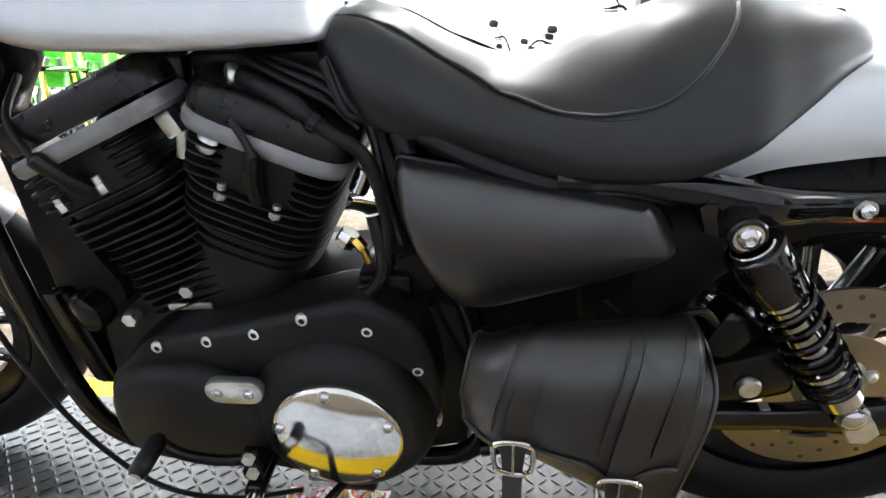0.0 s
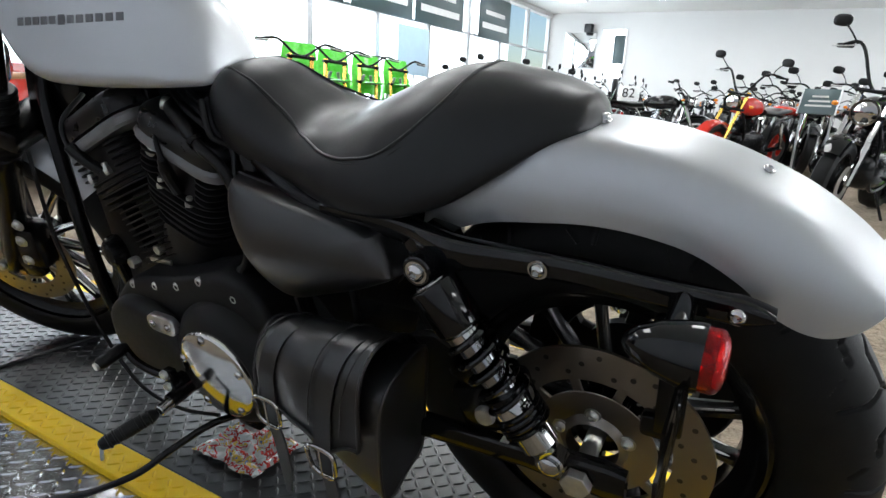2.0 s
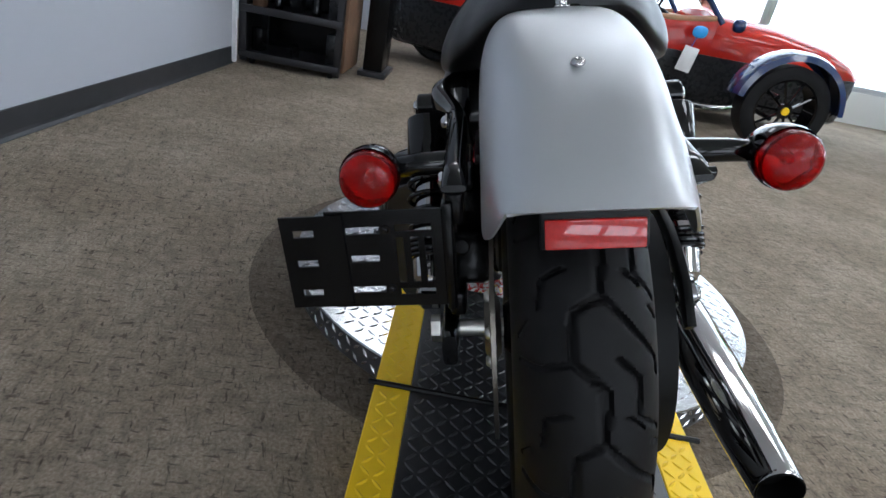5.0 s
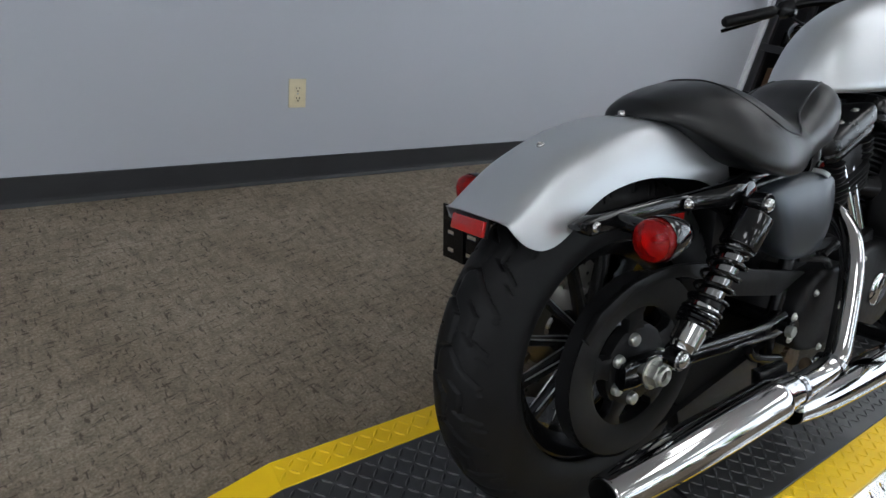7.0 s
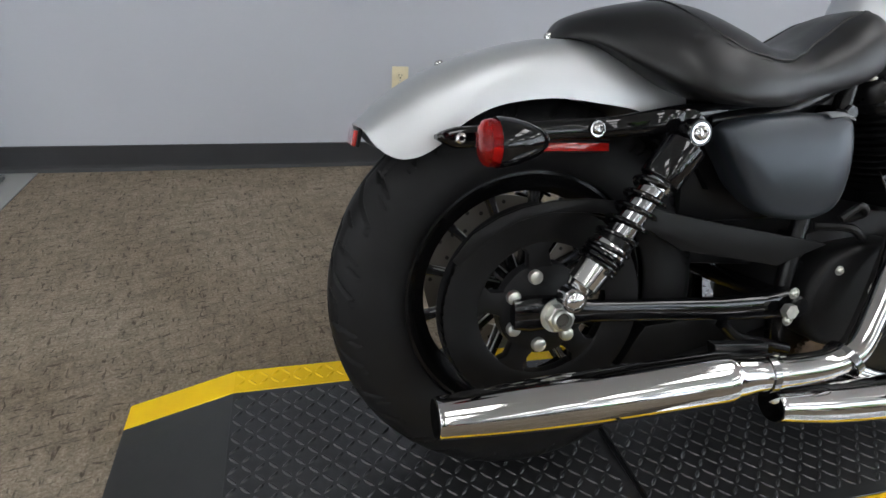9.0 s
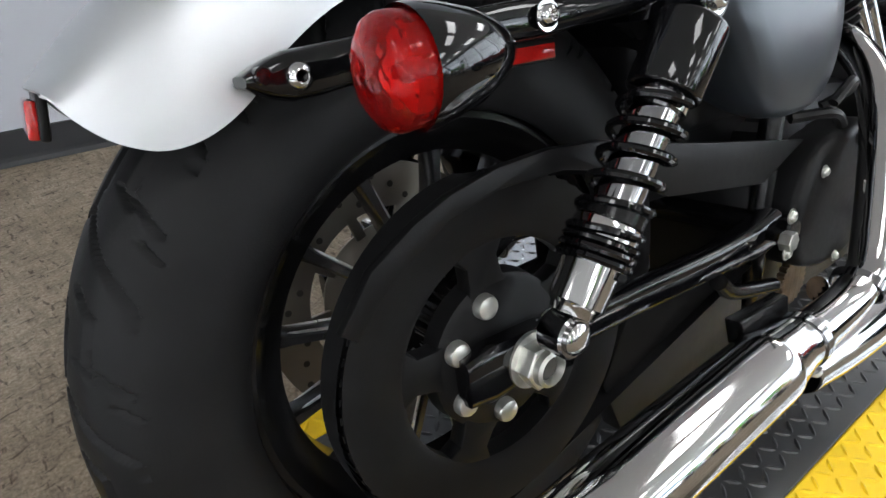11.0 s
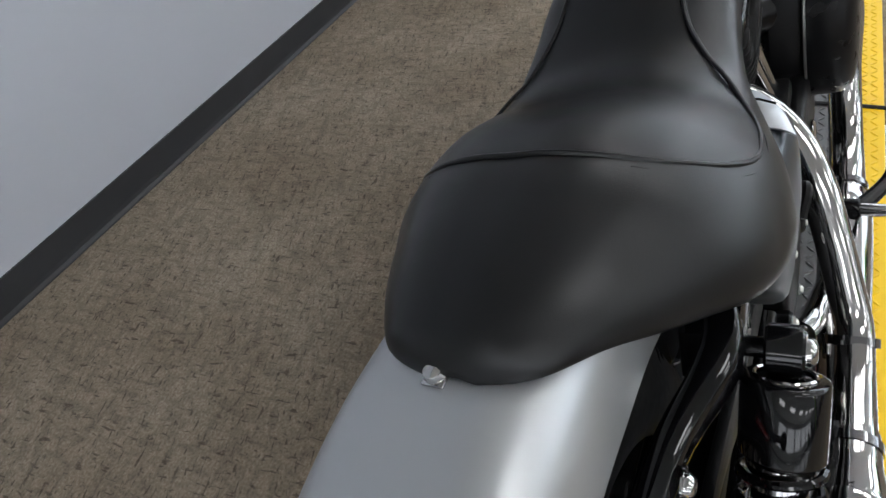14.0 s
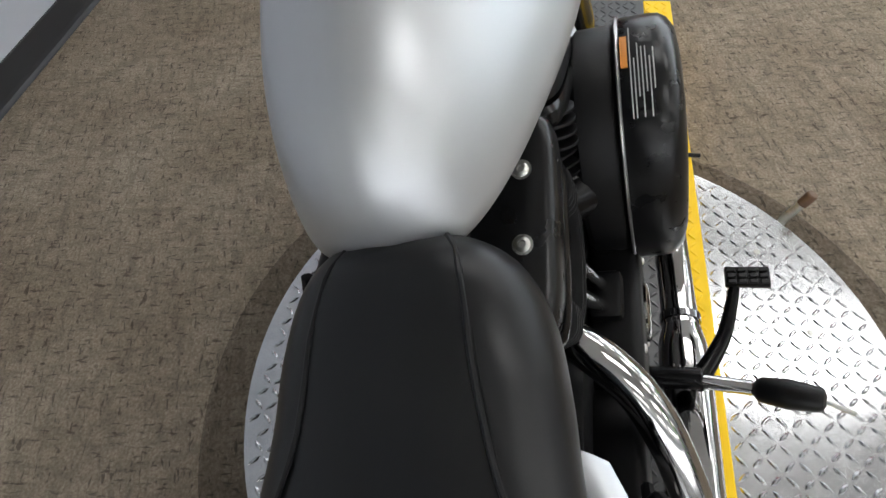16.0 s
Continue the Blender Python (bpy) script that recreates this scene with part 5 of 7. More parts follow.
# right side casings
gc = _closed(np.array([(0.93, 0.40), (0.83, 0.425), (0.72, 0.425), (0.66, 0.40), (0.64, 0.30), (0.69, 0.215), (0.80, 0.20), (0.90, 0.225), (0.95, 0.30)]), 48)
part("cam_cover", slab([tuple(q) for q in gc], -0.155, -0.09, "y", 0.014, 3), BLACK_WRINKLE, bike, "black cam cover", 50)
part("sprocket_cover", slab([tuple(q) for q in _closed(np.array([(0.65, 0.39), (0.58, 0.40), (0.49, 0.385), (0.45, 0.32), (0.46, 0.25), (0.54, 0.215), (0.63, 0.22), (0.67, 0.30)]), 40)], -0.150, -0.085, "y", 0.014, 3), PULLEY, bike, "black sprocket cover", 50)
tb = v3(0.80, -0.165, 0.31)
part("timer_cover", turned([(0, 0.042), (0.006, 0.042), (0.010, 0.036), (0.011, 0)], tb + v3(0, 0.012, 0), (0, -1, 0), 36), CHROME, bike, "round chrome timer cover")
for x0, x1 in ((0.745, 0.665), (0.772, 0.705), (0.835, 0.905), (0.862, 0.945)):
    part("pushrod_tube", rod((x0, -0.115, 0.42), (x1, -0.085, 0.60), 0.0095), CHROME, bike, "chrome pushrod tube")
for x, z in ((0.70, 0.40), (0.90, 0.40), (0.92, 0.26), (0.68, 0.25), (0.80, 0.215), (0.60, 0.38), (0.50, 0.36), (0.56, 0.225)):
    part("case_bolt", bolt((x, -0.152, z), (0, -1, 0), 0.006, 0.006), ZINC, bike)
part("lifter_block", join(box((0.755, -0.115, 0.425), (0.06, 0.04, 0.05), 0.008, (0, -15, 0)), box((0.855, -0.115, 0.425), (0.06, 0.04, 0.05), 0.008, (0, 15, 0))), BLACK_WRINKLE, bike)


# air cleaner on the right


def air_cleaner():
    def oval(k, y, n=56):
        return [(0.934 + 0.122 * k * math.copysign(abs(math.cos(a)) ** 0.85, math.cos(a)), y, 0.502 + 0.158 * k * math.copysign(abs(math.sin(a)) ** 0.85, math.sin(a))) for a in np.linspace(0, 2 * math.pi, n, endpoint=False)]
    a = part("air_cleaner", sheet([oval(k, y) for k, y in ((0.0, -0.217), (0.5, -0.217), (0.75, -0.215), (0.88, -0.211), (0.95, -0.204), (0.99, -0.195), (1.0, -0.184), (1.0, -0.150), (0.98, -0.146))], wrap_v=True), AIR_BLACK, bike, "black oval air cleaner cover with printed notice", 60)
    part("cover_rim", tube(oval(1.005, -0.150), 0.002, 6, closed=True), ALLOY, a, "thin bright rim")
    part("backing_plate", sheet([oval(k, y) for k, y in ((0.0, -0.146), (0.94, -0.146), (0.97, -0.138), (0.97, -0.104), (0.92, -0.097), (0.0, -0.097))], wrap_v=True), BLACK_WRINKLE, a)
    part("intake_throat", rod((0.82, -0.04, 0.54), (0.88, -0.13, 0.53), 0.045), BLACK_SATIN, a)
    for k in range(7):
        L = (0.105, 0.055, 0.06, 0.07, 0.05, 0.055, 0.045)[k]
        y = -0.163 - 0.0038 * k
        part("notice_line", box((0.900 - 0.5 * (0.105 - L) * (1 if k % 2 else 0.3), y, 0.0), (L, 0.0013, 0.001), 0), INK, a)
        ln = [c for c in a.children if c.name.startswith("notice_line")][-1]
        bend_to(ln, lambda x: 0.502 + 0.158 * max(0.0, 1 - (abs(x - 0.934) / 0.122) ** (2 / 0.85)) ** (0.85 / 2) + 0.0012)
    o = part("notice_mark", box((0.915, -0.1570, 0.0), (0.045, 0.007, 0.001), 0), ORANGE, a, "orange notice strip")
    bend_to(o, lambda x: 0.502 + 0.158 * max(0.0, 1 - (abs(x - 0.934) / 0.122) ** (2 / 0.85)) ** (0.85 / 2) + 0.0014)


def bend_to(ob, f):
    """Cuts a flat print into short lengths and lays it on a curved top."""
    bm = bmesh.new()
    bm.from_mesh(ob.data)
    bmesh.ops.subdivide_edges(bm, edges=[e for e in bm.edges if abs(e.verts[0].co.x - e.verts[1].co.x) > 0.005], cuts=8)
    for v in bm.verts:
        v.co.z += f(v.co.x)
    bm.to_mesh(ob.data)
    bm.free()


air_cleaner()


# ---- exhaust ----
EXHAUST = surf("exhaust_chrome", (0.50, 0.492, 0.488), 0.075, 1.0, 0.04, 4, rvary=0.015)


def muffler(prof, y, name, lean=0.0):
    pts = [(x, y, z) for x, z, r in prof]
    c = curve([(*p, r) for p, (x, z, r) in zip(pts, prof)], 80)
    bm = tube(c[:, :3], c[:, 3], 56)
    mouth = [f for f in bm.faces if abs(f.calc_center_median().x - c[0, 0]) < 1e-4]
    bmesh.ops.delete(bm, geom=mouth, context="FACES_ONLY")
    return part(name, bm, EXHAUST, bike, "chromed exhaust muffler", 60)


m1 = muffler([(-0.195, 0.2270, 0.0265), (-0.19, 0.2270, 0.0280), (-0.10, 0.2275, 0.0335), (0.0, 0.2290, 0.0372), (0.10, 0.2310, 0.0385), (0.21, 0.2335, 0.0385), (0.238, 0.2340, 0.0380), (0.250, 0.2340, 0.0355), (0.285, 0.2335, 0.0300), (0.305, 0.2330, 0.0285), (0.33, 0.2325, 0.0270)], -0.221, "upper_muffler")
part("tip_bore", turned([(0.030, 0.0), (0.030, 0.0215), (0.004, 0.0240), (-0.001, 0.0255), (-0.0005, 0.0264), (0.004, 0.0266)], (-0.196, -0.221, 0.2270), (1, 0, 0), 40), SOOT, m1)
m2 = muffler([(0.350, 0.166, 0.0265), (0.355, 0.166, 0.0275), (0.43, 0.158, 0.032), (0.52, 0.152, 0.035), (0.72, 0.147, 0.0385), (0.82, 0.147, 0.037), (0.86, 0.149, 0.030)], -0.206, "lower_muffler")
part("tip_bore", turned([(0.030, 0.0), (0.030, 0.0215), (0.004, 0.0238), (-0.001, 0.0252), (-0.0005, 0.0262), (0.004, 0.0265)], (0.349, -0.206, 0.166), (1, 0, 0), 40), SOOT, m2)
part("rear_header", tube(curve([(0.680, -0.055, 0.505), (0.660, -0.088, 0.500), (0.640, -0.122, 0.480), (0.618, -0.150, 0.452), (0.588, -0.173, 0.410), (0.553, -0.191, 0.356), (0.512, -0.208, 0.292), (0.478, -0.219, 0.252), (0.435, -0.221, 0.236), (0.39, -0.221, 0.231), (0.31, -0.221, 0.2315)], 60), np.interp(np.linspace(0, 1, 60), [0, 0.1, 0.8, 1], [0.020, 0.0218, 0.0225, 0.0255]), 44), EXHAUST, bike, "chrome rear exhaust pipe with heat shield", 60)
part("front_header", tube(curve([(1.00, -0.095, 0.575), (1.05, -0.13, 0.56), (1.09, -0.17, 0.50), (1.10, -0.195, 0.40), (1.08, -0.195, 0.28), (1.02, -0.200, 0.19), (0.94, -0.204, 0.155), (0.84, -0.206, 0.149)], 60), np.interp(np.linspace(0, 1, 60), [0, 0.1, 0.8, 1], [0.022, 0.0265, 0.0275, 0.029]), 28), EXHAUST, bike, "chrome front exhaust pipe with heat shield", 60)
part("crossover_pipe", tube(curve([(0.50, -0.16, 0.20), (0.53, -0.17, 0.19), (0.60, -0.18, 0.165), (0.68, -0.20, 0.155)], 16), 0.017, 16), CHROME, bike)
for p, d, r in (((0.312, -0.221, 0.2328), (1, 0, 0.0), 0.0305), ((0.875, -0.206, 0.1495), (1, 0, 0.05), 0.032), ((0.462, -0.218, 0.238), (0.7, 0, 0.5), 0.0305)):
    part("pipe_clamp", turned([(-0.006, r - 0.003), (-0.006, r), (0.006, r), (0.006, r - 0.003)], p, d, 32, wrap=True), DARK_CHROME, bike, "dark pipe clamp")
part("muffler_bracket", slab([(0.24, 0.275), (0.34, 0.265), (0.345, 0.235), (0.30, 0.22), (0.25, 0.24)], -0.194, -0.175, "y", 0.003), BLACK_SATIN, bike)
part("clamp_bolt", bolt((0.325, -0.234, 0.193), (0.2, -0.6, -0.7), 0.006, 0.006), ZINC, bike)

# ---- side covers ----
lc = _closed(np.array([(0.524, 0.640), (0.510, 0.638), (0.46, 0.629), (0.40, 0.619), (0.34, 0.611), (0.276, 0.601), (0.263, 0.597), (0.242, 0.570), (0.236, 0.555), (0.240, 0.545), (0.29, 0.520), (0.37, 0.487), (0.42, 0.464), (0.445, 0.458), (0.464, 0.464), (0.486, 0.494), (0.508, 0.540), (0.522, 0.585), (0.529, 0.625)]), 90)


COVER = ((1.0, 0.0), (1.0, 0.50), (0.993, 0.70), (0.975, 0.84), (0.945, 0.92), (0.90, 0.955), (0.80, 0.975), (0.6, 0.99), (0.3, 1.0), (0.02, 1.0))
ROUND = ((0.62, 0.0), (0.80, 0.22), (0.93, 0.45), (0.985, 0.63), (1.0, 0.76), (0.985, 0.87), (0.94, 0.94), (0.86, 0.975), (0.6, 0.995), (0.3, 1.0), (0.02, 1.0))


def pillow(outline, y0, y1, shape, mat, name, label, bow=0.0):
    """A moulded cover: an outline with a soft shoulder that swells outwards."""
    c = np.mean(outline, axis=0)
    rows = []
    for g, k in shape:
        row = []
        for x, z in outline:
            px, pz = c[0] + (x - c[0]) * g, c[1] + (z - c[1]) * g
            row.append((px, y0 + (y1 - y0) * k * (1 - bow * ((pz - c[1] + 0.01) / 0.09) ** 2), pz))
        rows.append(row)
    return part(name, sheet(rows, wrap_v=True, caps=True), mat, bike, label, 70)


pillow(lc, 0.06, 0.166, COVER, COVER_BLACK, "left_side_cover", "satin black side cover under the seat", 0.26)
part("cover_lip", tube(np.array([(x, 0.112, z) for x, z in lc]), 0.003, 6, closed=True), BLACK_SATIN, bpy.data.objects["left_side_cover"])
# added panel that closes the see-through gap in black
part("wheel_gap_filler", slab([(0.21, 0.36), (0.23, 0.50), (0.40, 0.50), (0.46, 0.44), (0.45, 0.34)], -0.035, 0.045, "y", 0.008), PLASTIC, bike, "black inner shield ahead of the rear wheel")
rc = _closed(np.array([(0.470, 0.606), (0.42, 0.611), (0.36, 0.611), (0.29, 0.606), (0.248, 0.594), (0.250, 0.568), (0.275, 0.530), (0.305, 0.487), (0.345, 0.458), (0.40, 0.447), (0.445, 0.450), (0.472, 0.472), (0.481, 0.53), (0.480, 0.585)]), 70)
pillow(rc, -0.05, -0.170, ROUND, OIL_TANK, "oil_tank", "satin charcoal oil tank under the seat", 0.10)
rows = []
for x, y, z in curve([(0.514, -0.110, 0.606), (0.470, -0.132, 0.613), (0.424, -0.148, 0.612)], 9):
    rows.append([(x + 0.3 * q, y + q, z - 14.0 * max(0.0, -q) ** 2 - 1.5 * q * q) for q in np.linspace(0.016, -0.020, 9)])
bm = sheet(rows)
bmesh.ops.solidify(bm, geom=bm.faces[:], thickness=0.002)
part("tank_strap", bm, SILVER, bpy.data.objects["oil_tank"], "satin silver plate on the oil tank shoulder", 60)
part("strap_line", tube([(0.475, -0.117, 0.6155), (0.470, -0.132, 0.6165), (0.465, -0.148, 0.6125)], 0.0013, 6), BLACK_SATIN, bpy.data.objects["oil_tank"])
part("battery_box", box((0.365, 0, 0.53), (0.23, 0.13, 0.20), 0.015), PLASTIC, bike, "black battery box")
part("oil_hose", join(tube(curve([(0.50, -0.14, 0.44), (0.52, -0.16, 0.455), (0.50, -0.17, 0.47), (0.47, -0.165, 0.45)], 16), 0.006, 8), tube(curve([(0.47, -0.12, 0.43), (0.51, -0.15, 0.43), (0.54, -0.15, 0.41)], 16), 0.007, 8)), PLASTIC, bike)


# ---- frame ----
sp = []
for k in range(22):
    a = 2 * math.pi * k / 22
    sp += [(0.505 + r * math.cos(a + q), 0.200 + r * math.sin(a + q)) for r, q in ((0.030, -0.14), (0.034, -0.06), (0.034, 0.06), (0.030, 0.14))]
part("gear_sprocket", slab(sp, -0.128, -0.118, "y", 0.0006), surf("rusty_brown_steel", (0.13, 0.09, 0.06), 0.55, 0.6, 0.3, 60, 300, 0.2), bike, "small rust-brown toothed sprocket")
def frame_tube(pts, r, n=30, label=""):
    return both("frame_tube", lambda: tube(curve(pts, n), r, 14), BLACK_SATIN, label=label)


part("backbone", tube(curve([(1.12, 0, 0.80), (0.90, 0, 0.768), (0.66, 0, 0.755), (0.50, 0, 0.69)], 20), 0.024, 16), BLACK_GLOSS, bike, "black frame backbone")
frame_tube([(1.11, 0.03, 0.76), (1.09, 0.06, 0.66), (1.055, 0.095, 0.40), (1.03, 0.095, 0.22), (0.98, 0.08, 0.145), (0.85, 0.07, 0.13), (0.60, 0.07, 0.13), (0.48, 0.08, 0.15), (0.435, 0.105, 0.24), (0.45, 0.108, 0.42), (0.505, 0.095, 0.58), (0.53, 0.085, 0.66)], 0.0145, 60, "gloss black frame tube")
frame_tube([(0.58, 0.05, 0.70), (0.50, 0.09, 0.655), (0.38, 0.118, 0.615), (0.24, 0.122, 0.60)], 0.013)
frame_tube([(0.44, 0.13, 0.22), (0.34, 0.13, 0.25), (0.30, 0.135, 0.28)], 0.010, 12)
part("headstock", slab([(0.99, 0.80), (1.0, 0.72), (1.05, 0.655), (1.10, 0.62), (1.19, 0.60), (1.225, 0.64), (1.15, 0.80)], -0.038, 0.038, "y", 0.012), BLACK_SATIN, bike, "black steering head gusset")
reg = part("voltage_regulator", box((1.03, 0, 0.335), (0.035, 0.13, 0.17), 0.008, (0, 8, 0)), BLACK_SATIN, bike, "black finned voltage regulator")
for k in range(6):
    part("fin", box((1.054, -0.05 + 0.02 * k, 0.335), (0.022, 0.005, 0.15), 0.002, (0, 8, 0)), BLACK_SATIN, reg)
# stretched upward to block the bright floor behind, in place of hoses
part("front_mount", slab([(0.955, 0.30), (0.95, 0.42), (0.985, 0.50), (0.99, 0.60), (1.055, 0.62), (1.06, 0.36), (1.02, 0.26)], -0.045, 0.045, "y", 0.01), BLACK_WRINKLE, bike, "black front engine mount, upper part standing in for hoses")
part("cross_member", rod((0.52, -0.11, 0.61), (0.52, 0.11, 0.61), 0.013), BLACK_GLOSS, bike)
# also serves as added dark backing for the gap between bag and side cover
part("rear_inner_panel", slab([(0.24, 0.62), (0.57, 0.665), (0.565, 0.47), (0.50, 0.40), (0.44, 0.36), (0.36, 0.40)], -0.05, 0.055, "y", 0.01), PLASTIC, bike)
for k in range(4):
    part("wire", tube(curve([(0.60, 0.05 + 0.012 * k, 0.735), (0.58, 0.07 + 0.01 * k, 0.71 - 0.008 * k), (0.56, 0.085, 0.665), (0.545, 0.095 + 0.004 * k, 0.60), (0.53, 0.10, 0.53)], 24), 0.005, 8), PLASTIC, bike, "black wire under the tank")
for k in range(3):
    part("wire", tube(curve([(0.70, 0.03 + 0.014 * k, 0.735), (0.65, 0.055 + 0.012 * k, 0.728 - 0.006 * k), (0.60, 0.075 + 0.006 * k, 0.712 - 0.010 * k), (0.57, 0.088, 0.68 - 0.008 * k)], 20), 0.0045, 8), PLASTIC, bike, "black wire under the tank")
part("clutch_cable", tube(curve([(1.09, 0.12, 0.62), (1.075, 0.14, 0.46), (1.04, 0.15, 0.33), (0.98, 0.16, 0.22), (0.90, 0.17, 0.155), (0.80, 0.165, 0.132), (0.70, 0.15, 0.14)], 50), 0.004, 8), PLASTIC, bike, "black clutch cable looping under the primary")

# ---- stand, pegs and levers ----
ks = part("side_stand", tube(curve([(0.615, 0.13, 0.17), (0.645, 0.20, 0.185), (0.672, 0.27, 0.175), (0.71, 0.318, 0.148), (0.79, 0.368, 0.113), (0.867, 0.413, 0.0985)], 40), 0.0062, 12), BLACK_SATIN, bike, "black side stand resting on the turntable")
part("stand_foot", tube(curve([(0.80, 0.383, 0.104), (0.835, 0.408, 0.095), (0.875, 0.425, 0.096)], 10), 0.005, 10), BLACK_SATIN, ks)
part("stand_bracket", join(box((0.62, 0.125, 0.165), (0.06, 0.05, 0.05), 0.008), rod((0.615, 0.10, 0.17), (0.615, 0.155, 0.17), 0.014)), BLACK_SATIN, bike)
part("stand_spring", tube([(0.70 - 0.08 * k / 160, 0.12 + 0.006 * math.cos(k * 0.7), 0.13 + 0.006 * math.sin(k * 0.7)) for k in range(160)], 0.0016, 6), DARK_CHROME, bike)


def peg(base_at, joint, tip, feeler, label, k=1.0):
    base_at, joint, tip, feeler = map(lambda q: np.array(q, float), (base_at, joint, tip, feeler))
    p = part("foot_peg", tube(np.array([joint + (tip - joint) * f for f in (0.0, 0.04, 0.1, 0.5, 0.9, 0.97, 1.0)]), [q * k for q in (0.009, 0.0130, 0.0170, 0.0200, 0.0165, 0.0130, 0.007)], 18), PLASTIC, bike, label)
    d = (tip - joint) / np.linalg.norm(tip - joint)
    for n in range(7 if base_at[1] > 0 else 0):
        q = joint + d * (0.014 + 0.0115 * n)
        part("peg_ring", turned([(0, 0.0178 * k), (0.001, 0.0200 * k), (0.004, 0.0200 * k), (0.005, 0.0178 * k)], q, d, 18, wrap=True), PLASTIC, p)
    part("peg_mount", rod(base_at, joint, 0.0105), CHROME, p, "chrome peg mount")
    part("feeler", rod(tip - d * 0.004, feeler, 0.0032), ZINC, p)


peg((0.738, -0.200, 0.226), (0.722, -0.286, 0.232), (0.700, -0.364, 0.246), (0.686, -0.393, 0.240), "black rubber rider foot peg")
peg((0.735, 0.190, 0.212), (0.728, 0.240, 0.214), (0.768, 0.333, 0.199), (0.775, 0.334, 0.166), "black rubber rider foot peg", 0.72)
part("peg_clevis", rod((0.742, -0.12, 0.225), (0.738, -0.225, 0.226), 0.016), BLACK_SATIN, bike)
part("peg_clevis", rod((0.738, 0.12, 0.212), (0.735, 0.215, 0.212), 0.014), BLACK_SATIN, bike)
bp = part("brake_pedal", tube(curve([(0.728, -0.213, 0.226), (0.765, -0.238, 0.224), (0.805, -0.260, 0.226), (0.848, -0.274, 0.234), (0.880, -0.282, 0.240)], 24), np.linspace(0.014, 0.0075, 24), 12), BLACK_SATIN, bike, "black brake pedal")
part("pedal_pad", box((0.890, -0.300, 0.245), (0.034, 0.060, 0.010), 0.003, (0, 0, -4)), PLASTIC, bp, "ribbed rubber pad")
for k in range(3):
    for j in range(4):
        part("pad_rib", box((0.880 + 0.0105 * k - 0.0008 * j, -0.279 - 0.0142 * j, 0.2515), (0.0075, 0.0115, 0.004), 0.001, (0, 0, -4), 1), PLASTIC, bp)
sl = part("shift_lever", tube(curve([(0.735, 0.190, 0.252), (0.78, 0.196, 0.252), (0.83, 0.197, 0.262), (0.856, 0.195, 0.282)], 20), 0.0075, 10), BLACK_SATIN, bike, "black gear shift lever")
part("shift_peg", tube([(0.855, 0.190, 0.285), (0.856, 0.200, 0.284), (0.858, 0.243, 0.281), (0.858, 0.250, 0.280)], [0.008, 0.013, 0.0125, 0.008], 14), PLASTIC, sl, "rubber shift peg")
part("peg_end", rod((0.858, 0.249, 0.280), (0.858, 0.255, 0.280), 0.0075), ZINC, sl)
part("shift_clamp", join(rod((0.735, 0.15, 0.237), (0.735, 0.205, 0.237), 0.015), box((0.733, 0.195, 0.255), (0.022, 0.016, 0.04), 0.004)), BLACK_SATIN, bike)
for z in (0.243, 0.270):
    part("clamp_bolt", hexbar((0.733, 0.203, z), (0.733, 0.211, z), 0.0085), ZINC, bike)
part("shock_pinch_bolt", hexbar((0.10, 0.135, 0.326), (0.10, 0.147, 0.326), 0.009), ZINC, bike)
for x, z in ((0.41, 0.33), (0.405, 0.285)):
    part("mount_bolt", bolt((x, -0.158, z), (0, -1, 0), 0.007, 0.006), ZINC, bike)

# ---- front end, turned to the left on the steering axis ----
P0, AX = Vector((1.562, 0, 0)), Vector((-0.5, 0, math.cos(radians(30))))
STEER = Matrix.Translation(P0) @ Matrix.Rotation(radians(20), 4, AX) @ Matrix.Translation(-P0)
FA = v3(1.450, 0, 0.331)
wheel(FA, 0.331, 0.050, 0.243, 13, 0.055, "front", False, STEER)
rotor(FA, 0.062, 0.146, 0.098, ROTOR, "front_brake_disc", STEER)


def steered(name, bm, mat, label="", smooth=40):
    o = part(name, bm, mat, bike, label, smooth)
    o.matrix_basis = STEER
    return o


fu = v3(-0.5, 0, 0.866)
for sd in (1, -1):
    foot = v3(1.430, 0.090 * sd, 0.325)
    leg = steered("fork_leg", turned([(-0.02, 0.0), (-0.02, 0.020), (0, 0.026), (0.05, 0.027), (0.30, 0.0275), (0.305, 0.031), (0.33, 0.031), (0.335, 0.026)], foot, fu, 28), BLACK_SATIN, "black fork slider")
    part("stanchion", rod(foot + fu * 0.33, foot + fu * 0.72, 0.0195), DARK_CHROME, leg)
    part("gaiter", tube([foot + fu * (0.335 + 0.004 * k) for k in range(40)], [0.029 + 0.005 * (k % 4 in (1, 2)) for k in range(40)], 20), PLASTIC, leg, "ribbed black fork gaiter")
    part("fork_reflector", box(foot + v3(-0.045, 0.016 * sd, 0.075), (0.016, 0.020, 0.075), 0.003, (0, -30, 0)), AMBER, leg, "amber fork reflector")
part("front_axle", rod((FA[0], -0.12, FA[2]), (FA[0], 0.12, FA[2]), 0.012), ZINC, bike).matrix_basis = STEER
cal = steered("front_caliper", join(box((1.355, 0.078, 0.375), (0.07, 0.062, 0.12), 0.016, (0, -12, 0)), box((1.380, 0.095, 0.325), (0.05, 0.03, 0.07), 0.01)), BLACK_SATIN, "black front brake caliper")
for x, z in ((1.350, 0.40), (1.367, 0.345), (1.330, 0.445)):
    part("caliper_bolt", bolt((x, 0.108, z), (0, 1, 0), 0.011, 0.008), ZINC, cal)
part("banjo_bolt", hexbar((1.405, 0.09, 0.31), (1.405, 0.112, 0.31), 0.010), GOLD, cal, "brass-coloured bolt")
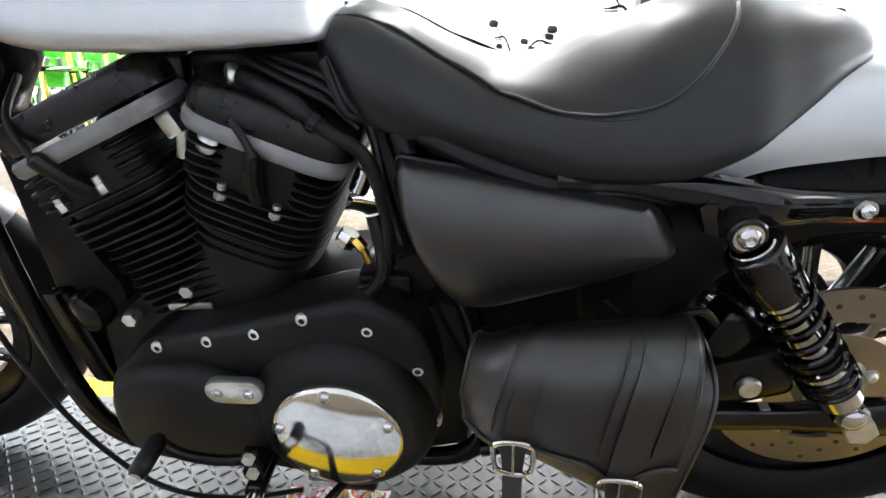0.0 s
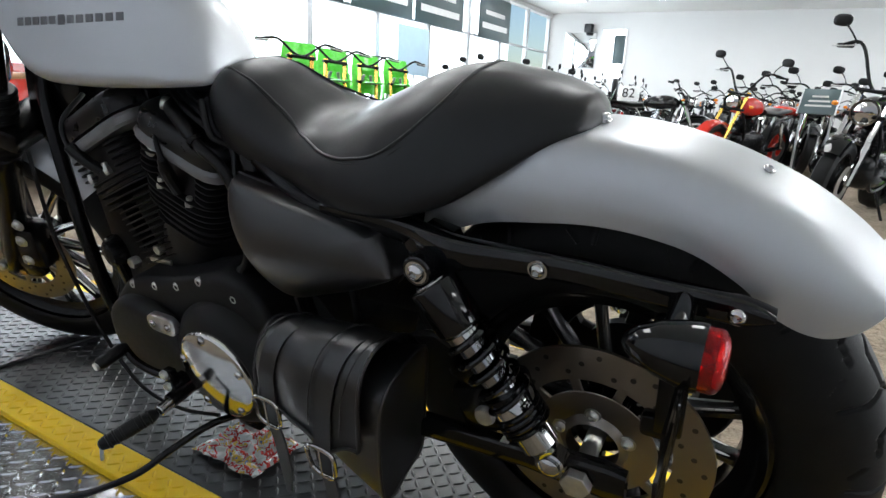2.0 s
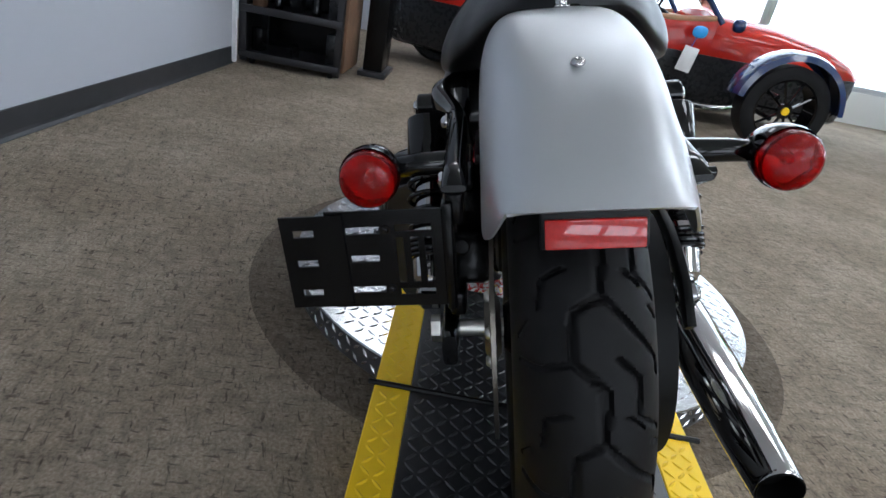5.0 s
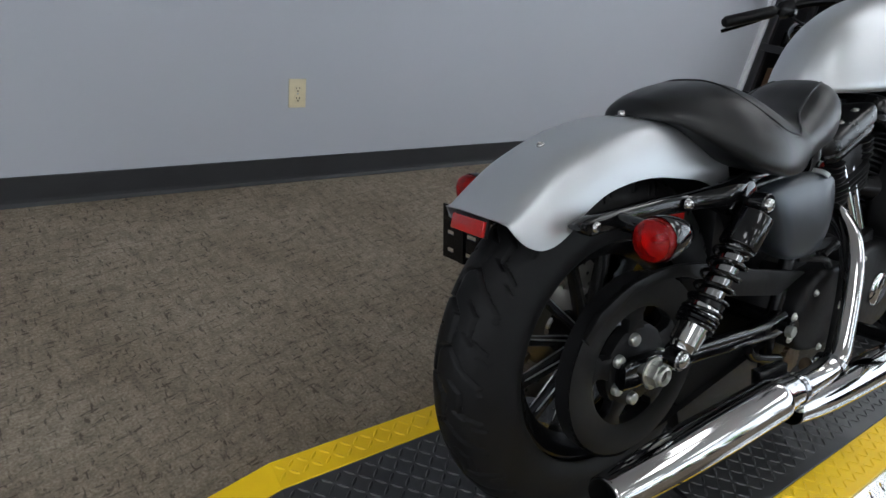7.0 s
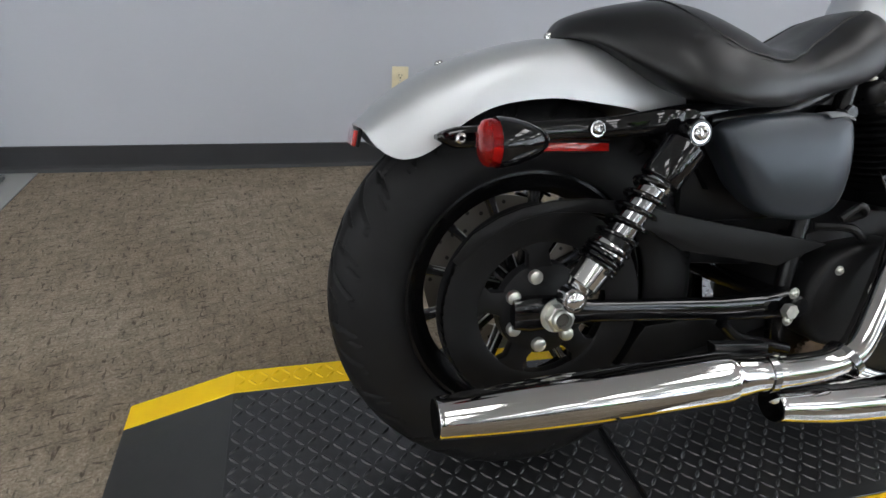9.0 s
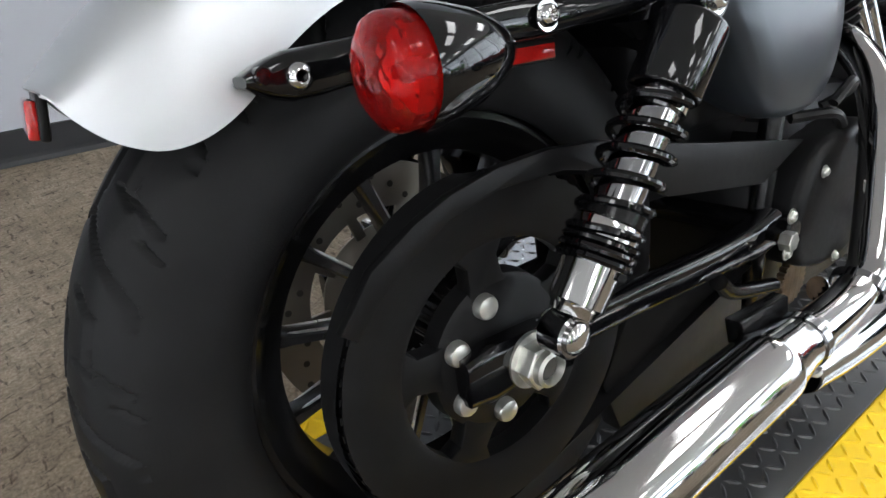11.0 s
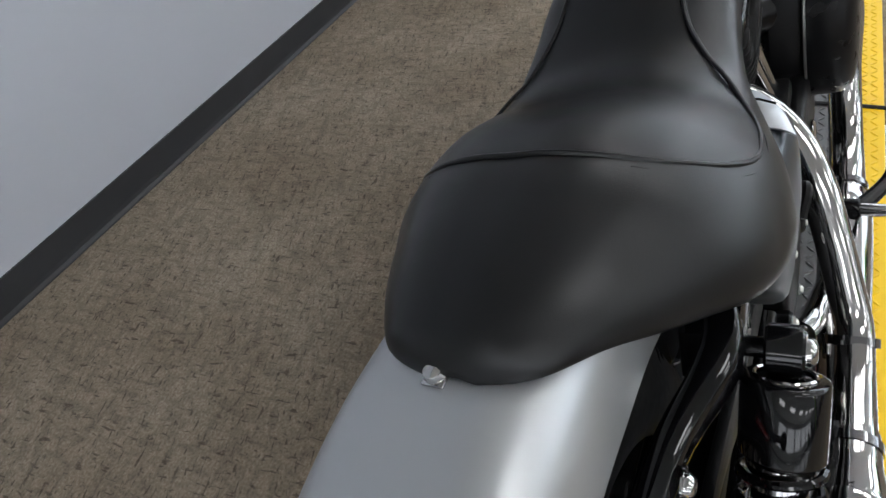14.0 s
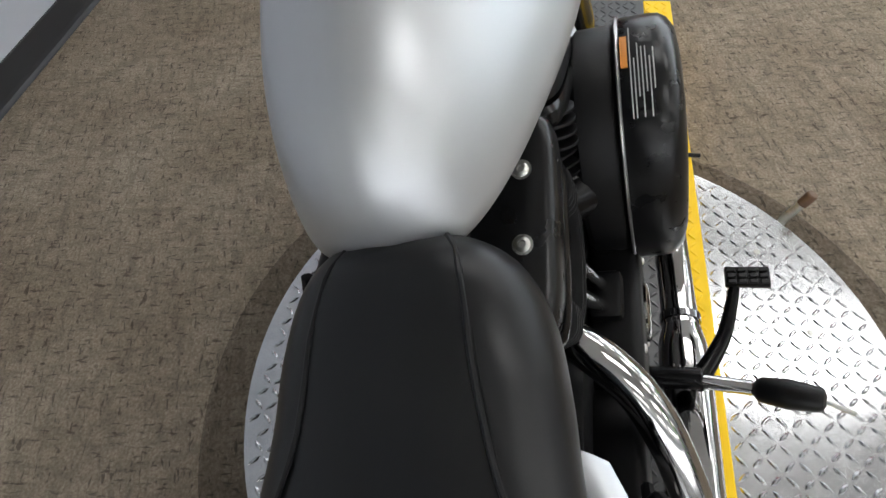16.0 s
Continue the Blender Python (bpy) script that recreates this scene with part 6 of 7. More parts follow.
ff = []
for a in np.linspace(radians(20), radians(152), 36):
    row = []
    for q in np.linspace(-1, 1, 17):
        w = 0.062
        r = 0.352 - 0.045 * abs(q) ** 2.6
        row.append((FA[0] + r * math.cos(a), w * q / (1 + 0.08 * q * q), FA[2] + r * math.sin(a)))
    ff.append(row)
bm = sheet(ff)
bmesh.ops.solidify(bm, geom=bm.faces[:], thickness=0.002)
steered("front_fender", bm, SILVER, "satin silver front fender", 60)
for z, t in ((0.66, 0.05), (0.90, 0.04)):
    steered("triple_clamp", box((1.562 - z * 0.577 + 0.03, 0, z), (0.075, 0.25, t), 0.012, (0, -30, 0)), BLACK_SATIN, "black fork clamp")
steered("steering_stem", rod((1.562 - 0.64 * 0.577, 0, 0.64), (1.562 - 0.92 * 0.577, 0, 0.92), 0.03), BLACK_SATIN)
bars = steered("handlebar", tube(curve([(1.12, -0.40, 1.015), (1.15, -0.34, 1.02), (1.20, -0.2, 1.03), (1.20, -0.09, 1.0), (1.17, -0.05, 0.95), (1.17, 0.05, 0.95), (1.20, 0.09, 1.0), (1.20, 0.2, 1.03), (1.15, 0.34, 1.02), (1.12, 0.40, 1.015)], 60), 0.0125, 12), BLACK_SATIN, "black handlebar with grips and levers")
for sd in (1, -1):
    part("grip", tube([(1.165, 0.29 * sd, 1.022), (1.16, 0.295 * sd, 1.022), (1.115, 0.41 * sd, 1.015), (1.11, 0.415 * sd, 1.014)], [0.014, 0.018, 0.017, 0.012], 16), PLASTIC, bars)
    part("lever", tube(curve([(1.20, 0.27 * sd, 1.025), (1.205, 0.33 * sd, 1.015), (1.19, 0.39 * sd, 1.005), (1.175, 0.44 * sd, 1.0)], 16), [0.008] * 13 + [0.009, 0.010, 0.008], 10, flat=0.6), BLACK_SATIN, bars)
    part("switch_housing", box((1.185, 0.26 * sd, 1.025), (0.045, 0.05, 0.05), 0.012), BLACK_SATIN, bars)
head = steered("headlamp", turned([(0.0, 0.0), (0.005, 0.04), (0.05, 0.075), (0.10, 0.085), (0.12, 0.083), (0.12, 0)], (1.25, 0, 0.80), (0.97, 0, -0.2), 36), BLACK_GLOSS, "black round headlamp shell")
part("instrument", turned([(0, 0.0), (0, 0.045), (0.04, 0.05), (0.05, 0.046), (0.05, 0)], (1.19, 0, 0.99), (-0.5, 0, 0.86), 28), BLACK_GLOSS, bars)
for sd in (1, -1):
    part("front_signal", turned([(-0.04, 0), (-0.03, 0.012), (0.0, 0.026), (0.02, 0.028), (0.03, 0.022), (0.032, 0)], (1.22, 0.24 * sd, 0.96), (1, 0, 0), 24), BLACK_GLOSS, bars)
part("brake_line", tube(curve([(1.19, 0.25, 1.0), (1.24, 0.16, 0.90), (1.22, 0.10, 0.75), (1.27, 0.12, 0.62), (1.38, 0.11, 0.46)], 40), 0.004, 8), PLASTIC, bars)

# tank lettering stands as plain bars on the left flank
def flank(x, z):
    """The tank's half width at a height, from its own surface."""
    w, b, t = [float(np.interp(x, TANK["xs"], g)) for g in TANK["got"]]
    upper = TANK["sec"][:36][::-1]
    return w * float(np.interp((z - b) / (t - b), upper[:, 1], upper[:, 0]))


for k in range(12):
    x, z = 0.900 - 0.0165 * k, 0.852
    y0, y1 = flank(x, z - 0.012), flank(x, z + 0.012)
    yf, yb = flank(x + 0.02, z), flank(x - 0.02, z)
    b = part("tank_lettering", box((0, 0, 0), (0.0125, 0.0012, 0.015 if k == 5 else 0.012), 0.0005), GASKET, bike, "plain grey bar of lettering")
    b.matrix_basis = Matrix.Translation((x, flank(x, z) + 0.0106, z)) @ Matrix.Rotation(math.atan2(yf - yb, 0.04), 4, "Z") @ Matrix.Rotation(-math.atan2(y1 - y0, 0.024), 4, "X")


# ---- leather bag hung on the left of the swing arm ----
def saddle_bag():
    t = thing("saddle_bag", "black leather swing-arm saddle bag with two buckled straps", "saddle bag", bike.matrix_basis.copy())

    def hull(f, k):
        """Body: f from the rear end to the front end, k round the section."""
        top, low = 0.462 - 0.034 * f**1.5, 0.243 + 0.112 * f**0.9
        out = 0.254 - 0.032 * f**1.6
        y, z = BAG[k]
        e = 1 - 0.10 * max(0, f - 0.85) / 0.15
        return (0.205 + 0.030 * (1 - z) * (1 - f) + 0.252 * f - 0.040 * f * z, 0.145 + (out - 0.145) * y * e, low + (top - low) * (0.5 + (z - 0.5) * e))

    BAG = _closed(np.array([(0.02, 0.12), (0.0, 0.5), (0.02, 0.92), (0.20, 1.0), (0.62, 0.99), (0.90, 0.93), (1.0, 0.78), (1.0, 0.45), (0.93, 0.12), (0.78, 0.0), (0.35, 0.06)]), 56)
    rows = [[hull(k / 19, j) for j in range(56)] for k in range(20)]
    part("body", sheet(rows, wrap_v=True, caps=True), LEATHER, t, "", 50)
    over = curve([(0.146, 0.420), (0.150, 0.455), (0.170, 0.483), (0.205, 0.497), (0.236, 0.492), (0.256, 0.472), (0.266, 0.440), (0.270, 0.405), (0.272, 0.369)], 34)

    def at(f, j):
        y, z = over[j]
        k = j / 33
        drop = 0.040 * f**1.5 * (1 - k**1.5) + 0.030 * max(0, f - 0.82) / 0.18 * (1 - k)
        dip = 0.020 * math.exp(-(((f - 0.26) / 0.13) ** 2)) * max(0, k - 0.75) * 4
        end = 0.028 * (max(0, f - 0.80) / 0.20) ** 2
        wav = 0.0022 * math.sin(9 * f + 5 * k) + 0.0015 * math.sin(21 * f - 3 * k)
        return (0.214 + 0.024 * k * (1 - f) + 0.252 * f - 0.042 * (1 - k) * f - 0.012 * max(0, k - 0.8) * 5 * f, y - (0.030 * f**1.6 + end) * min(1, 2 * k) + wav * k, z - drop - dip)

    grid = [[at(k / 28, j) for j in range(34)] for k in range(29)]
    bm = sheet(grid)
    bmesh.ops.solidify(bm, geom=bm.faces[:], thickness=0.004)
    flap = part("flap", bm, LEATHER, t, "", 60)
    part("edge_binding", tube(np.array([r[-1] for r in grid]) + v3(0, 0.002, 0), 0.0028, 8), LEATHER, flap)
    for r in (grid[0], grid[-1]):
        part("edge_binding", tube(np.array(r), 0.0026, 8), LEATHER, flap)
    for f, w, zb in ((0.26, 0.0135, 0.335), (0.755, 0.0135, 0.360)):
        rr = []
        for side in (-1, 1):
            row = []
            for j in range(4, 34):
                p = at(f - 0.16 * (1 - j / 33), j)
                row.append((p[0] + side * w, p[1] + 0.0045, p[2] + 0.002))
            p = at(f, 33)
            for dy, dz in ((0.006, -0.03), (0.003, -0.07), (0.004, -0.12), (0.010, -0.165)):
                row.append((p[0] + side * w * (0.8 if dz > -0.15 else 0.25), p[1] + dy, p[2] + dz))
            rr.append(row)
        bm = sheet(rr)
        bmesh.ops.solidify(bm, geom=bm.faces[:], thickness=0.003)
        part("strap", bm, LEATHER, t, "", 60)
        x, y, z = at(f, 33)[0], at(f, 33)[1] + 0.009, zb
        ring = _closed(np.array([(x - 0.019, z + 0.019), (x, z + 0.024), (x + 0.019, z + 0.021), (x + 0.021, z + 0.004), (x + 0.017, z - 0.016), (x, z - 0.024), (x - 0.017, z - 0.020), (x - 0.021, z)]), 40)
        b = part("buckle", tube(np.array([(q[0], y, q[1]) for q in ring]), 0.0030, 8, closed=True), CHROME, t, "chrome buckle")
        part("prong", rod((x, y + 0.001, z + 0.022), (x, y + 0.004, z - 0.02), 0.0016), CHROME, b)
        for side in (-1, 1):
            part("strap_edge", tube(np.array([(p[0] + side * (w + 0.012), p[1] + 0.0010, p[2] + 0.0015) for p in (at(f - 0.16 * (1 - j / 33), j) for j in range(4, 31))]), 0.0013, 6), LEATHER, flap, "raised welt beside the strap")
    part("hanging_strap", tube(curve([(0.325, 0.135, 0.455), (0.33, 0.130, 0.49), (0.34, 0.12, 0.54)], 10), 0.008, 8, flat=0.3), PLASTIC, t)
    for r in (rows[0], rows[-1]):
        part("piping", tube(np.array(r), 0.0026, 8, closed=True), LEATHER, t)


saddle_bag()

# things on the deck
for x in (SEAM_B, SEAM_F):
    part("seam_rod", rod((x, DECK_R - 0.02, DECK + 0.002), (x, DECK_L + 0.012, DECK + 0.002), 0.0055, n=8), PLASTIC, bpy.data.objects["deck_section"], "black hinge rod across the deck")


def plastic_bag():
    rng = random.Random(4)
    t = thing("plastic_bag", "crumpled clear plastic bag with red and yellow print", "plastic bag")
    rows = []
    for i in range(18):
        row = []
        for j in range(12):
            x, y = 0.60 + 0.17 * i / 17, 0.06 + 0.13 * j / 11
            row.append((x + rng.uniform(-0.004, 0.004), y + rng.uniform(-0.004, 0.004), DECK + 0.005 + rng.uniform(0, 0.016) * (1 if 0 < i < 17 and 0 < j < 11 else 0.1)))
        rows.append(row)
    bm = sheet(rows)
    bmesh.ops.solidify(bm, geom=bm.faces[:], thickness=0.0006)
    part("sheet", bm, BAG_FILM, t, "", 0)


def bag_film():
    m, t, b = base("printed_plastic_film")
    n = noise_tex(t, 38.0, 3.0)
    r = ramp(t, n.outputs[0], [(0.40, (0.62, 0.62, 0.60)), (0.47, (0.50, 0.05, 0.04)), (0.54, (0.62, 0.62, 0.62)), (0.60, (0.65, 0.45, 0.08)), (0.66, (0.15, 0.20, 0.35))])
    r.color_ramp.interpolation = "CONSTANT"
    t.links.new(r.outputs[0], b.inputs["Base Color"])
    b.inputs["Roughness"].default_value = 0.15
    return m


BAG_FILM = bag_film()
plastic_bag()

# ---- the showroom beyond: parked motorcycles, roadster, cabinet, posters ----
POSTER = surf("dark_teal_poster", (0.045, 0.075, 0.08), 0.4, 0.0, 0.1, 3)
PALE_BLUE = surf("pale_blue_board", (0.45, 0.62, 0.75), 0.5, 0.0, 0.05, 4)
SKY_BLUE = surf("bright_blue_ribbon", (0.05, 0.36, 0.80), 0.3, 0.0, 0.15, 30)
ROYAL = surf("royal_blue_plastic", (0.02, 0.07, 0.32), 0.3, 0.0, 0.08, 6)
MAROON = surf("maroon_paint", (0.10, 0.012, 0.012), 0.15, 0.0, 0.1, 6, coat=0.6)
IRON = surf("dark_cabinet_steel", (0.022, 0.022, 0.025), 0.4, 0.1, 0.2, 8)
LIME = surf("lime_green_paint", (0.24, 0.62, 0.04), 0.4, 0.0, 0.05, 5)
MIRROR = surf("mirror_glass", (0.80, 0.82, 0.82), 0.02, 1.0, 0.01, 2, rvary=0.005)
CLEAR = clear_glass()


def blob(c, r, e=1.0, nu=14, nv=18, f=None):
    """A rounded body: e below 1 squares it off; f may reshape each point."""
    rows = []
    for i in range(nu + 1):
        a = -math.pi / 2 + math.pi * i / nu
        row = []
        for j in range(nv):
            b = 2 * math.pi * j / nv
            sp = lambda q: math.copysign(abs(q) ** e, q)
            p = [sp(math.cos(a)) * sp(math.cos(b)), sp(math.cos(a)) * sp(math.sin(b)), sp(math.sin(a))]
            if f:
                p = f(*p)
            row.append([c[k] + r[k] * p[k] for k in range(3)])
        rows.append(row)
    return sheet(rows, wrap_v=True)


def road_wheel(name, x, R, half, rim_mat, spokes, parent, wire=False):
    prof = [(-half * 0.8, R * 0.72), (-half, R * 0.84), (-half * 0.75, R * 0.96), (0, R), (half * 0.75, R * 0.96), (half, R * 0.84), (half * 0.8, R * 0.72), (0, R * 0.70)]
    w = part(name, turned(prof, (x, 0, R), (0, 1, 0), 36, wrap=True), RUBBER, parent, "black rubber tyre")
    hub = turned([(-0.05, 0), (-0.05, 0.05), (0.05, 0.05), (0.05, 0)], (x, 0, R), (0, 1, 0), 14)
    ring = turned([(-half * 0.7, R * 0.72), (-half * 0.7, R * 0.66), (half * 0.7, R * 0.66), (half * 0.7, R * 0.72)], (x, 0, R), (0, 1, 0), 32, wrap=True)
    bars = []
    for k in range(spokes):
        a = 2 * math.pi * k / spokes
        d = v3(math.cos(a), 0, math.sin(a))
        bars.append(tube([v3(x, 0, R) + d * 0.04, v3(x, 0, R) + d * R * 0.68], 0.003 if wire else 0.012, 6))
    part("rim", join(hub, ring, *bars), rim_mat, w)
    part("brake_disc", turned([(-0.002, 0.07), (-0.002, 0.14), (0.002, 0.14), (0.002, 0.07)], (x, half + 0.02, R), (0, 1, 0), 28, wrap=True), ROTOR, parent, "ground steel brake disc")


def arc_guard(x, R, half, a0, a1, mat, name, parent):
    rows = []
    for a in np.linspace(radians(a0), radians(a1), 16):
        c = v3(x, 0, R)
        rows.append([c + v3(math.cos(a) * rr, y, math.sin(a) * rr) for y, rr in ((-half, R + 0.005), (-half * 0.9, R + 0.03), (0, R + 0.045), (half * 0.9, R + 0.03), (half, R + 0.005), (half * 0.85, R + 0.02), (0, R + 0.037), (-half * 0.85, R + 0.02))])
    part(name, sheet(rows, wrap_v=True, caps=True), mat, parent)


def parked(name, label, style, paint, fork_mat=CHROME, rim_mat=BLACK_SATIN, engine_mat=DARK_CHROME, lamp_mat=None, bag=None, mirrors=True, rise=0.0, lamp_drop=0.0):
    t = thing(name, label, "motorcycle", group="parked motorcycles")
    dirt, cruiser, sport = style == "dirt", style == "cruiser", style == "sport"
    R = 0.34 if dirt else 0.315
    road_wheel("front_wheel", 0.72, R, 0.045 if dirt else 0.06, rim_mat, 24 if dirt or cruiser else 10, t, dirt or cruiser)
    road_wheel("rear_wheel", -0.70, R, 0.055 if dirt else 0.085, rim_mat, 24 if dirt else 10, t, dirt)
    rake = 0.62 if cruiser else 0.45
    top = v3(0.72 - rake * 0.68, 0, R + 0.68 + (0.06 if dirt else 0.0))
    for s in (-1, 1):
        lo, hi = v3(0.72, s * 0.10, R), top + v3(0, s * 0.10, 0)
        part("fork_leg", tube([lo, lo + (hi - lo) * 0.45, lo + (hi - lo) * 0.46, hi], [0.03, 0.03, 0.021, 0.021], 10), fork_mat, t)
    for h in (0.72, 0.97):
        c = v3(0.72, 0, R) + (top - v3(0.72, 0, R)) * h
        part("fork_clamp", box(c, (0.09, 0.27, 0.03), 0.01), BLACK_SATIN, t)
    zb = top[2] + (0.14 if cruiser else 0.02 if sport else 0.10)
    zb += rise
    xb = top[0] - (0.16 if cruiser else 0.04)
    w = 0.40
    part("handlebar", tube(curve([(xb - 0.10, -w, zb), (xb, -0.22, zb + 0.02), (top[0], -0.05, top[2]), (top[0], 0.05, top[2]), (xb, 0.22, zb + 0.02), (xb - 0.10, w, zb)], 30), 0.012, 8), BLACK_SATIN if not cruiser else CHROME, t)
    for s in (-1, 1):
        part("grip", rod((xb - 0.055, s * (w - 0.11), zb + 0.005), (xb - 0.105, s * (w + 0.01), zb), 0.018, n=12), PLASTIC, t, "black rubber grip")
        part("lever", tube(curve([(xb - 0.02, s * 0.26, zb + 0.01), (xb + 0.02, s * 0.32, zb - 0.005), (xb - 0.02, s * 0.42, zb - 0.01)], 10), 0.006, 6), ALLOY, t)
        if mirrors and not dirt:
            m = part("mirror", blob((xb + 0.0, s * 0.40, zb + 0.17), (0.022, 0.065, 0.045), 0.75, 8, 14), PLASTIC, t, "black mirror")
            part("stalk", tube(curve([(xb - 0.03, s * 0.26, zb + 0.02), (xb + 0.01, s * 0.31, zb + 0.09), (xb + 0.01, s * 0.37, zb + 0.15)], 10), 0.006, 6), BLACK_SATIN, m)
        if not dirt:
            part("turn_signal", blob((top[0] + 0.08, s * 0.22, top[2] - 0.14), (0.028, 0.024, 0.018), 0.9, 8, 10), AMBER, t, "amber turn signal")
    # lamp or number board
    c = top + v3(0.12, 0, -0.12 - lamp_drop)
    if dirt:
        part("number_board", sheet([[(c[0] - 0.10 + 0.05 * (1 - (q / 2.0) ** 2) - 0.02 + k * 0.012 - 0.20 * u, q * 0.090 * (1 - 0.35 * abs(u - 0.55)), c[2] - 0.22 + 0.46 * u) for u in np.linspace(0, 1, 6)] for q in np.linspace(-2, 2, 7) for k in (0,)]), paint, t, "lime green front number board")
    elif sport:
        part("fairing", blob((top[0] + 0.12, 0, top[2] - 0.16), (0.34, 0.24, 0.22), 0.85, 14, 20, lambda a, b, d: (a, b * (1 - 0.45 * max(a, 0)), d * (1 - 0.35 * max(a, 0)) - 0.25 * max(a, 0))), paint, t)
        part("windscreen", blob((top[0] + 0.06, 0, top[2] + 0.02), (0.20, 0.15, 0.14), 0.9, 10, 14, lambda a, b, d: (a, b, max(d, -0.2) - 0.3 * a)), PLASTIC, t, "dark tinted windscreen")
    else:
        r = 0.095
        lamp = part("headlight", turned([(-0.12, 0.02), (-0.10, 0.06), (-0.05, 0.09), (0.0, r), (0.015, r), (0.015, r - 0.01), (0.0, r - 0.012)], c, (1, 0, -0.05), 24), lamp_mat or BLACK_GLOSS, t)
        part("lens", turned([(0.0, r - 0.012), (0.012, r * 0.6), (0.016, 0)], c, (1, 0, -0.05), 20), CHROME, lamp, "clear headlight lens")
    # tank, seat, tail
    tz = 0.86 if dirt else 0.80
    def tank_shape(a, b, d):
        return a, b * (1 - 0.38 * max(-a, 0)), (d if d > 0 else d * 0.5) * (1 - 0.30 * max(-a, 0))
    part("fuel_tank", blob((0.14, 0, tz), (0.29, 0.12 if dirt else 0.155, 0.15), 0.8, 14, 22, tank_shape), paint, t)
    sx = [(-0.12, tz - 0.02, 0.10), (-0.30, tz - (0.10 if cruiser else 0.03), 0.14), (-0.50, tz - (0.06 if cruiser else 0.0), 0.13), (-0.80, tz + (0.02 if not cruiser else -0.02), 0.09)]
    rows = []
    for x, z, h in sx:
        rows.append([(x, h * math.cos(a) * 1.0, z + 0.045 * math.sin(a)) for a in np.linspace(0, 2 * math.pi, 16, endpoint=False)])
    part("seat", sheet(rows, wrap_v=True, caps=True), VINYL, t, "black vinyl seat")
    if cruiser:
        arc_guard(0.72, R, 0.075, 20, 160, paint, "front_fender", t)
        arc_guard(-0.70, R, 0.10, 15, 175, paint, "rear_fender", t)
    elif dirt:
        part("front_fender", slab([(0.40, -0.07), (0.40, 0.07), (0.95, 0.095), (1.16, 0.04), (1.16, -0.04), (0.95, -0.095)], 0.86, 0.875, "z", 0.004), paint, t)
        part("rear_fender", slab([(-0.55, -0.09), (-0.55, 0.09), (-1.05, 0.07), (-1.18, 0.03), (-1.18, -0.03), (-1.05, -0.07)], tz - 0.03, tz - 0.01, "z", 0.004), paint, t)
        for s in (-1, 1):
            part("shroud", slab([(0.36, tz + 0.11), (0.48, tz - 0.04), (0.40, tz - 0.34), (0.10, tz - 0.10), (-0.04, tz + 0.0)], s * 0.17 - 0.01, s * 0.17 + 0.01, "y", 0.004), paint, t)
            part("side_panel", slab([(-0.25, tz - 0.06), (-0.80, tz + 0.0), (-0.72, tz - 0.17), (-0.40, tz - 0.24)], s * 0.12 - 0.008, s * 0.12 + 0.008, "y", 0.004), WHITE_PAINT, t)
    else:
        arc_guard(0.72, R, 0.07, 40, 140, paint if not sport else BLACK_SATIN, "front_fender", t)
        part("tail", blob((-0.72, 0, tz + 0.01), (0.28, 0.10, 0.06), 0.8, 10, 14), paint, t)
    if not dirt:
        part("tail_lamp", blob((-0.98 if not cruiser else -1.02, 0, tz - 0.02 if not cruiser else 0.62), (0.03, 0.06, 0.03), 0.8, 8, 12), RED_REFLECTOR, t, "red tail lamp")
    # engine, frame, pipes
    part("crankcase", blob((0.05, 0, 0.40), (0.30, 0.17, 0.16), 0.6, 12, 18), engine_mat, t)
    for d in ((0.35, -0.35) if cruiser else (0.25,)):
        ribs = [(0.0, 0.0), (0.0, 0.072)]
        for k in range(9):
            ribs += [(0.02 + k * 0.026, 0.072), (0.02 + k * 0.026, 0.10), (0.032 + k * 0.026, 0.10), (0.032 + k * 0.026, 0.072)]
        part("cylinder", turned(ribs + [(0.28, 0.078), (0.28, 0.0)], (0.08, 0, 0.44), (d, 0, 1), 16), engine_mat if not cruiser else BLACK_SATIN, t)
    for s in (-1, 1):
        part("frame_tube", tube(curve([(top[0] + 0.02, s * 0.04, top[2] - 0.12), (0.30, s * 0.11, 0.62), (0.22, s * 0.13, 0.28), (-0.20, s * 0.13, 0.27), (-0.32, s * 0.12, 0.45), (-0.35, s * 0.12, tz - 0.12), (-0.80, s * 0.10, tz - 0.05)], 36), 0.017, 8), BLACK_SATIN if not dirt else ALU, t)
        part("swing_arm", box((-0.46, s * 0.12, 0.34), (0.54, 0.03, 0.055), 0.01, (0, 4, 0)), BLACK_SATIN, t)
        part("rear_shock", tube([(-0.62, s * 0.15, 0.36), (-0.48, s * 0.14, tz - 0.12)], 0.026, 10), CHROME, t)
        part("foot_peg", rod((-0.10, s * 0.14, 0.33), (-0.10, s * 0.27, 0.33), 0.014, n=10), PLASTIC, t)
    part("exhaust", tube(curve([(0.16, -0.09, 0.60), (0.32, -0.13, 0.45), (0.22, -0.16, 0.26), (-0.30, -0.18, 0.27), (-0.55, -0.19, 0.33), (-1.0, -0.20, 0.42)], 40), np.r_[np.full(24, 0.022), np.linspace(0.024, 0.05, 6), np.full(10, 0.052)], 12), CHROME if not dirt else ALLOY, t, "chrome exhaust")
    part("side_stand", tube([(0.0, 0.12, 0.27), (0.03, 0.27, 0.012)], 0.011, 8), BLACK_SATIN, t)
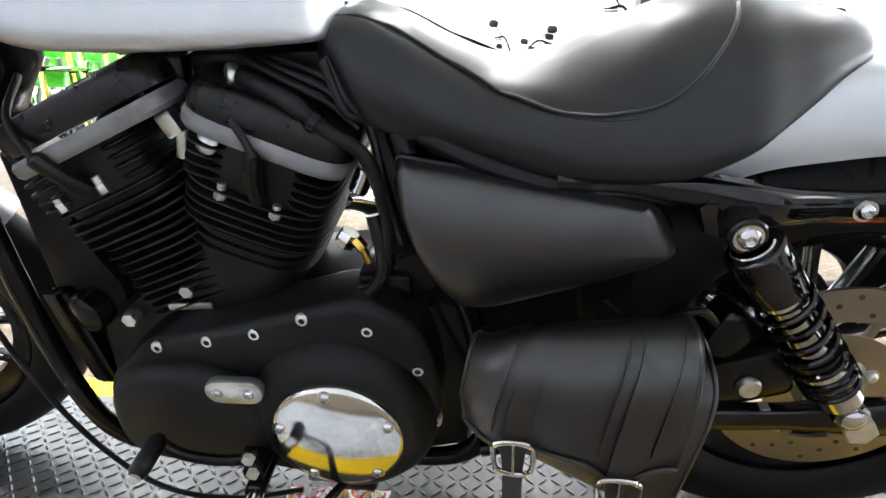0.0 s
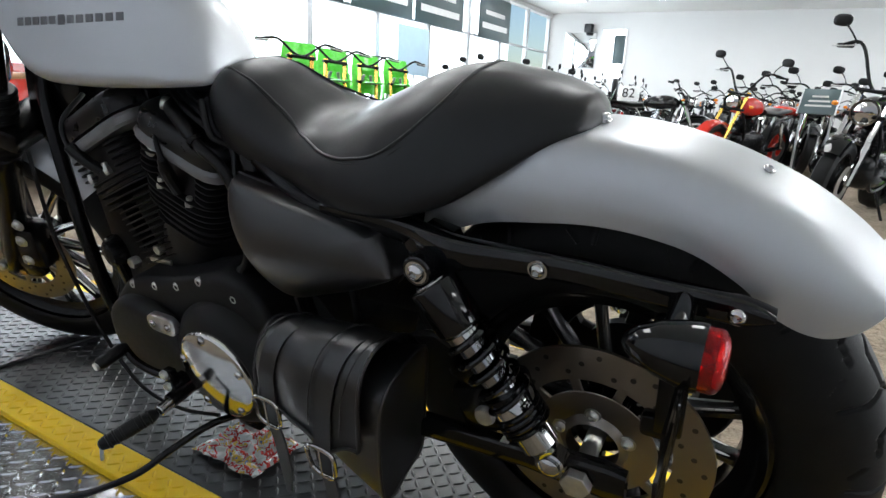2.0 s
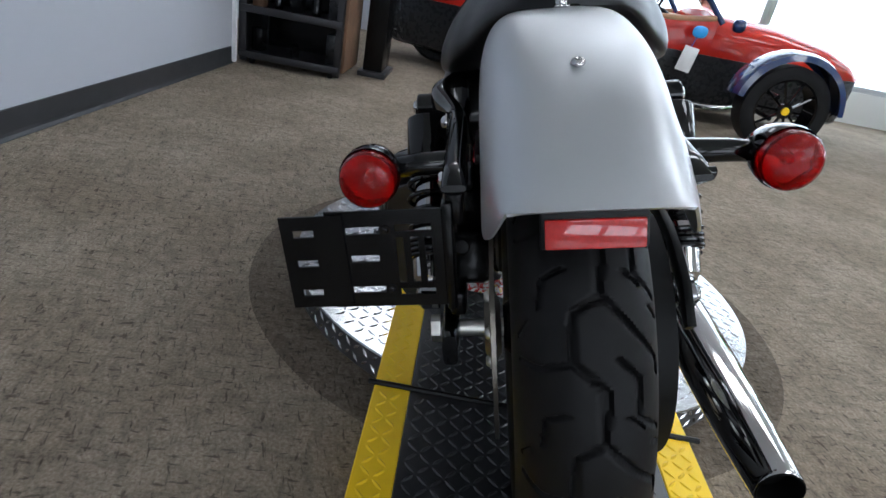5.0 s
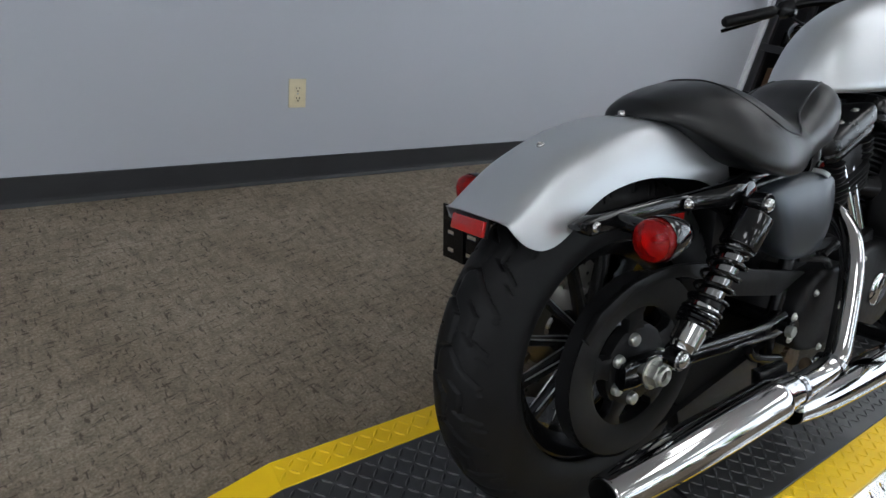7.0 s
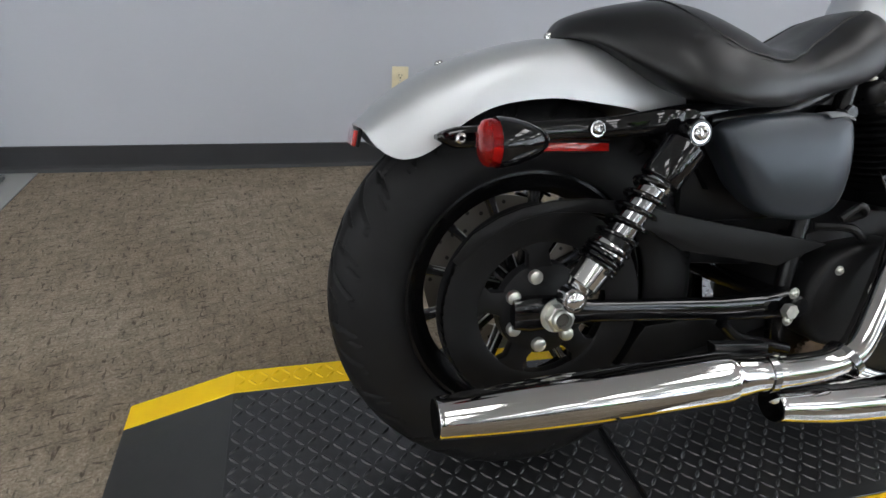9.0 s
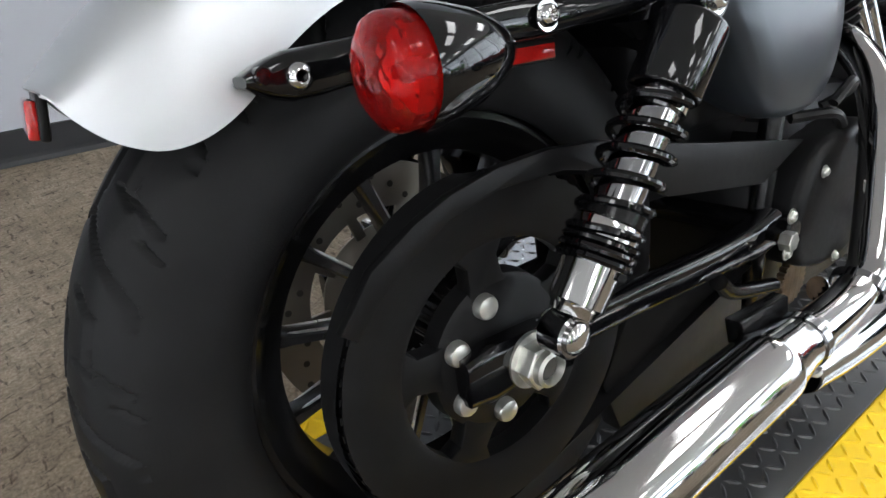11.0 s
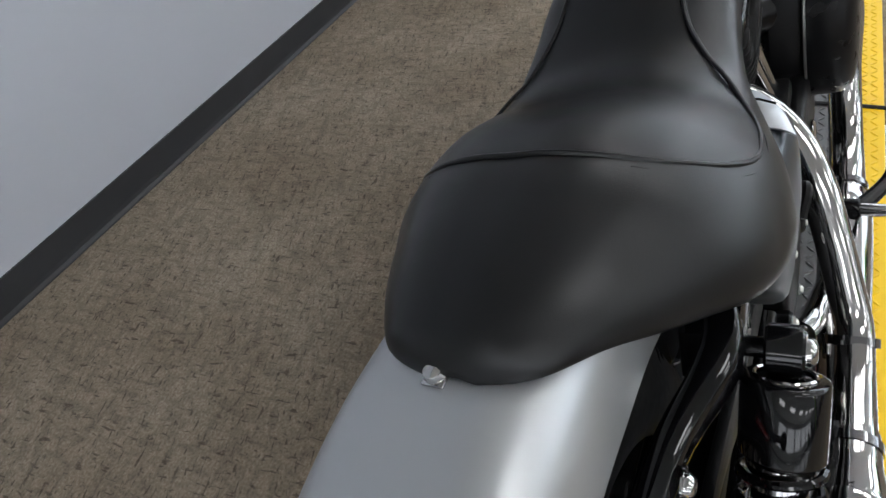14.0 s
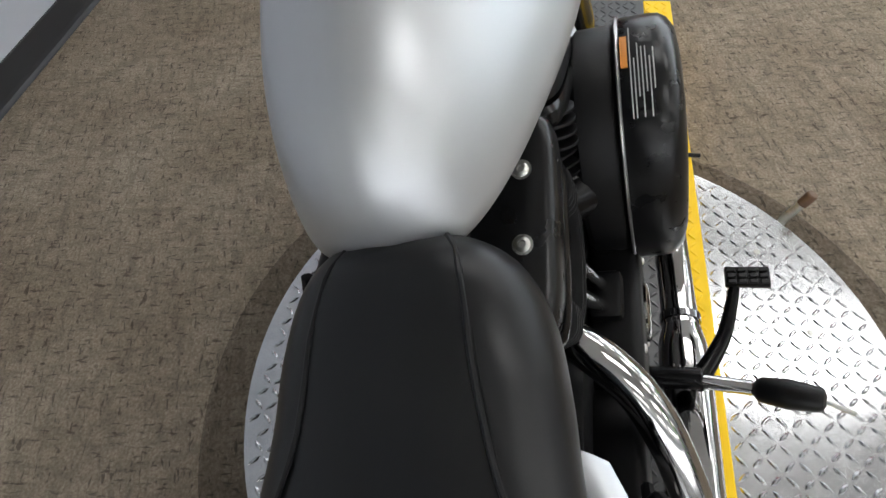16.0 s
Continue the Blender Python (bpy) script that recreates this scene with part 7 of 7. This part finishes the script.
    if bag is not None:
        for s in (-1, 1):
            part("side_bag", blob((-0.72, s * 0.27, 0.50), (0.30, 0.10, 0.16), 0.45, 12, 20), bag, t, "hard side bag")
        part("backrest", blob((-0.86, 0, 1.02), (0.05, 0.14, 0.17), 0.6, 10, 14), VINYL, t, "black padded backrest")
        part("sissy_bar", tube(curve([(-0.78, -0.13, 0.70), (-0.88, -0.13, 1.02), (-0.90, 0.0, 1.14), (-0.88, 0.13, 1.02), (-0.78, 0.13, 0.70)], 20), 0.009, 8), CHROME, t)
    return t


def stand_at(x, y, heading, lean=8.0):
    """Ground place of the front wheel and the way it faces."""
    h = radians(heading)
    return pose(x - 0.72 * math.cos(h), y - 0.72 * math.sin(h), 0.004) @ Matrix.Rotation(h, 4, "Z") @ Matrix.Rotation(radians(-lean), 4, "X")


def showroom():
    dark = parked("naked_motorcycle", "black unfaired motorcycle with high bars and a round chrome headlight", "naked", BLACK_GLOSS, CHROME, BLACK_SATIN, BLACK_SATIN, CHROME, rise=0.17, lamp_drop=0.05)
    dark.matrix_basis = stand_at(-0.50, -4.25, 70)
    red = parked("naked_motorcycle", "red and black streetfighter motorcycle with gold fork legs", "naked", RED_PAINT, GOLD, RED_PAINT, BLACK_SATIN, rise=0.10)
    red.matrix_basis = stand_at(0.55, -6.62, 64)
    plain = parked("naked_motorcycle", "dark grey unfaired motorcycle parked on the carpet", "naked", GREY_PAINT, CHROME, BLACK_SATIN, DARK_CHROME, CHROME)
    for i, (x, y, h) in enumerate(((-0.45, -7.9, 95), (-1.5, -8.3, 92), (-2.6, -8.6, 88), (-0.3, -11.6, 85), (-1.4, -12.0, 80), (0.35, -13.6, 75), (1.35, -14.2, 110), (-2.9, -5.2, 70), (-2.3, -12.3, 85), (0.95, -12.9, 95), (1.7, -13.1, 100), (0.30, -10.2, 95), (-0.1, -8.9, 92), (0.1, -15.2, 90), (-1.0, -14.6, 90))):
        if i == 0:
            plain.matrix_basis = stand_at(x, y, h)
        else:
            copy_thing(plain, stand_at(x, y, h))
    wine = parked("naked_motorcycle", "maroon standard motorcycle with chrome engine", "naked", MAROON, CHROME, CHROME, ALLOY, CHROME)
    wine.matrix_basis = stand_at(-0.95, -7.6, 100)
    cru = parked("cruiser_motorcycle", "black and chrome cruiser motorcycle with swept bars", "cruiser", BLACK_GLOSS, CHROME, CHROME, CHROME, CHROME)
    for i, (x, y, h) in enumerate(((2.05, -11.0, 195), (2.7, -12.2, 190), (2.3, -13.5, 190), (3.0, -8.0, 130), (3.6, -8.9, 140), (3.2, -10.3, 175), (4.1, -10.6, 150), (2.4, -15.0, 185), (4.6, -12.4, 160), (5.1, -14.0, 160), (2.55, -9.7, 185), (3.3, -7.3, 150), (2.95, -11.5, 190), (4.0, -7.9, 140), (3.5, -14.6, 180), (3.9, -11.6, 165))):
        if i == 0:
            cru.matrix_basis = stand_at(x, y, h)
        else:
            copy_thing(cru, stand_at(x, y, h))
    tour = parked("touring_motorcycle", "maroon touring motorcycle with hard side bags and padded backrest", "cruiser", MAROON, CHROME, CHROME, CHROME, CHROME, MAROON)
    tour.matrix_basis = stand_at(3.9, -9.15, 10)
    scr = parked("scrambler_motorcycle", "black scrambler motorcycle carrying a white number board", "naked", BLACK_GLOSS, CHROME, ALLOY, DARK_CHROME, mirrors=False)
    b = part("number_board", box((-0.35, -0.20, 0.92), (0.34, 0.02, 0.24), 0.008), WHITE_PAINT, scr, "white oval number board")
    text = bpy.data.curves.new("numeral", "FONT")
    text.body, text.size, text.extrude, text.align_x, text.align_y = "82", 0.21, 0.002, "CENTER", "CENTER"
    tmp = bpy.data.objects.new("numeral", text)
    num = new("race_number", bpy.data.meshes.new_from_object(tmp))
    bpy.data.objects.remove(tmp)
    finish(num, BLACK_SATIN, 0)
    num.parent, num.matrix_basis = b, pose(-0.35, -0.213, 0.92, 90)
    scr.matrix_basis = stand_at(0.97, -9.16, 180)
    spo = parked("sport_motorcycle", "black and white faired sport motorcycle near the shop windows", "sport", BLACK_GLOSS, BLACK_SATIN, BLACK_SATIN, BLACK_SATIN)
    spo.matrix_basis = stand_at(4.6, -8.1, 125)
    copy_thing(spo, stand_at(4.9, -9.0, 125))
    copy_thing(spo, stand_at(5.4, -10.0, 130))
    blu = parked("sport_motorcycle", "blue and black faired sport motorcycle by the tiles", "sport", BLUE_PAINT, BLACK_SATIN, BLACK_SATIN, BLACK_SATIN)
    blu.matrix_basis = stand_at(-1.9, -5.0, 80)
    copy_thing(blu, stand_at(-1.7, -6.9, 90))
    dirt = parked("dirt_bike", "lime green motocross bike with a tall front number board", "dirt", GREEN_PAINT, GOLD, BLACK_SATIN, ALLOY)
    for i, (x, y, h) in enumerate(((3.70, -3.25, 140), (3.95, -4.05, 140), (4.12, -4.85, 138), (4.25, -5.70, 138), (3.75, -7.05, 60))):
        if i == 0:
            dirt.matrix_basis = stand_at(x, y, h, 4)
        else:
            copy_thing(dirt, stand_at(x, y, h, 4))


showroom()


def posters():
    for i, (y0, y1) in enumerate(((-6.05, -7.2), (-7.4, -9.3), (-9.4, -11.4), (-12.2, -14.0))):
        t = thing("poster", "dark teal poster with pale lettering hanging in the shop window", "poster", group="window posters")
        part("sheet", box((X1 - 0.03, (y0 + y1) / 2, 2.62), (0.012, abs(y1 - y0), 0.98), 0.002), POSTER, t)
        part("hanger", box((X1 - 0.03, (y0 + y1) / 2, 3.205), (0.01, abs(y1 - y0) * 0.9, 0.19), 0), ALU, t, "thin aluminium hanging rail")
        for k, (f, z, h) in enumerate(((0.62, 2.72, 0.10), (0.80, 2.42, 0.13))):
            part("lettering_bar", box((X1 - 0.038, (y0 + y1) / 2, z), (0.006, abs(y1 - y0) * f, h), 0), WHITE_PAINT, t, "pale bar of lettering")
    t = thing("poster", "pale blue advertising board leaning by the shop window", "poster")
    part("sheet", box((X1 - 0.15, -9.2, 1.55), (0.02, 1.1, 0.9), 0.004), PALE_BLUE, t)
    part("post", box((X1 - 0.15, -9.2, 0.555), (0.04, 0.06, 1.1), 0.004), ALU, t)


posters()


def far_wall():
    t = thing("wall_mirror", "large frameless mirror on the white far wall", "mirror")
    part("glass", box((5.45, Y0 + 0.012, 2.25), (0.95, 0.016, 1.0), 0.004), MIRROR, t)
    part("edge", box((5.45, Y0 + 0.008, 1.735), (0.97, 0.03, 0.03), 0.004), ALU, t)
    t = thing("loudspeaker", "small black loudspeaker fixed high on the far wall", "loudspeaker")
    part("cabinet", box((5.2, Y0 + 0.12, 2.86), (0.24, 0.2, 0.24), 0.02), PLASTIC, t)
    part("grille", box((5.2, Y0 + 0.222, 2.86), (0.20, 0.008, 0.20), 0.003), IRON, t)
    part("bracket", box((5.2, Y0 + 0.012, 2.86), (0.06, 0.022, 0.06), 0.004), IRON, t)
    w = thing("window_11", "small bright window with a teal poster in the far wall", "window", kind="structure")
    part("window_frame", join(box((4.45, Y0 + 0.015, 2.85), (0.74, 0.03, 0.04), 0), box((4.45, Y0 + 0.015, 1.45), (0.74, 0.03, 0.04), 0), box((4.10, Y0 + 0.015, 2.15), (0.04, 0.03, 1.36), 0), box((4.80, Y0 + 0.015, 2.15), (0.04, 0.03, 1.36), 0)), ALU, w)
    part("pane", box((4.45, Y0 + 0.006, 2.15), (0.66, 0.008, 1.36), 0), DAYLIGHT, w, "bright daylight pane")
    part("poster_sheet", box((4.28, Y0 + 0.02, 2.28), (0.32, 0.008, 0.8), 0.002), POSTER, w, "dark teal poster on the glass")
    t = thing("ceiling_vent", "white square air vent set in the ceiling", "air vent")
    part("frame", join(*[box((1.1 + s * 0.28, -10.4, TOP - 0.012), (0.04, 0.6, 0.022), 0.003) for s in (-1, 1)], *[box((1.1, -10.4 + s * 0.28, TOP - 0.012), (0.52, 0.04, 0.022), 0.003) for s in (-1, 1)]), TRIM_WHITE, t)
    for k in range(6):
        part("slat", box((1.1, -10.6 + k * 0.08, TOP - 0.014), (0.5, 0.05, 0.004), 0, (25, 0, 0)), TRIM_WHITE, t)


far_wall()


def back_fill_windows():
    """Assumed windows in the back wall, beyond the tiled part, for fill from behind."""
    # the window at y 0.0 is added only to brighten the rear fender
    for i, y in enumerate((-13.0, -10.4, -7.8, -5.2, -2.6, 0.0)):
        w = thing("window_%d" % (12 + i), "bright daylit window in the white back wall", "window", kind="structure")
        for s in (-1, 1):
            part("window_frame", box((X0 + 0.02, y + s * 1.12, 1.75), (0.04, 0.06, 2.1), 0.004), ALU, w)
            part("window_frame", box((X0 + 0.02, y, 1.75 + s * 1.02), (0.04, 2.18, 0.06), 0.004), ALU, w)
        part("pane", box((X0 + 0.008, y, 1.75), (0.012, 2.16, 1.98), 0), BACK_FILL, w, "bright daylight pane", 0)


back_fill_windows()


def column():
    structure("column", box((-1.10, -6.1, TOP / 2), (0.22, 0.30, TOP - 0.01), 0.01), IRON, "dark square showroom column")
    t = thing("display_post", "lime green painted display post beside the dark column", "post")
    part("post", box((-1.32, -6.0, TOP / 2 - 0.01), (0.20, 0.12, TOP - 0.03), 0.01), LIME, t)
    part("foot", box((-1.335, -6.0, 0.012), (0.24, 0.22, 0.02), 0.004), IRON, t)


column()


def sign_stand():
    t = thing("sign_stand", "grey metal floor stand with a dark printed sign", "sign stand")
    m = pose(-0.50, -7.0, 0.0) @ Matrix.Rotation(radians(75), 4, "Z")
    t.matrix_basis = m
    for s in (-1, 1):
        part("leg", rod((0, s * 0.15, 0.012), (0, s * 0.15, 0.80), 0.013, n=12), ALU, t)
    part("foot", box((0, 0, 0.008), (0.30, 0.48, 0.012), 0.004), ALU, t)
    b = part("board", box((0, 0, 0.92), (0.02, 0.36, 0.30), 0.005, (0, -25, 0)), POSTER, t, "dark printed sign board")
    for s in (-1, 1):
        part("rim", box((0.0, s * 0.185, 0.92), (0.03, 0.014, 0.31), 0.003, (0, -25, 0)), ALU, b)
    for k in range(3):
        part("lettering_bar", box((0.013 + 0.02 * (1 - k), 0, 0.925 + 0.05 * (k - 1)), (0.004, 0.26 - 0.05 * k, 0.02), 0, (0, -25, 0)), INK, b)


sign_stand()


def cabinet():
    t = thing("display_cabinet", "dark steel display cabinet with open shelves and a brown side board", "cabinet")
    x0, x1, y0, y1, top = 3.255, 3.72, 1.09, 1.755, 1.22
    for x in (x0 + 0.02, x1 - 0.02):
        for y in (y0 + 0.02, y1 - 0.02):
            part("upright", box((x, y, 0.02 + (top - 0.02) / 2), (0.04, 0.04, top - 0.02), 0.003), IRON, t)
    for z in (0.06, 0.345, 0.66, top - 0.01):
        part("shelf", box(((x0 + x1) / 2, (y0 + y1) / 2, z), (x1 - x0 - 0.002, y1 - y0 - 0.002, 0.03), 0.004), IRON, t)
        part("shelf_lip", box((x0 - 0.004, (y0 + y1) / 2, z + 0.004), (0.012, y1 - y0, 0.045), 0.003), IRON, t)
    part("back_panel", box((x1 - 0.004, (y0 + y1) / 2, top / 2), (0.008, y1 - y0 - 0.08, top - 0.1), 0), BLACK_SATIN, t)
    part("side_panel", box(((x0 + x1) / 2, y1 + 0.006, top / 2 + 0.02), (x1 - x0, 0.01, top - 0.06), 0.002), IRON, t)
    part("side_board", box(((x0 + x1) / 2 + 0.03, y0 - 0.014, top / 2 + 0.02), (x1 - x0, 0.022, top - 0.06), 0.003), WOOD, t, "brown wooden side board")
    for y in (1.16, 1.69):
        for x in (x0 + 0.06, x1 - 0.06):
            part("foot", rod((x, y, 0.0), (x, y, 0.045), 0.02, n=12), PLASTIC, t)
    rng = random.Random(5)
    for z, n in ((0.36, 5), (0.075, 3), (0.675, 6)):
        for k in range(n):
            h = rng.uniform(0.10, 0.20)
            y = y0 + 0.09 + k * (y1 - y0 - 0.16) / max(1, n - 1)
            o = thing("display_bottle" if k % 2 else "display_box", "dark packaged product standing on the cabinet shelf" if k % 2 == 0 else "dark bottle standing on the cabinet shelf", "box" if k % 2 == 0 else "bottle", group="shelf goods")
            if k % 2:
                part("bottle", turned([(0, 0), (0, 0.028), (h * 0.7, 0.03), (h * 0.85, 0.012), (h, 0.012), (h, 0)], (x0 + 0.16, y, z), (0, 0, 1), 16), BLACK_GLOSS, o)
            else:
                part("carton", box((x0 + 0.17, y, z + h / 2), (0.10, 0.07, h), 0.003), (GREY_PAINT, WOOD, BLACK_SATIN)[k % 3], o)
    t = thing("display_stand", "dark free-standing display panel beside the cabinet", "display panel")
    part("panel", box((3.80, 0.93, 0.62), (0.34, 0.14, 1.16), 0.01), BLACK_SATIN, t)
    part("foot", box((3.80, 0.93, 0.02), (0.42, 0.2, 0.036), 0.006), IRON, t)


cabinet()


def roadster():
    t = thing("roadster", "red and charcoal open three-wheel roadster with outboard blue front fenders", "car", pose(4.95, 0, 0.003, 0, 0, -90))
    def wid(s):
        return float(np.interp(s, [-1.0, -0.8, -0.3, 0.4, 1.2, 2.0, 2.6, 2.95, 3.05], [0.18, 0.36, 0.58, 0.665, 0.665, 0.58, 0.46, 0.36, 0.28]))
    def crown(s):
        return float(np.interp(s, [-1.0, -0.7, -0.2, 0.35, 1.65, 2.2, 2.7, 2.95, 3.05], [0.60, 0.72, 0.82, 0.86, 0.86, 0.84, 0.76, 0.66, 0.58]))
    rows = []
    for s in np.linspace(-1.0, 3.05, 48):
        w = wid(s)
        pr = [(w, 0.535), (w + 0.004, 0.44), (w - 0.01, 0.28), (w - 0.05, 0.17), (w - 0.12, 0.14)]
        rows.append([(s, y, z) for y, z in pr] + [(s, -y, z) for y, z in pr[::-1]])
    part("lower_body", sheet(rows, wrap_v=True, caps=True), GREY_PAINT, t, "charcoal lower body")
    def deck(s0, s1, name):
        rows = []
        for s in np.linspace(s0, s1, 24):
            w, c = wid(s), crown(s)
            a = np.linspace(0, math.pi, 21)
            rows.append([(s, (w + 0.003) * math.copysign(abs(math.cos(q)) ** 0.55, math.cos(q)), 0.537 + (c - 0.537) * math.sin(q) ** 0.6) for q in a])
        part(name, sheet(rows, caps=True), RED_PAINT, t)
    deck(-1.0, 0.38, "rear_deck")
    deck(1.62, 3.05, "hood")
    for s in (-1, 1):
        side = part("cockpit_side", sheet([[(x, s * (wid(x) + 0.003 - d), z) for d, z in ((0, 0.537), (0.0, 0.66), (0.015, 0.735 + 0.06 * ((x - 1.0) / 0.62) ** 2), (0.05, 0.745 + 0.06 * ((x - 1.0) / 0.62) ** 2), (0.07, 0.735), (0.075, 0.537))] for x in np.linspace(0.381, 1.619, 20)], wrap_v=True, caps=True), RED_PAINT, t)
        part("cockpit_trim", tube([(x, s * (wid(x) - 0.03), 0.752 + 0.06 * ((x - 1.0) / 0.62) ** 2) for x in np.linspace(0.40, 1.60, 20)], 0.024, 10), TAN, side, "tan leather cockpit edge")
        for k, (x, z, l) in enumerate(((0.95, 0.47, 0.62), (0.2, 0.47, 0.4))):
            part("lettering_bar", box((x, s * (wid(x) + 0.004), 0.335), (l * 0.8, 0.004, 0.012), 0), INK, side) if k == 0 else None
    part("dashboard", box((1.56, 0, 0.70), (0.14, 1.10, 0.18), 0.04), TAN, t, "tan leather dashboard")
    for s in (-1, 1):
        part("seat", join(box((0.78, s * 0.26, 0.42), (0.46, 0.44, 0.14), 0.05), box((0.52, s * 0.26, 0.66), (0.12, 0.44, 0.46), 0.05, (0, -12, 0))), TAN, t, "tan leather seat")
    part("headrest", blob((0.44, 0.26, 0.98), (0.06, 0.13, 0.09), 0.6, 10, 14), GASKET, t, "grey headrest")
    wc = v3(1.32, 0.26, 0.84)
    ax = v3(-0.9, 0, 0.42)
    u, w = frame_of(ax)
    sw = part("steering_wheel", tube([wc + 0.18 * (math.cos(a) * u + math.sin(a) * w) for a in np.linspace(0, 2 * math.pi, 36, endpoint=False)], 0.013, 8, True), PLASTIC, t)
    part("spokes", join(*[tube([wc, wc + 0.18 * (math.cos(a) * u + math.sin(a) * w)], 0.009, 6) for a in (0.5, 2.6, 4.7)]), ALLOY, sw, "alloy wheel spokes")
    part("steering_column", tube([wc, wc - ax * 0.26], 0.018, 8), PLASTIC, t)
    # screen
    for s in (-1, 1):
        part("screen_pillar", tube(curve([(1.66, s * 0.60, 0.78), (1.50, s * 0.57, 0.94), (1.30, s * 0.53, 1.12)], 12), 0.022, 10), BLUE_PAINT, t, "dark blue screen pillar")
    part("screen_header", tube(curve([(1.30, -0.53, 1.12), (1.36, 0, 1.15), (1.30, 0.53, 1.12)], 14), 0.018, 10), BLUE_PAINT, t)
    g = part("windscreen", sheet([[(1.66 - 0.36 * k + 0.05 * (1 - (q / 0.56) ** 2), q * (1 - 0.1 * k), 0.80 + 0.32 * k) for k in np.linspace(0, 1, 5)] for q in np.linspace(-0.56, 0.56, 9)]), CLEAR, t, "clear windscreen")
    g.visible_shadow = False
    part("side_mirror", blob((1.74, -0.72, 0.79), (0.05, 0.04, 0.05), 0.7, 8, 12), BLUE_PAINT, t)
    # wheels with their own fenders
    for s in (-1, 1):
        c = v3(2.02, s * 1.24, 0.31)
        prof = [(-0.09, 0.22), (-0.10, 0.27), (-0.085, 0.305), (0, 0.31), (0.085, 0.305), (0.10, 0.27), (0.09, 0.22), (0, 0.215)]
        wl = part("front_wheel", turned(prof, c, (0, 1, 0), 40, wrap=True), RUBBER, t, "black tyre")
        sp = []
        for k in range(10):
            a = 2 * math.pi * k / 10
            d = v3(math.cos(a), 0, math.sin(a))
            sp.append(tube([c + d * 0.05 + v3(0, s * 0.075, 0), c + d * 0.21 + v3(0, s * 0.06, 0)], 0.016, 6, False, 0.5))
        part("rim", join(turned([(-0.085, 0.222), (-0.085, 0.205), (0.085, 0.205), (0.085, 0.222)], c, (0, 1, 0), 36, wrap=True), rod(c - v3(0, 0.06, 0), c + v3(0, s * 0.085, 0), 0.055), *sp), BLACK_GLOSS, wl, "gloss black alloy rim")
        part("centre_cap", rod(c + v3(0, s * 0.08, 0), c + v3(0, s * 0.098, 0), 0.028), YELLOW_PLATE, wl, "yellow centre cap")
        rows = []
        for a in np.linspace(radians(5), radians(172), 26):
            rr = 0.375
            rows.append([c + v3(math.cos(a) * (rr + dr), y, math.sin(a) * (rr + dr)) for y, dr in ((-0.13, -0.03), (-0.12, 0.012), (-0.06, 0.03), (0.06, 0.03), (0.12, 0.012), (0.13, -0.03), (0.11, 0.0), (-0.11, 0.0))])
        part("front_fender", sheet(rows, wrap_v=True, caps=True), BLUE_PAINT, t, "glossy dark blue cycle fender")
        for z in (0.24, 0.40):
            part("suspension_arm", tube([(2.02, s * 0.45, z), (2.02, s * 1.16, z - 0.02)], 0.018, 8), BLACK_SATIN, t)
        part("side_pipe", tube(curve([(2.05, s * 0.60, 0.22), (1.75, s * 0.80, 0.165), (1.2, s * 0.82, 0.16), (-0.1, s * 0.80, 0.16), (-0.35, s * 0.76, 0.16)], 30), 0.034, 12), CHROME, t, "chrome side exhaust")
        for x in (0.1, 1.4):
            part("pipe_hanger", box((x, s * 0.69, 0.175), (0.03, 0.2, 0.02), 0.003), BLACK_SATIN, t)
    part("rear_wheel", turned([(-0.11, 0.22), (-0.12, 0.27), (0, 0.31), (0.12, 0.27), (0.11, 0.22), (0, 0.2)], (-0.55, 0, 0.31), (0, 1, 0), 36, wrap=True), RUBBER, t)
    tag = thing("price_tag", "white paper hang tag on a bright blue ribbon", "tag")
    part("card", box((4.235, -1.44, 0.49), (0.006, 0.12, 0.19), 0.002, (8, 0, 0)), WHITE_PAINT, tag)
    part("ribbon", blob((4.235, -1.47, 0.70), (0.025, 0.06, 0.045), 0.8, 8, 12), SKY_BLUE, tag, "bright blue ribbon bow")
    part("string", tube([(4.225, -1.46, 0.68), (4.232, -1.44, 0.585)], 0.004, 6), ROYAL, tag)


roadster()
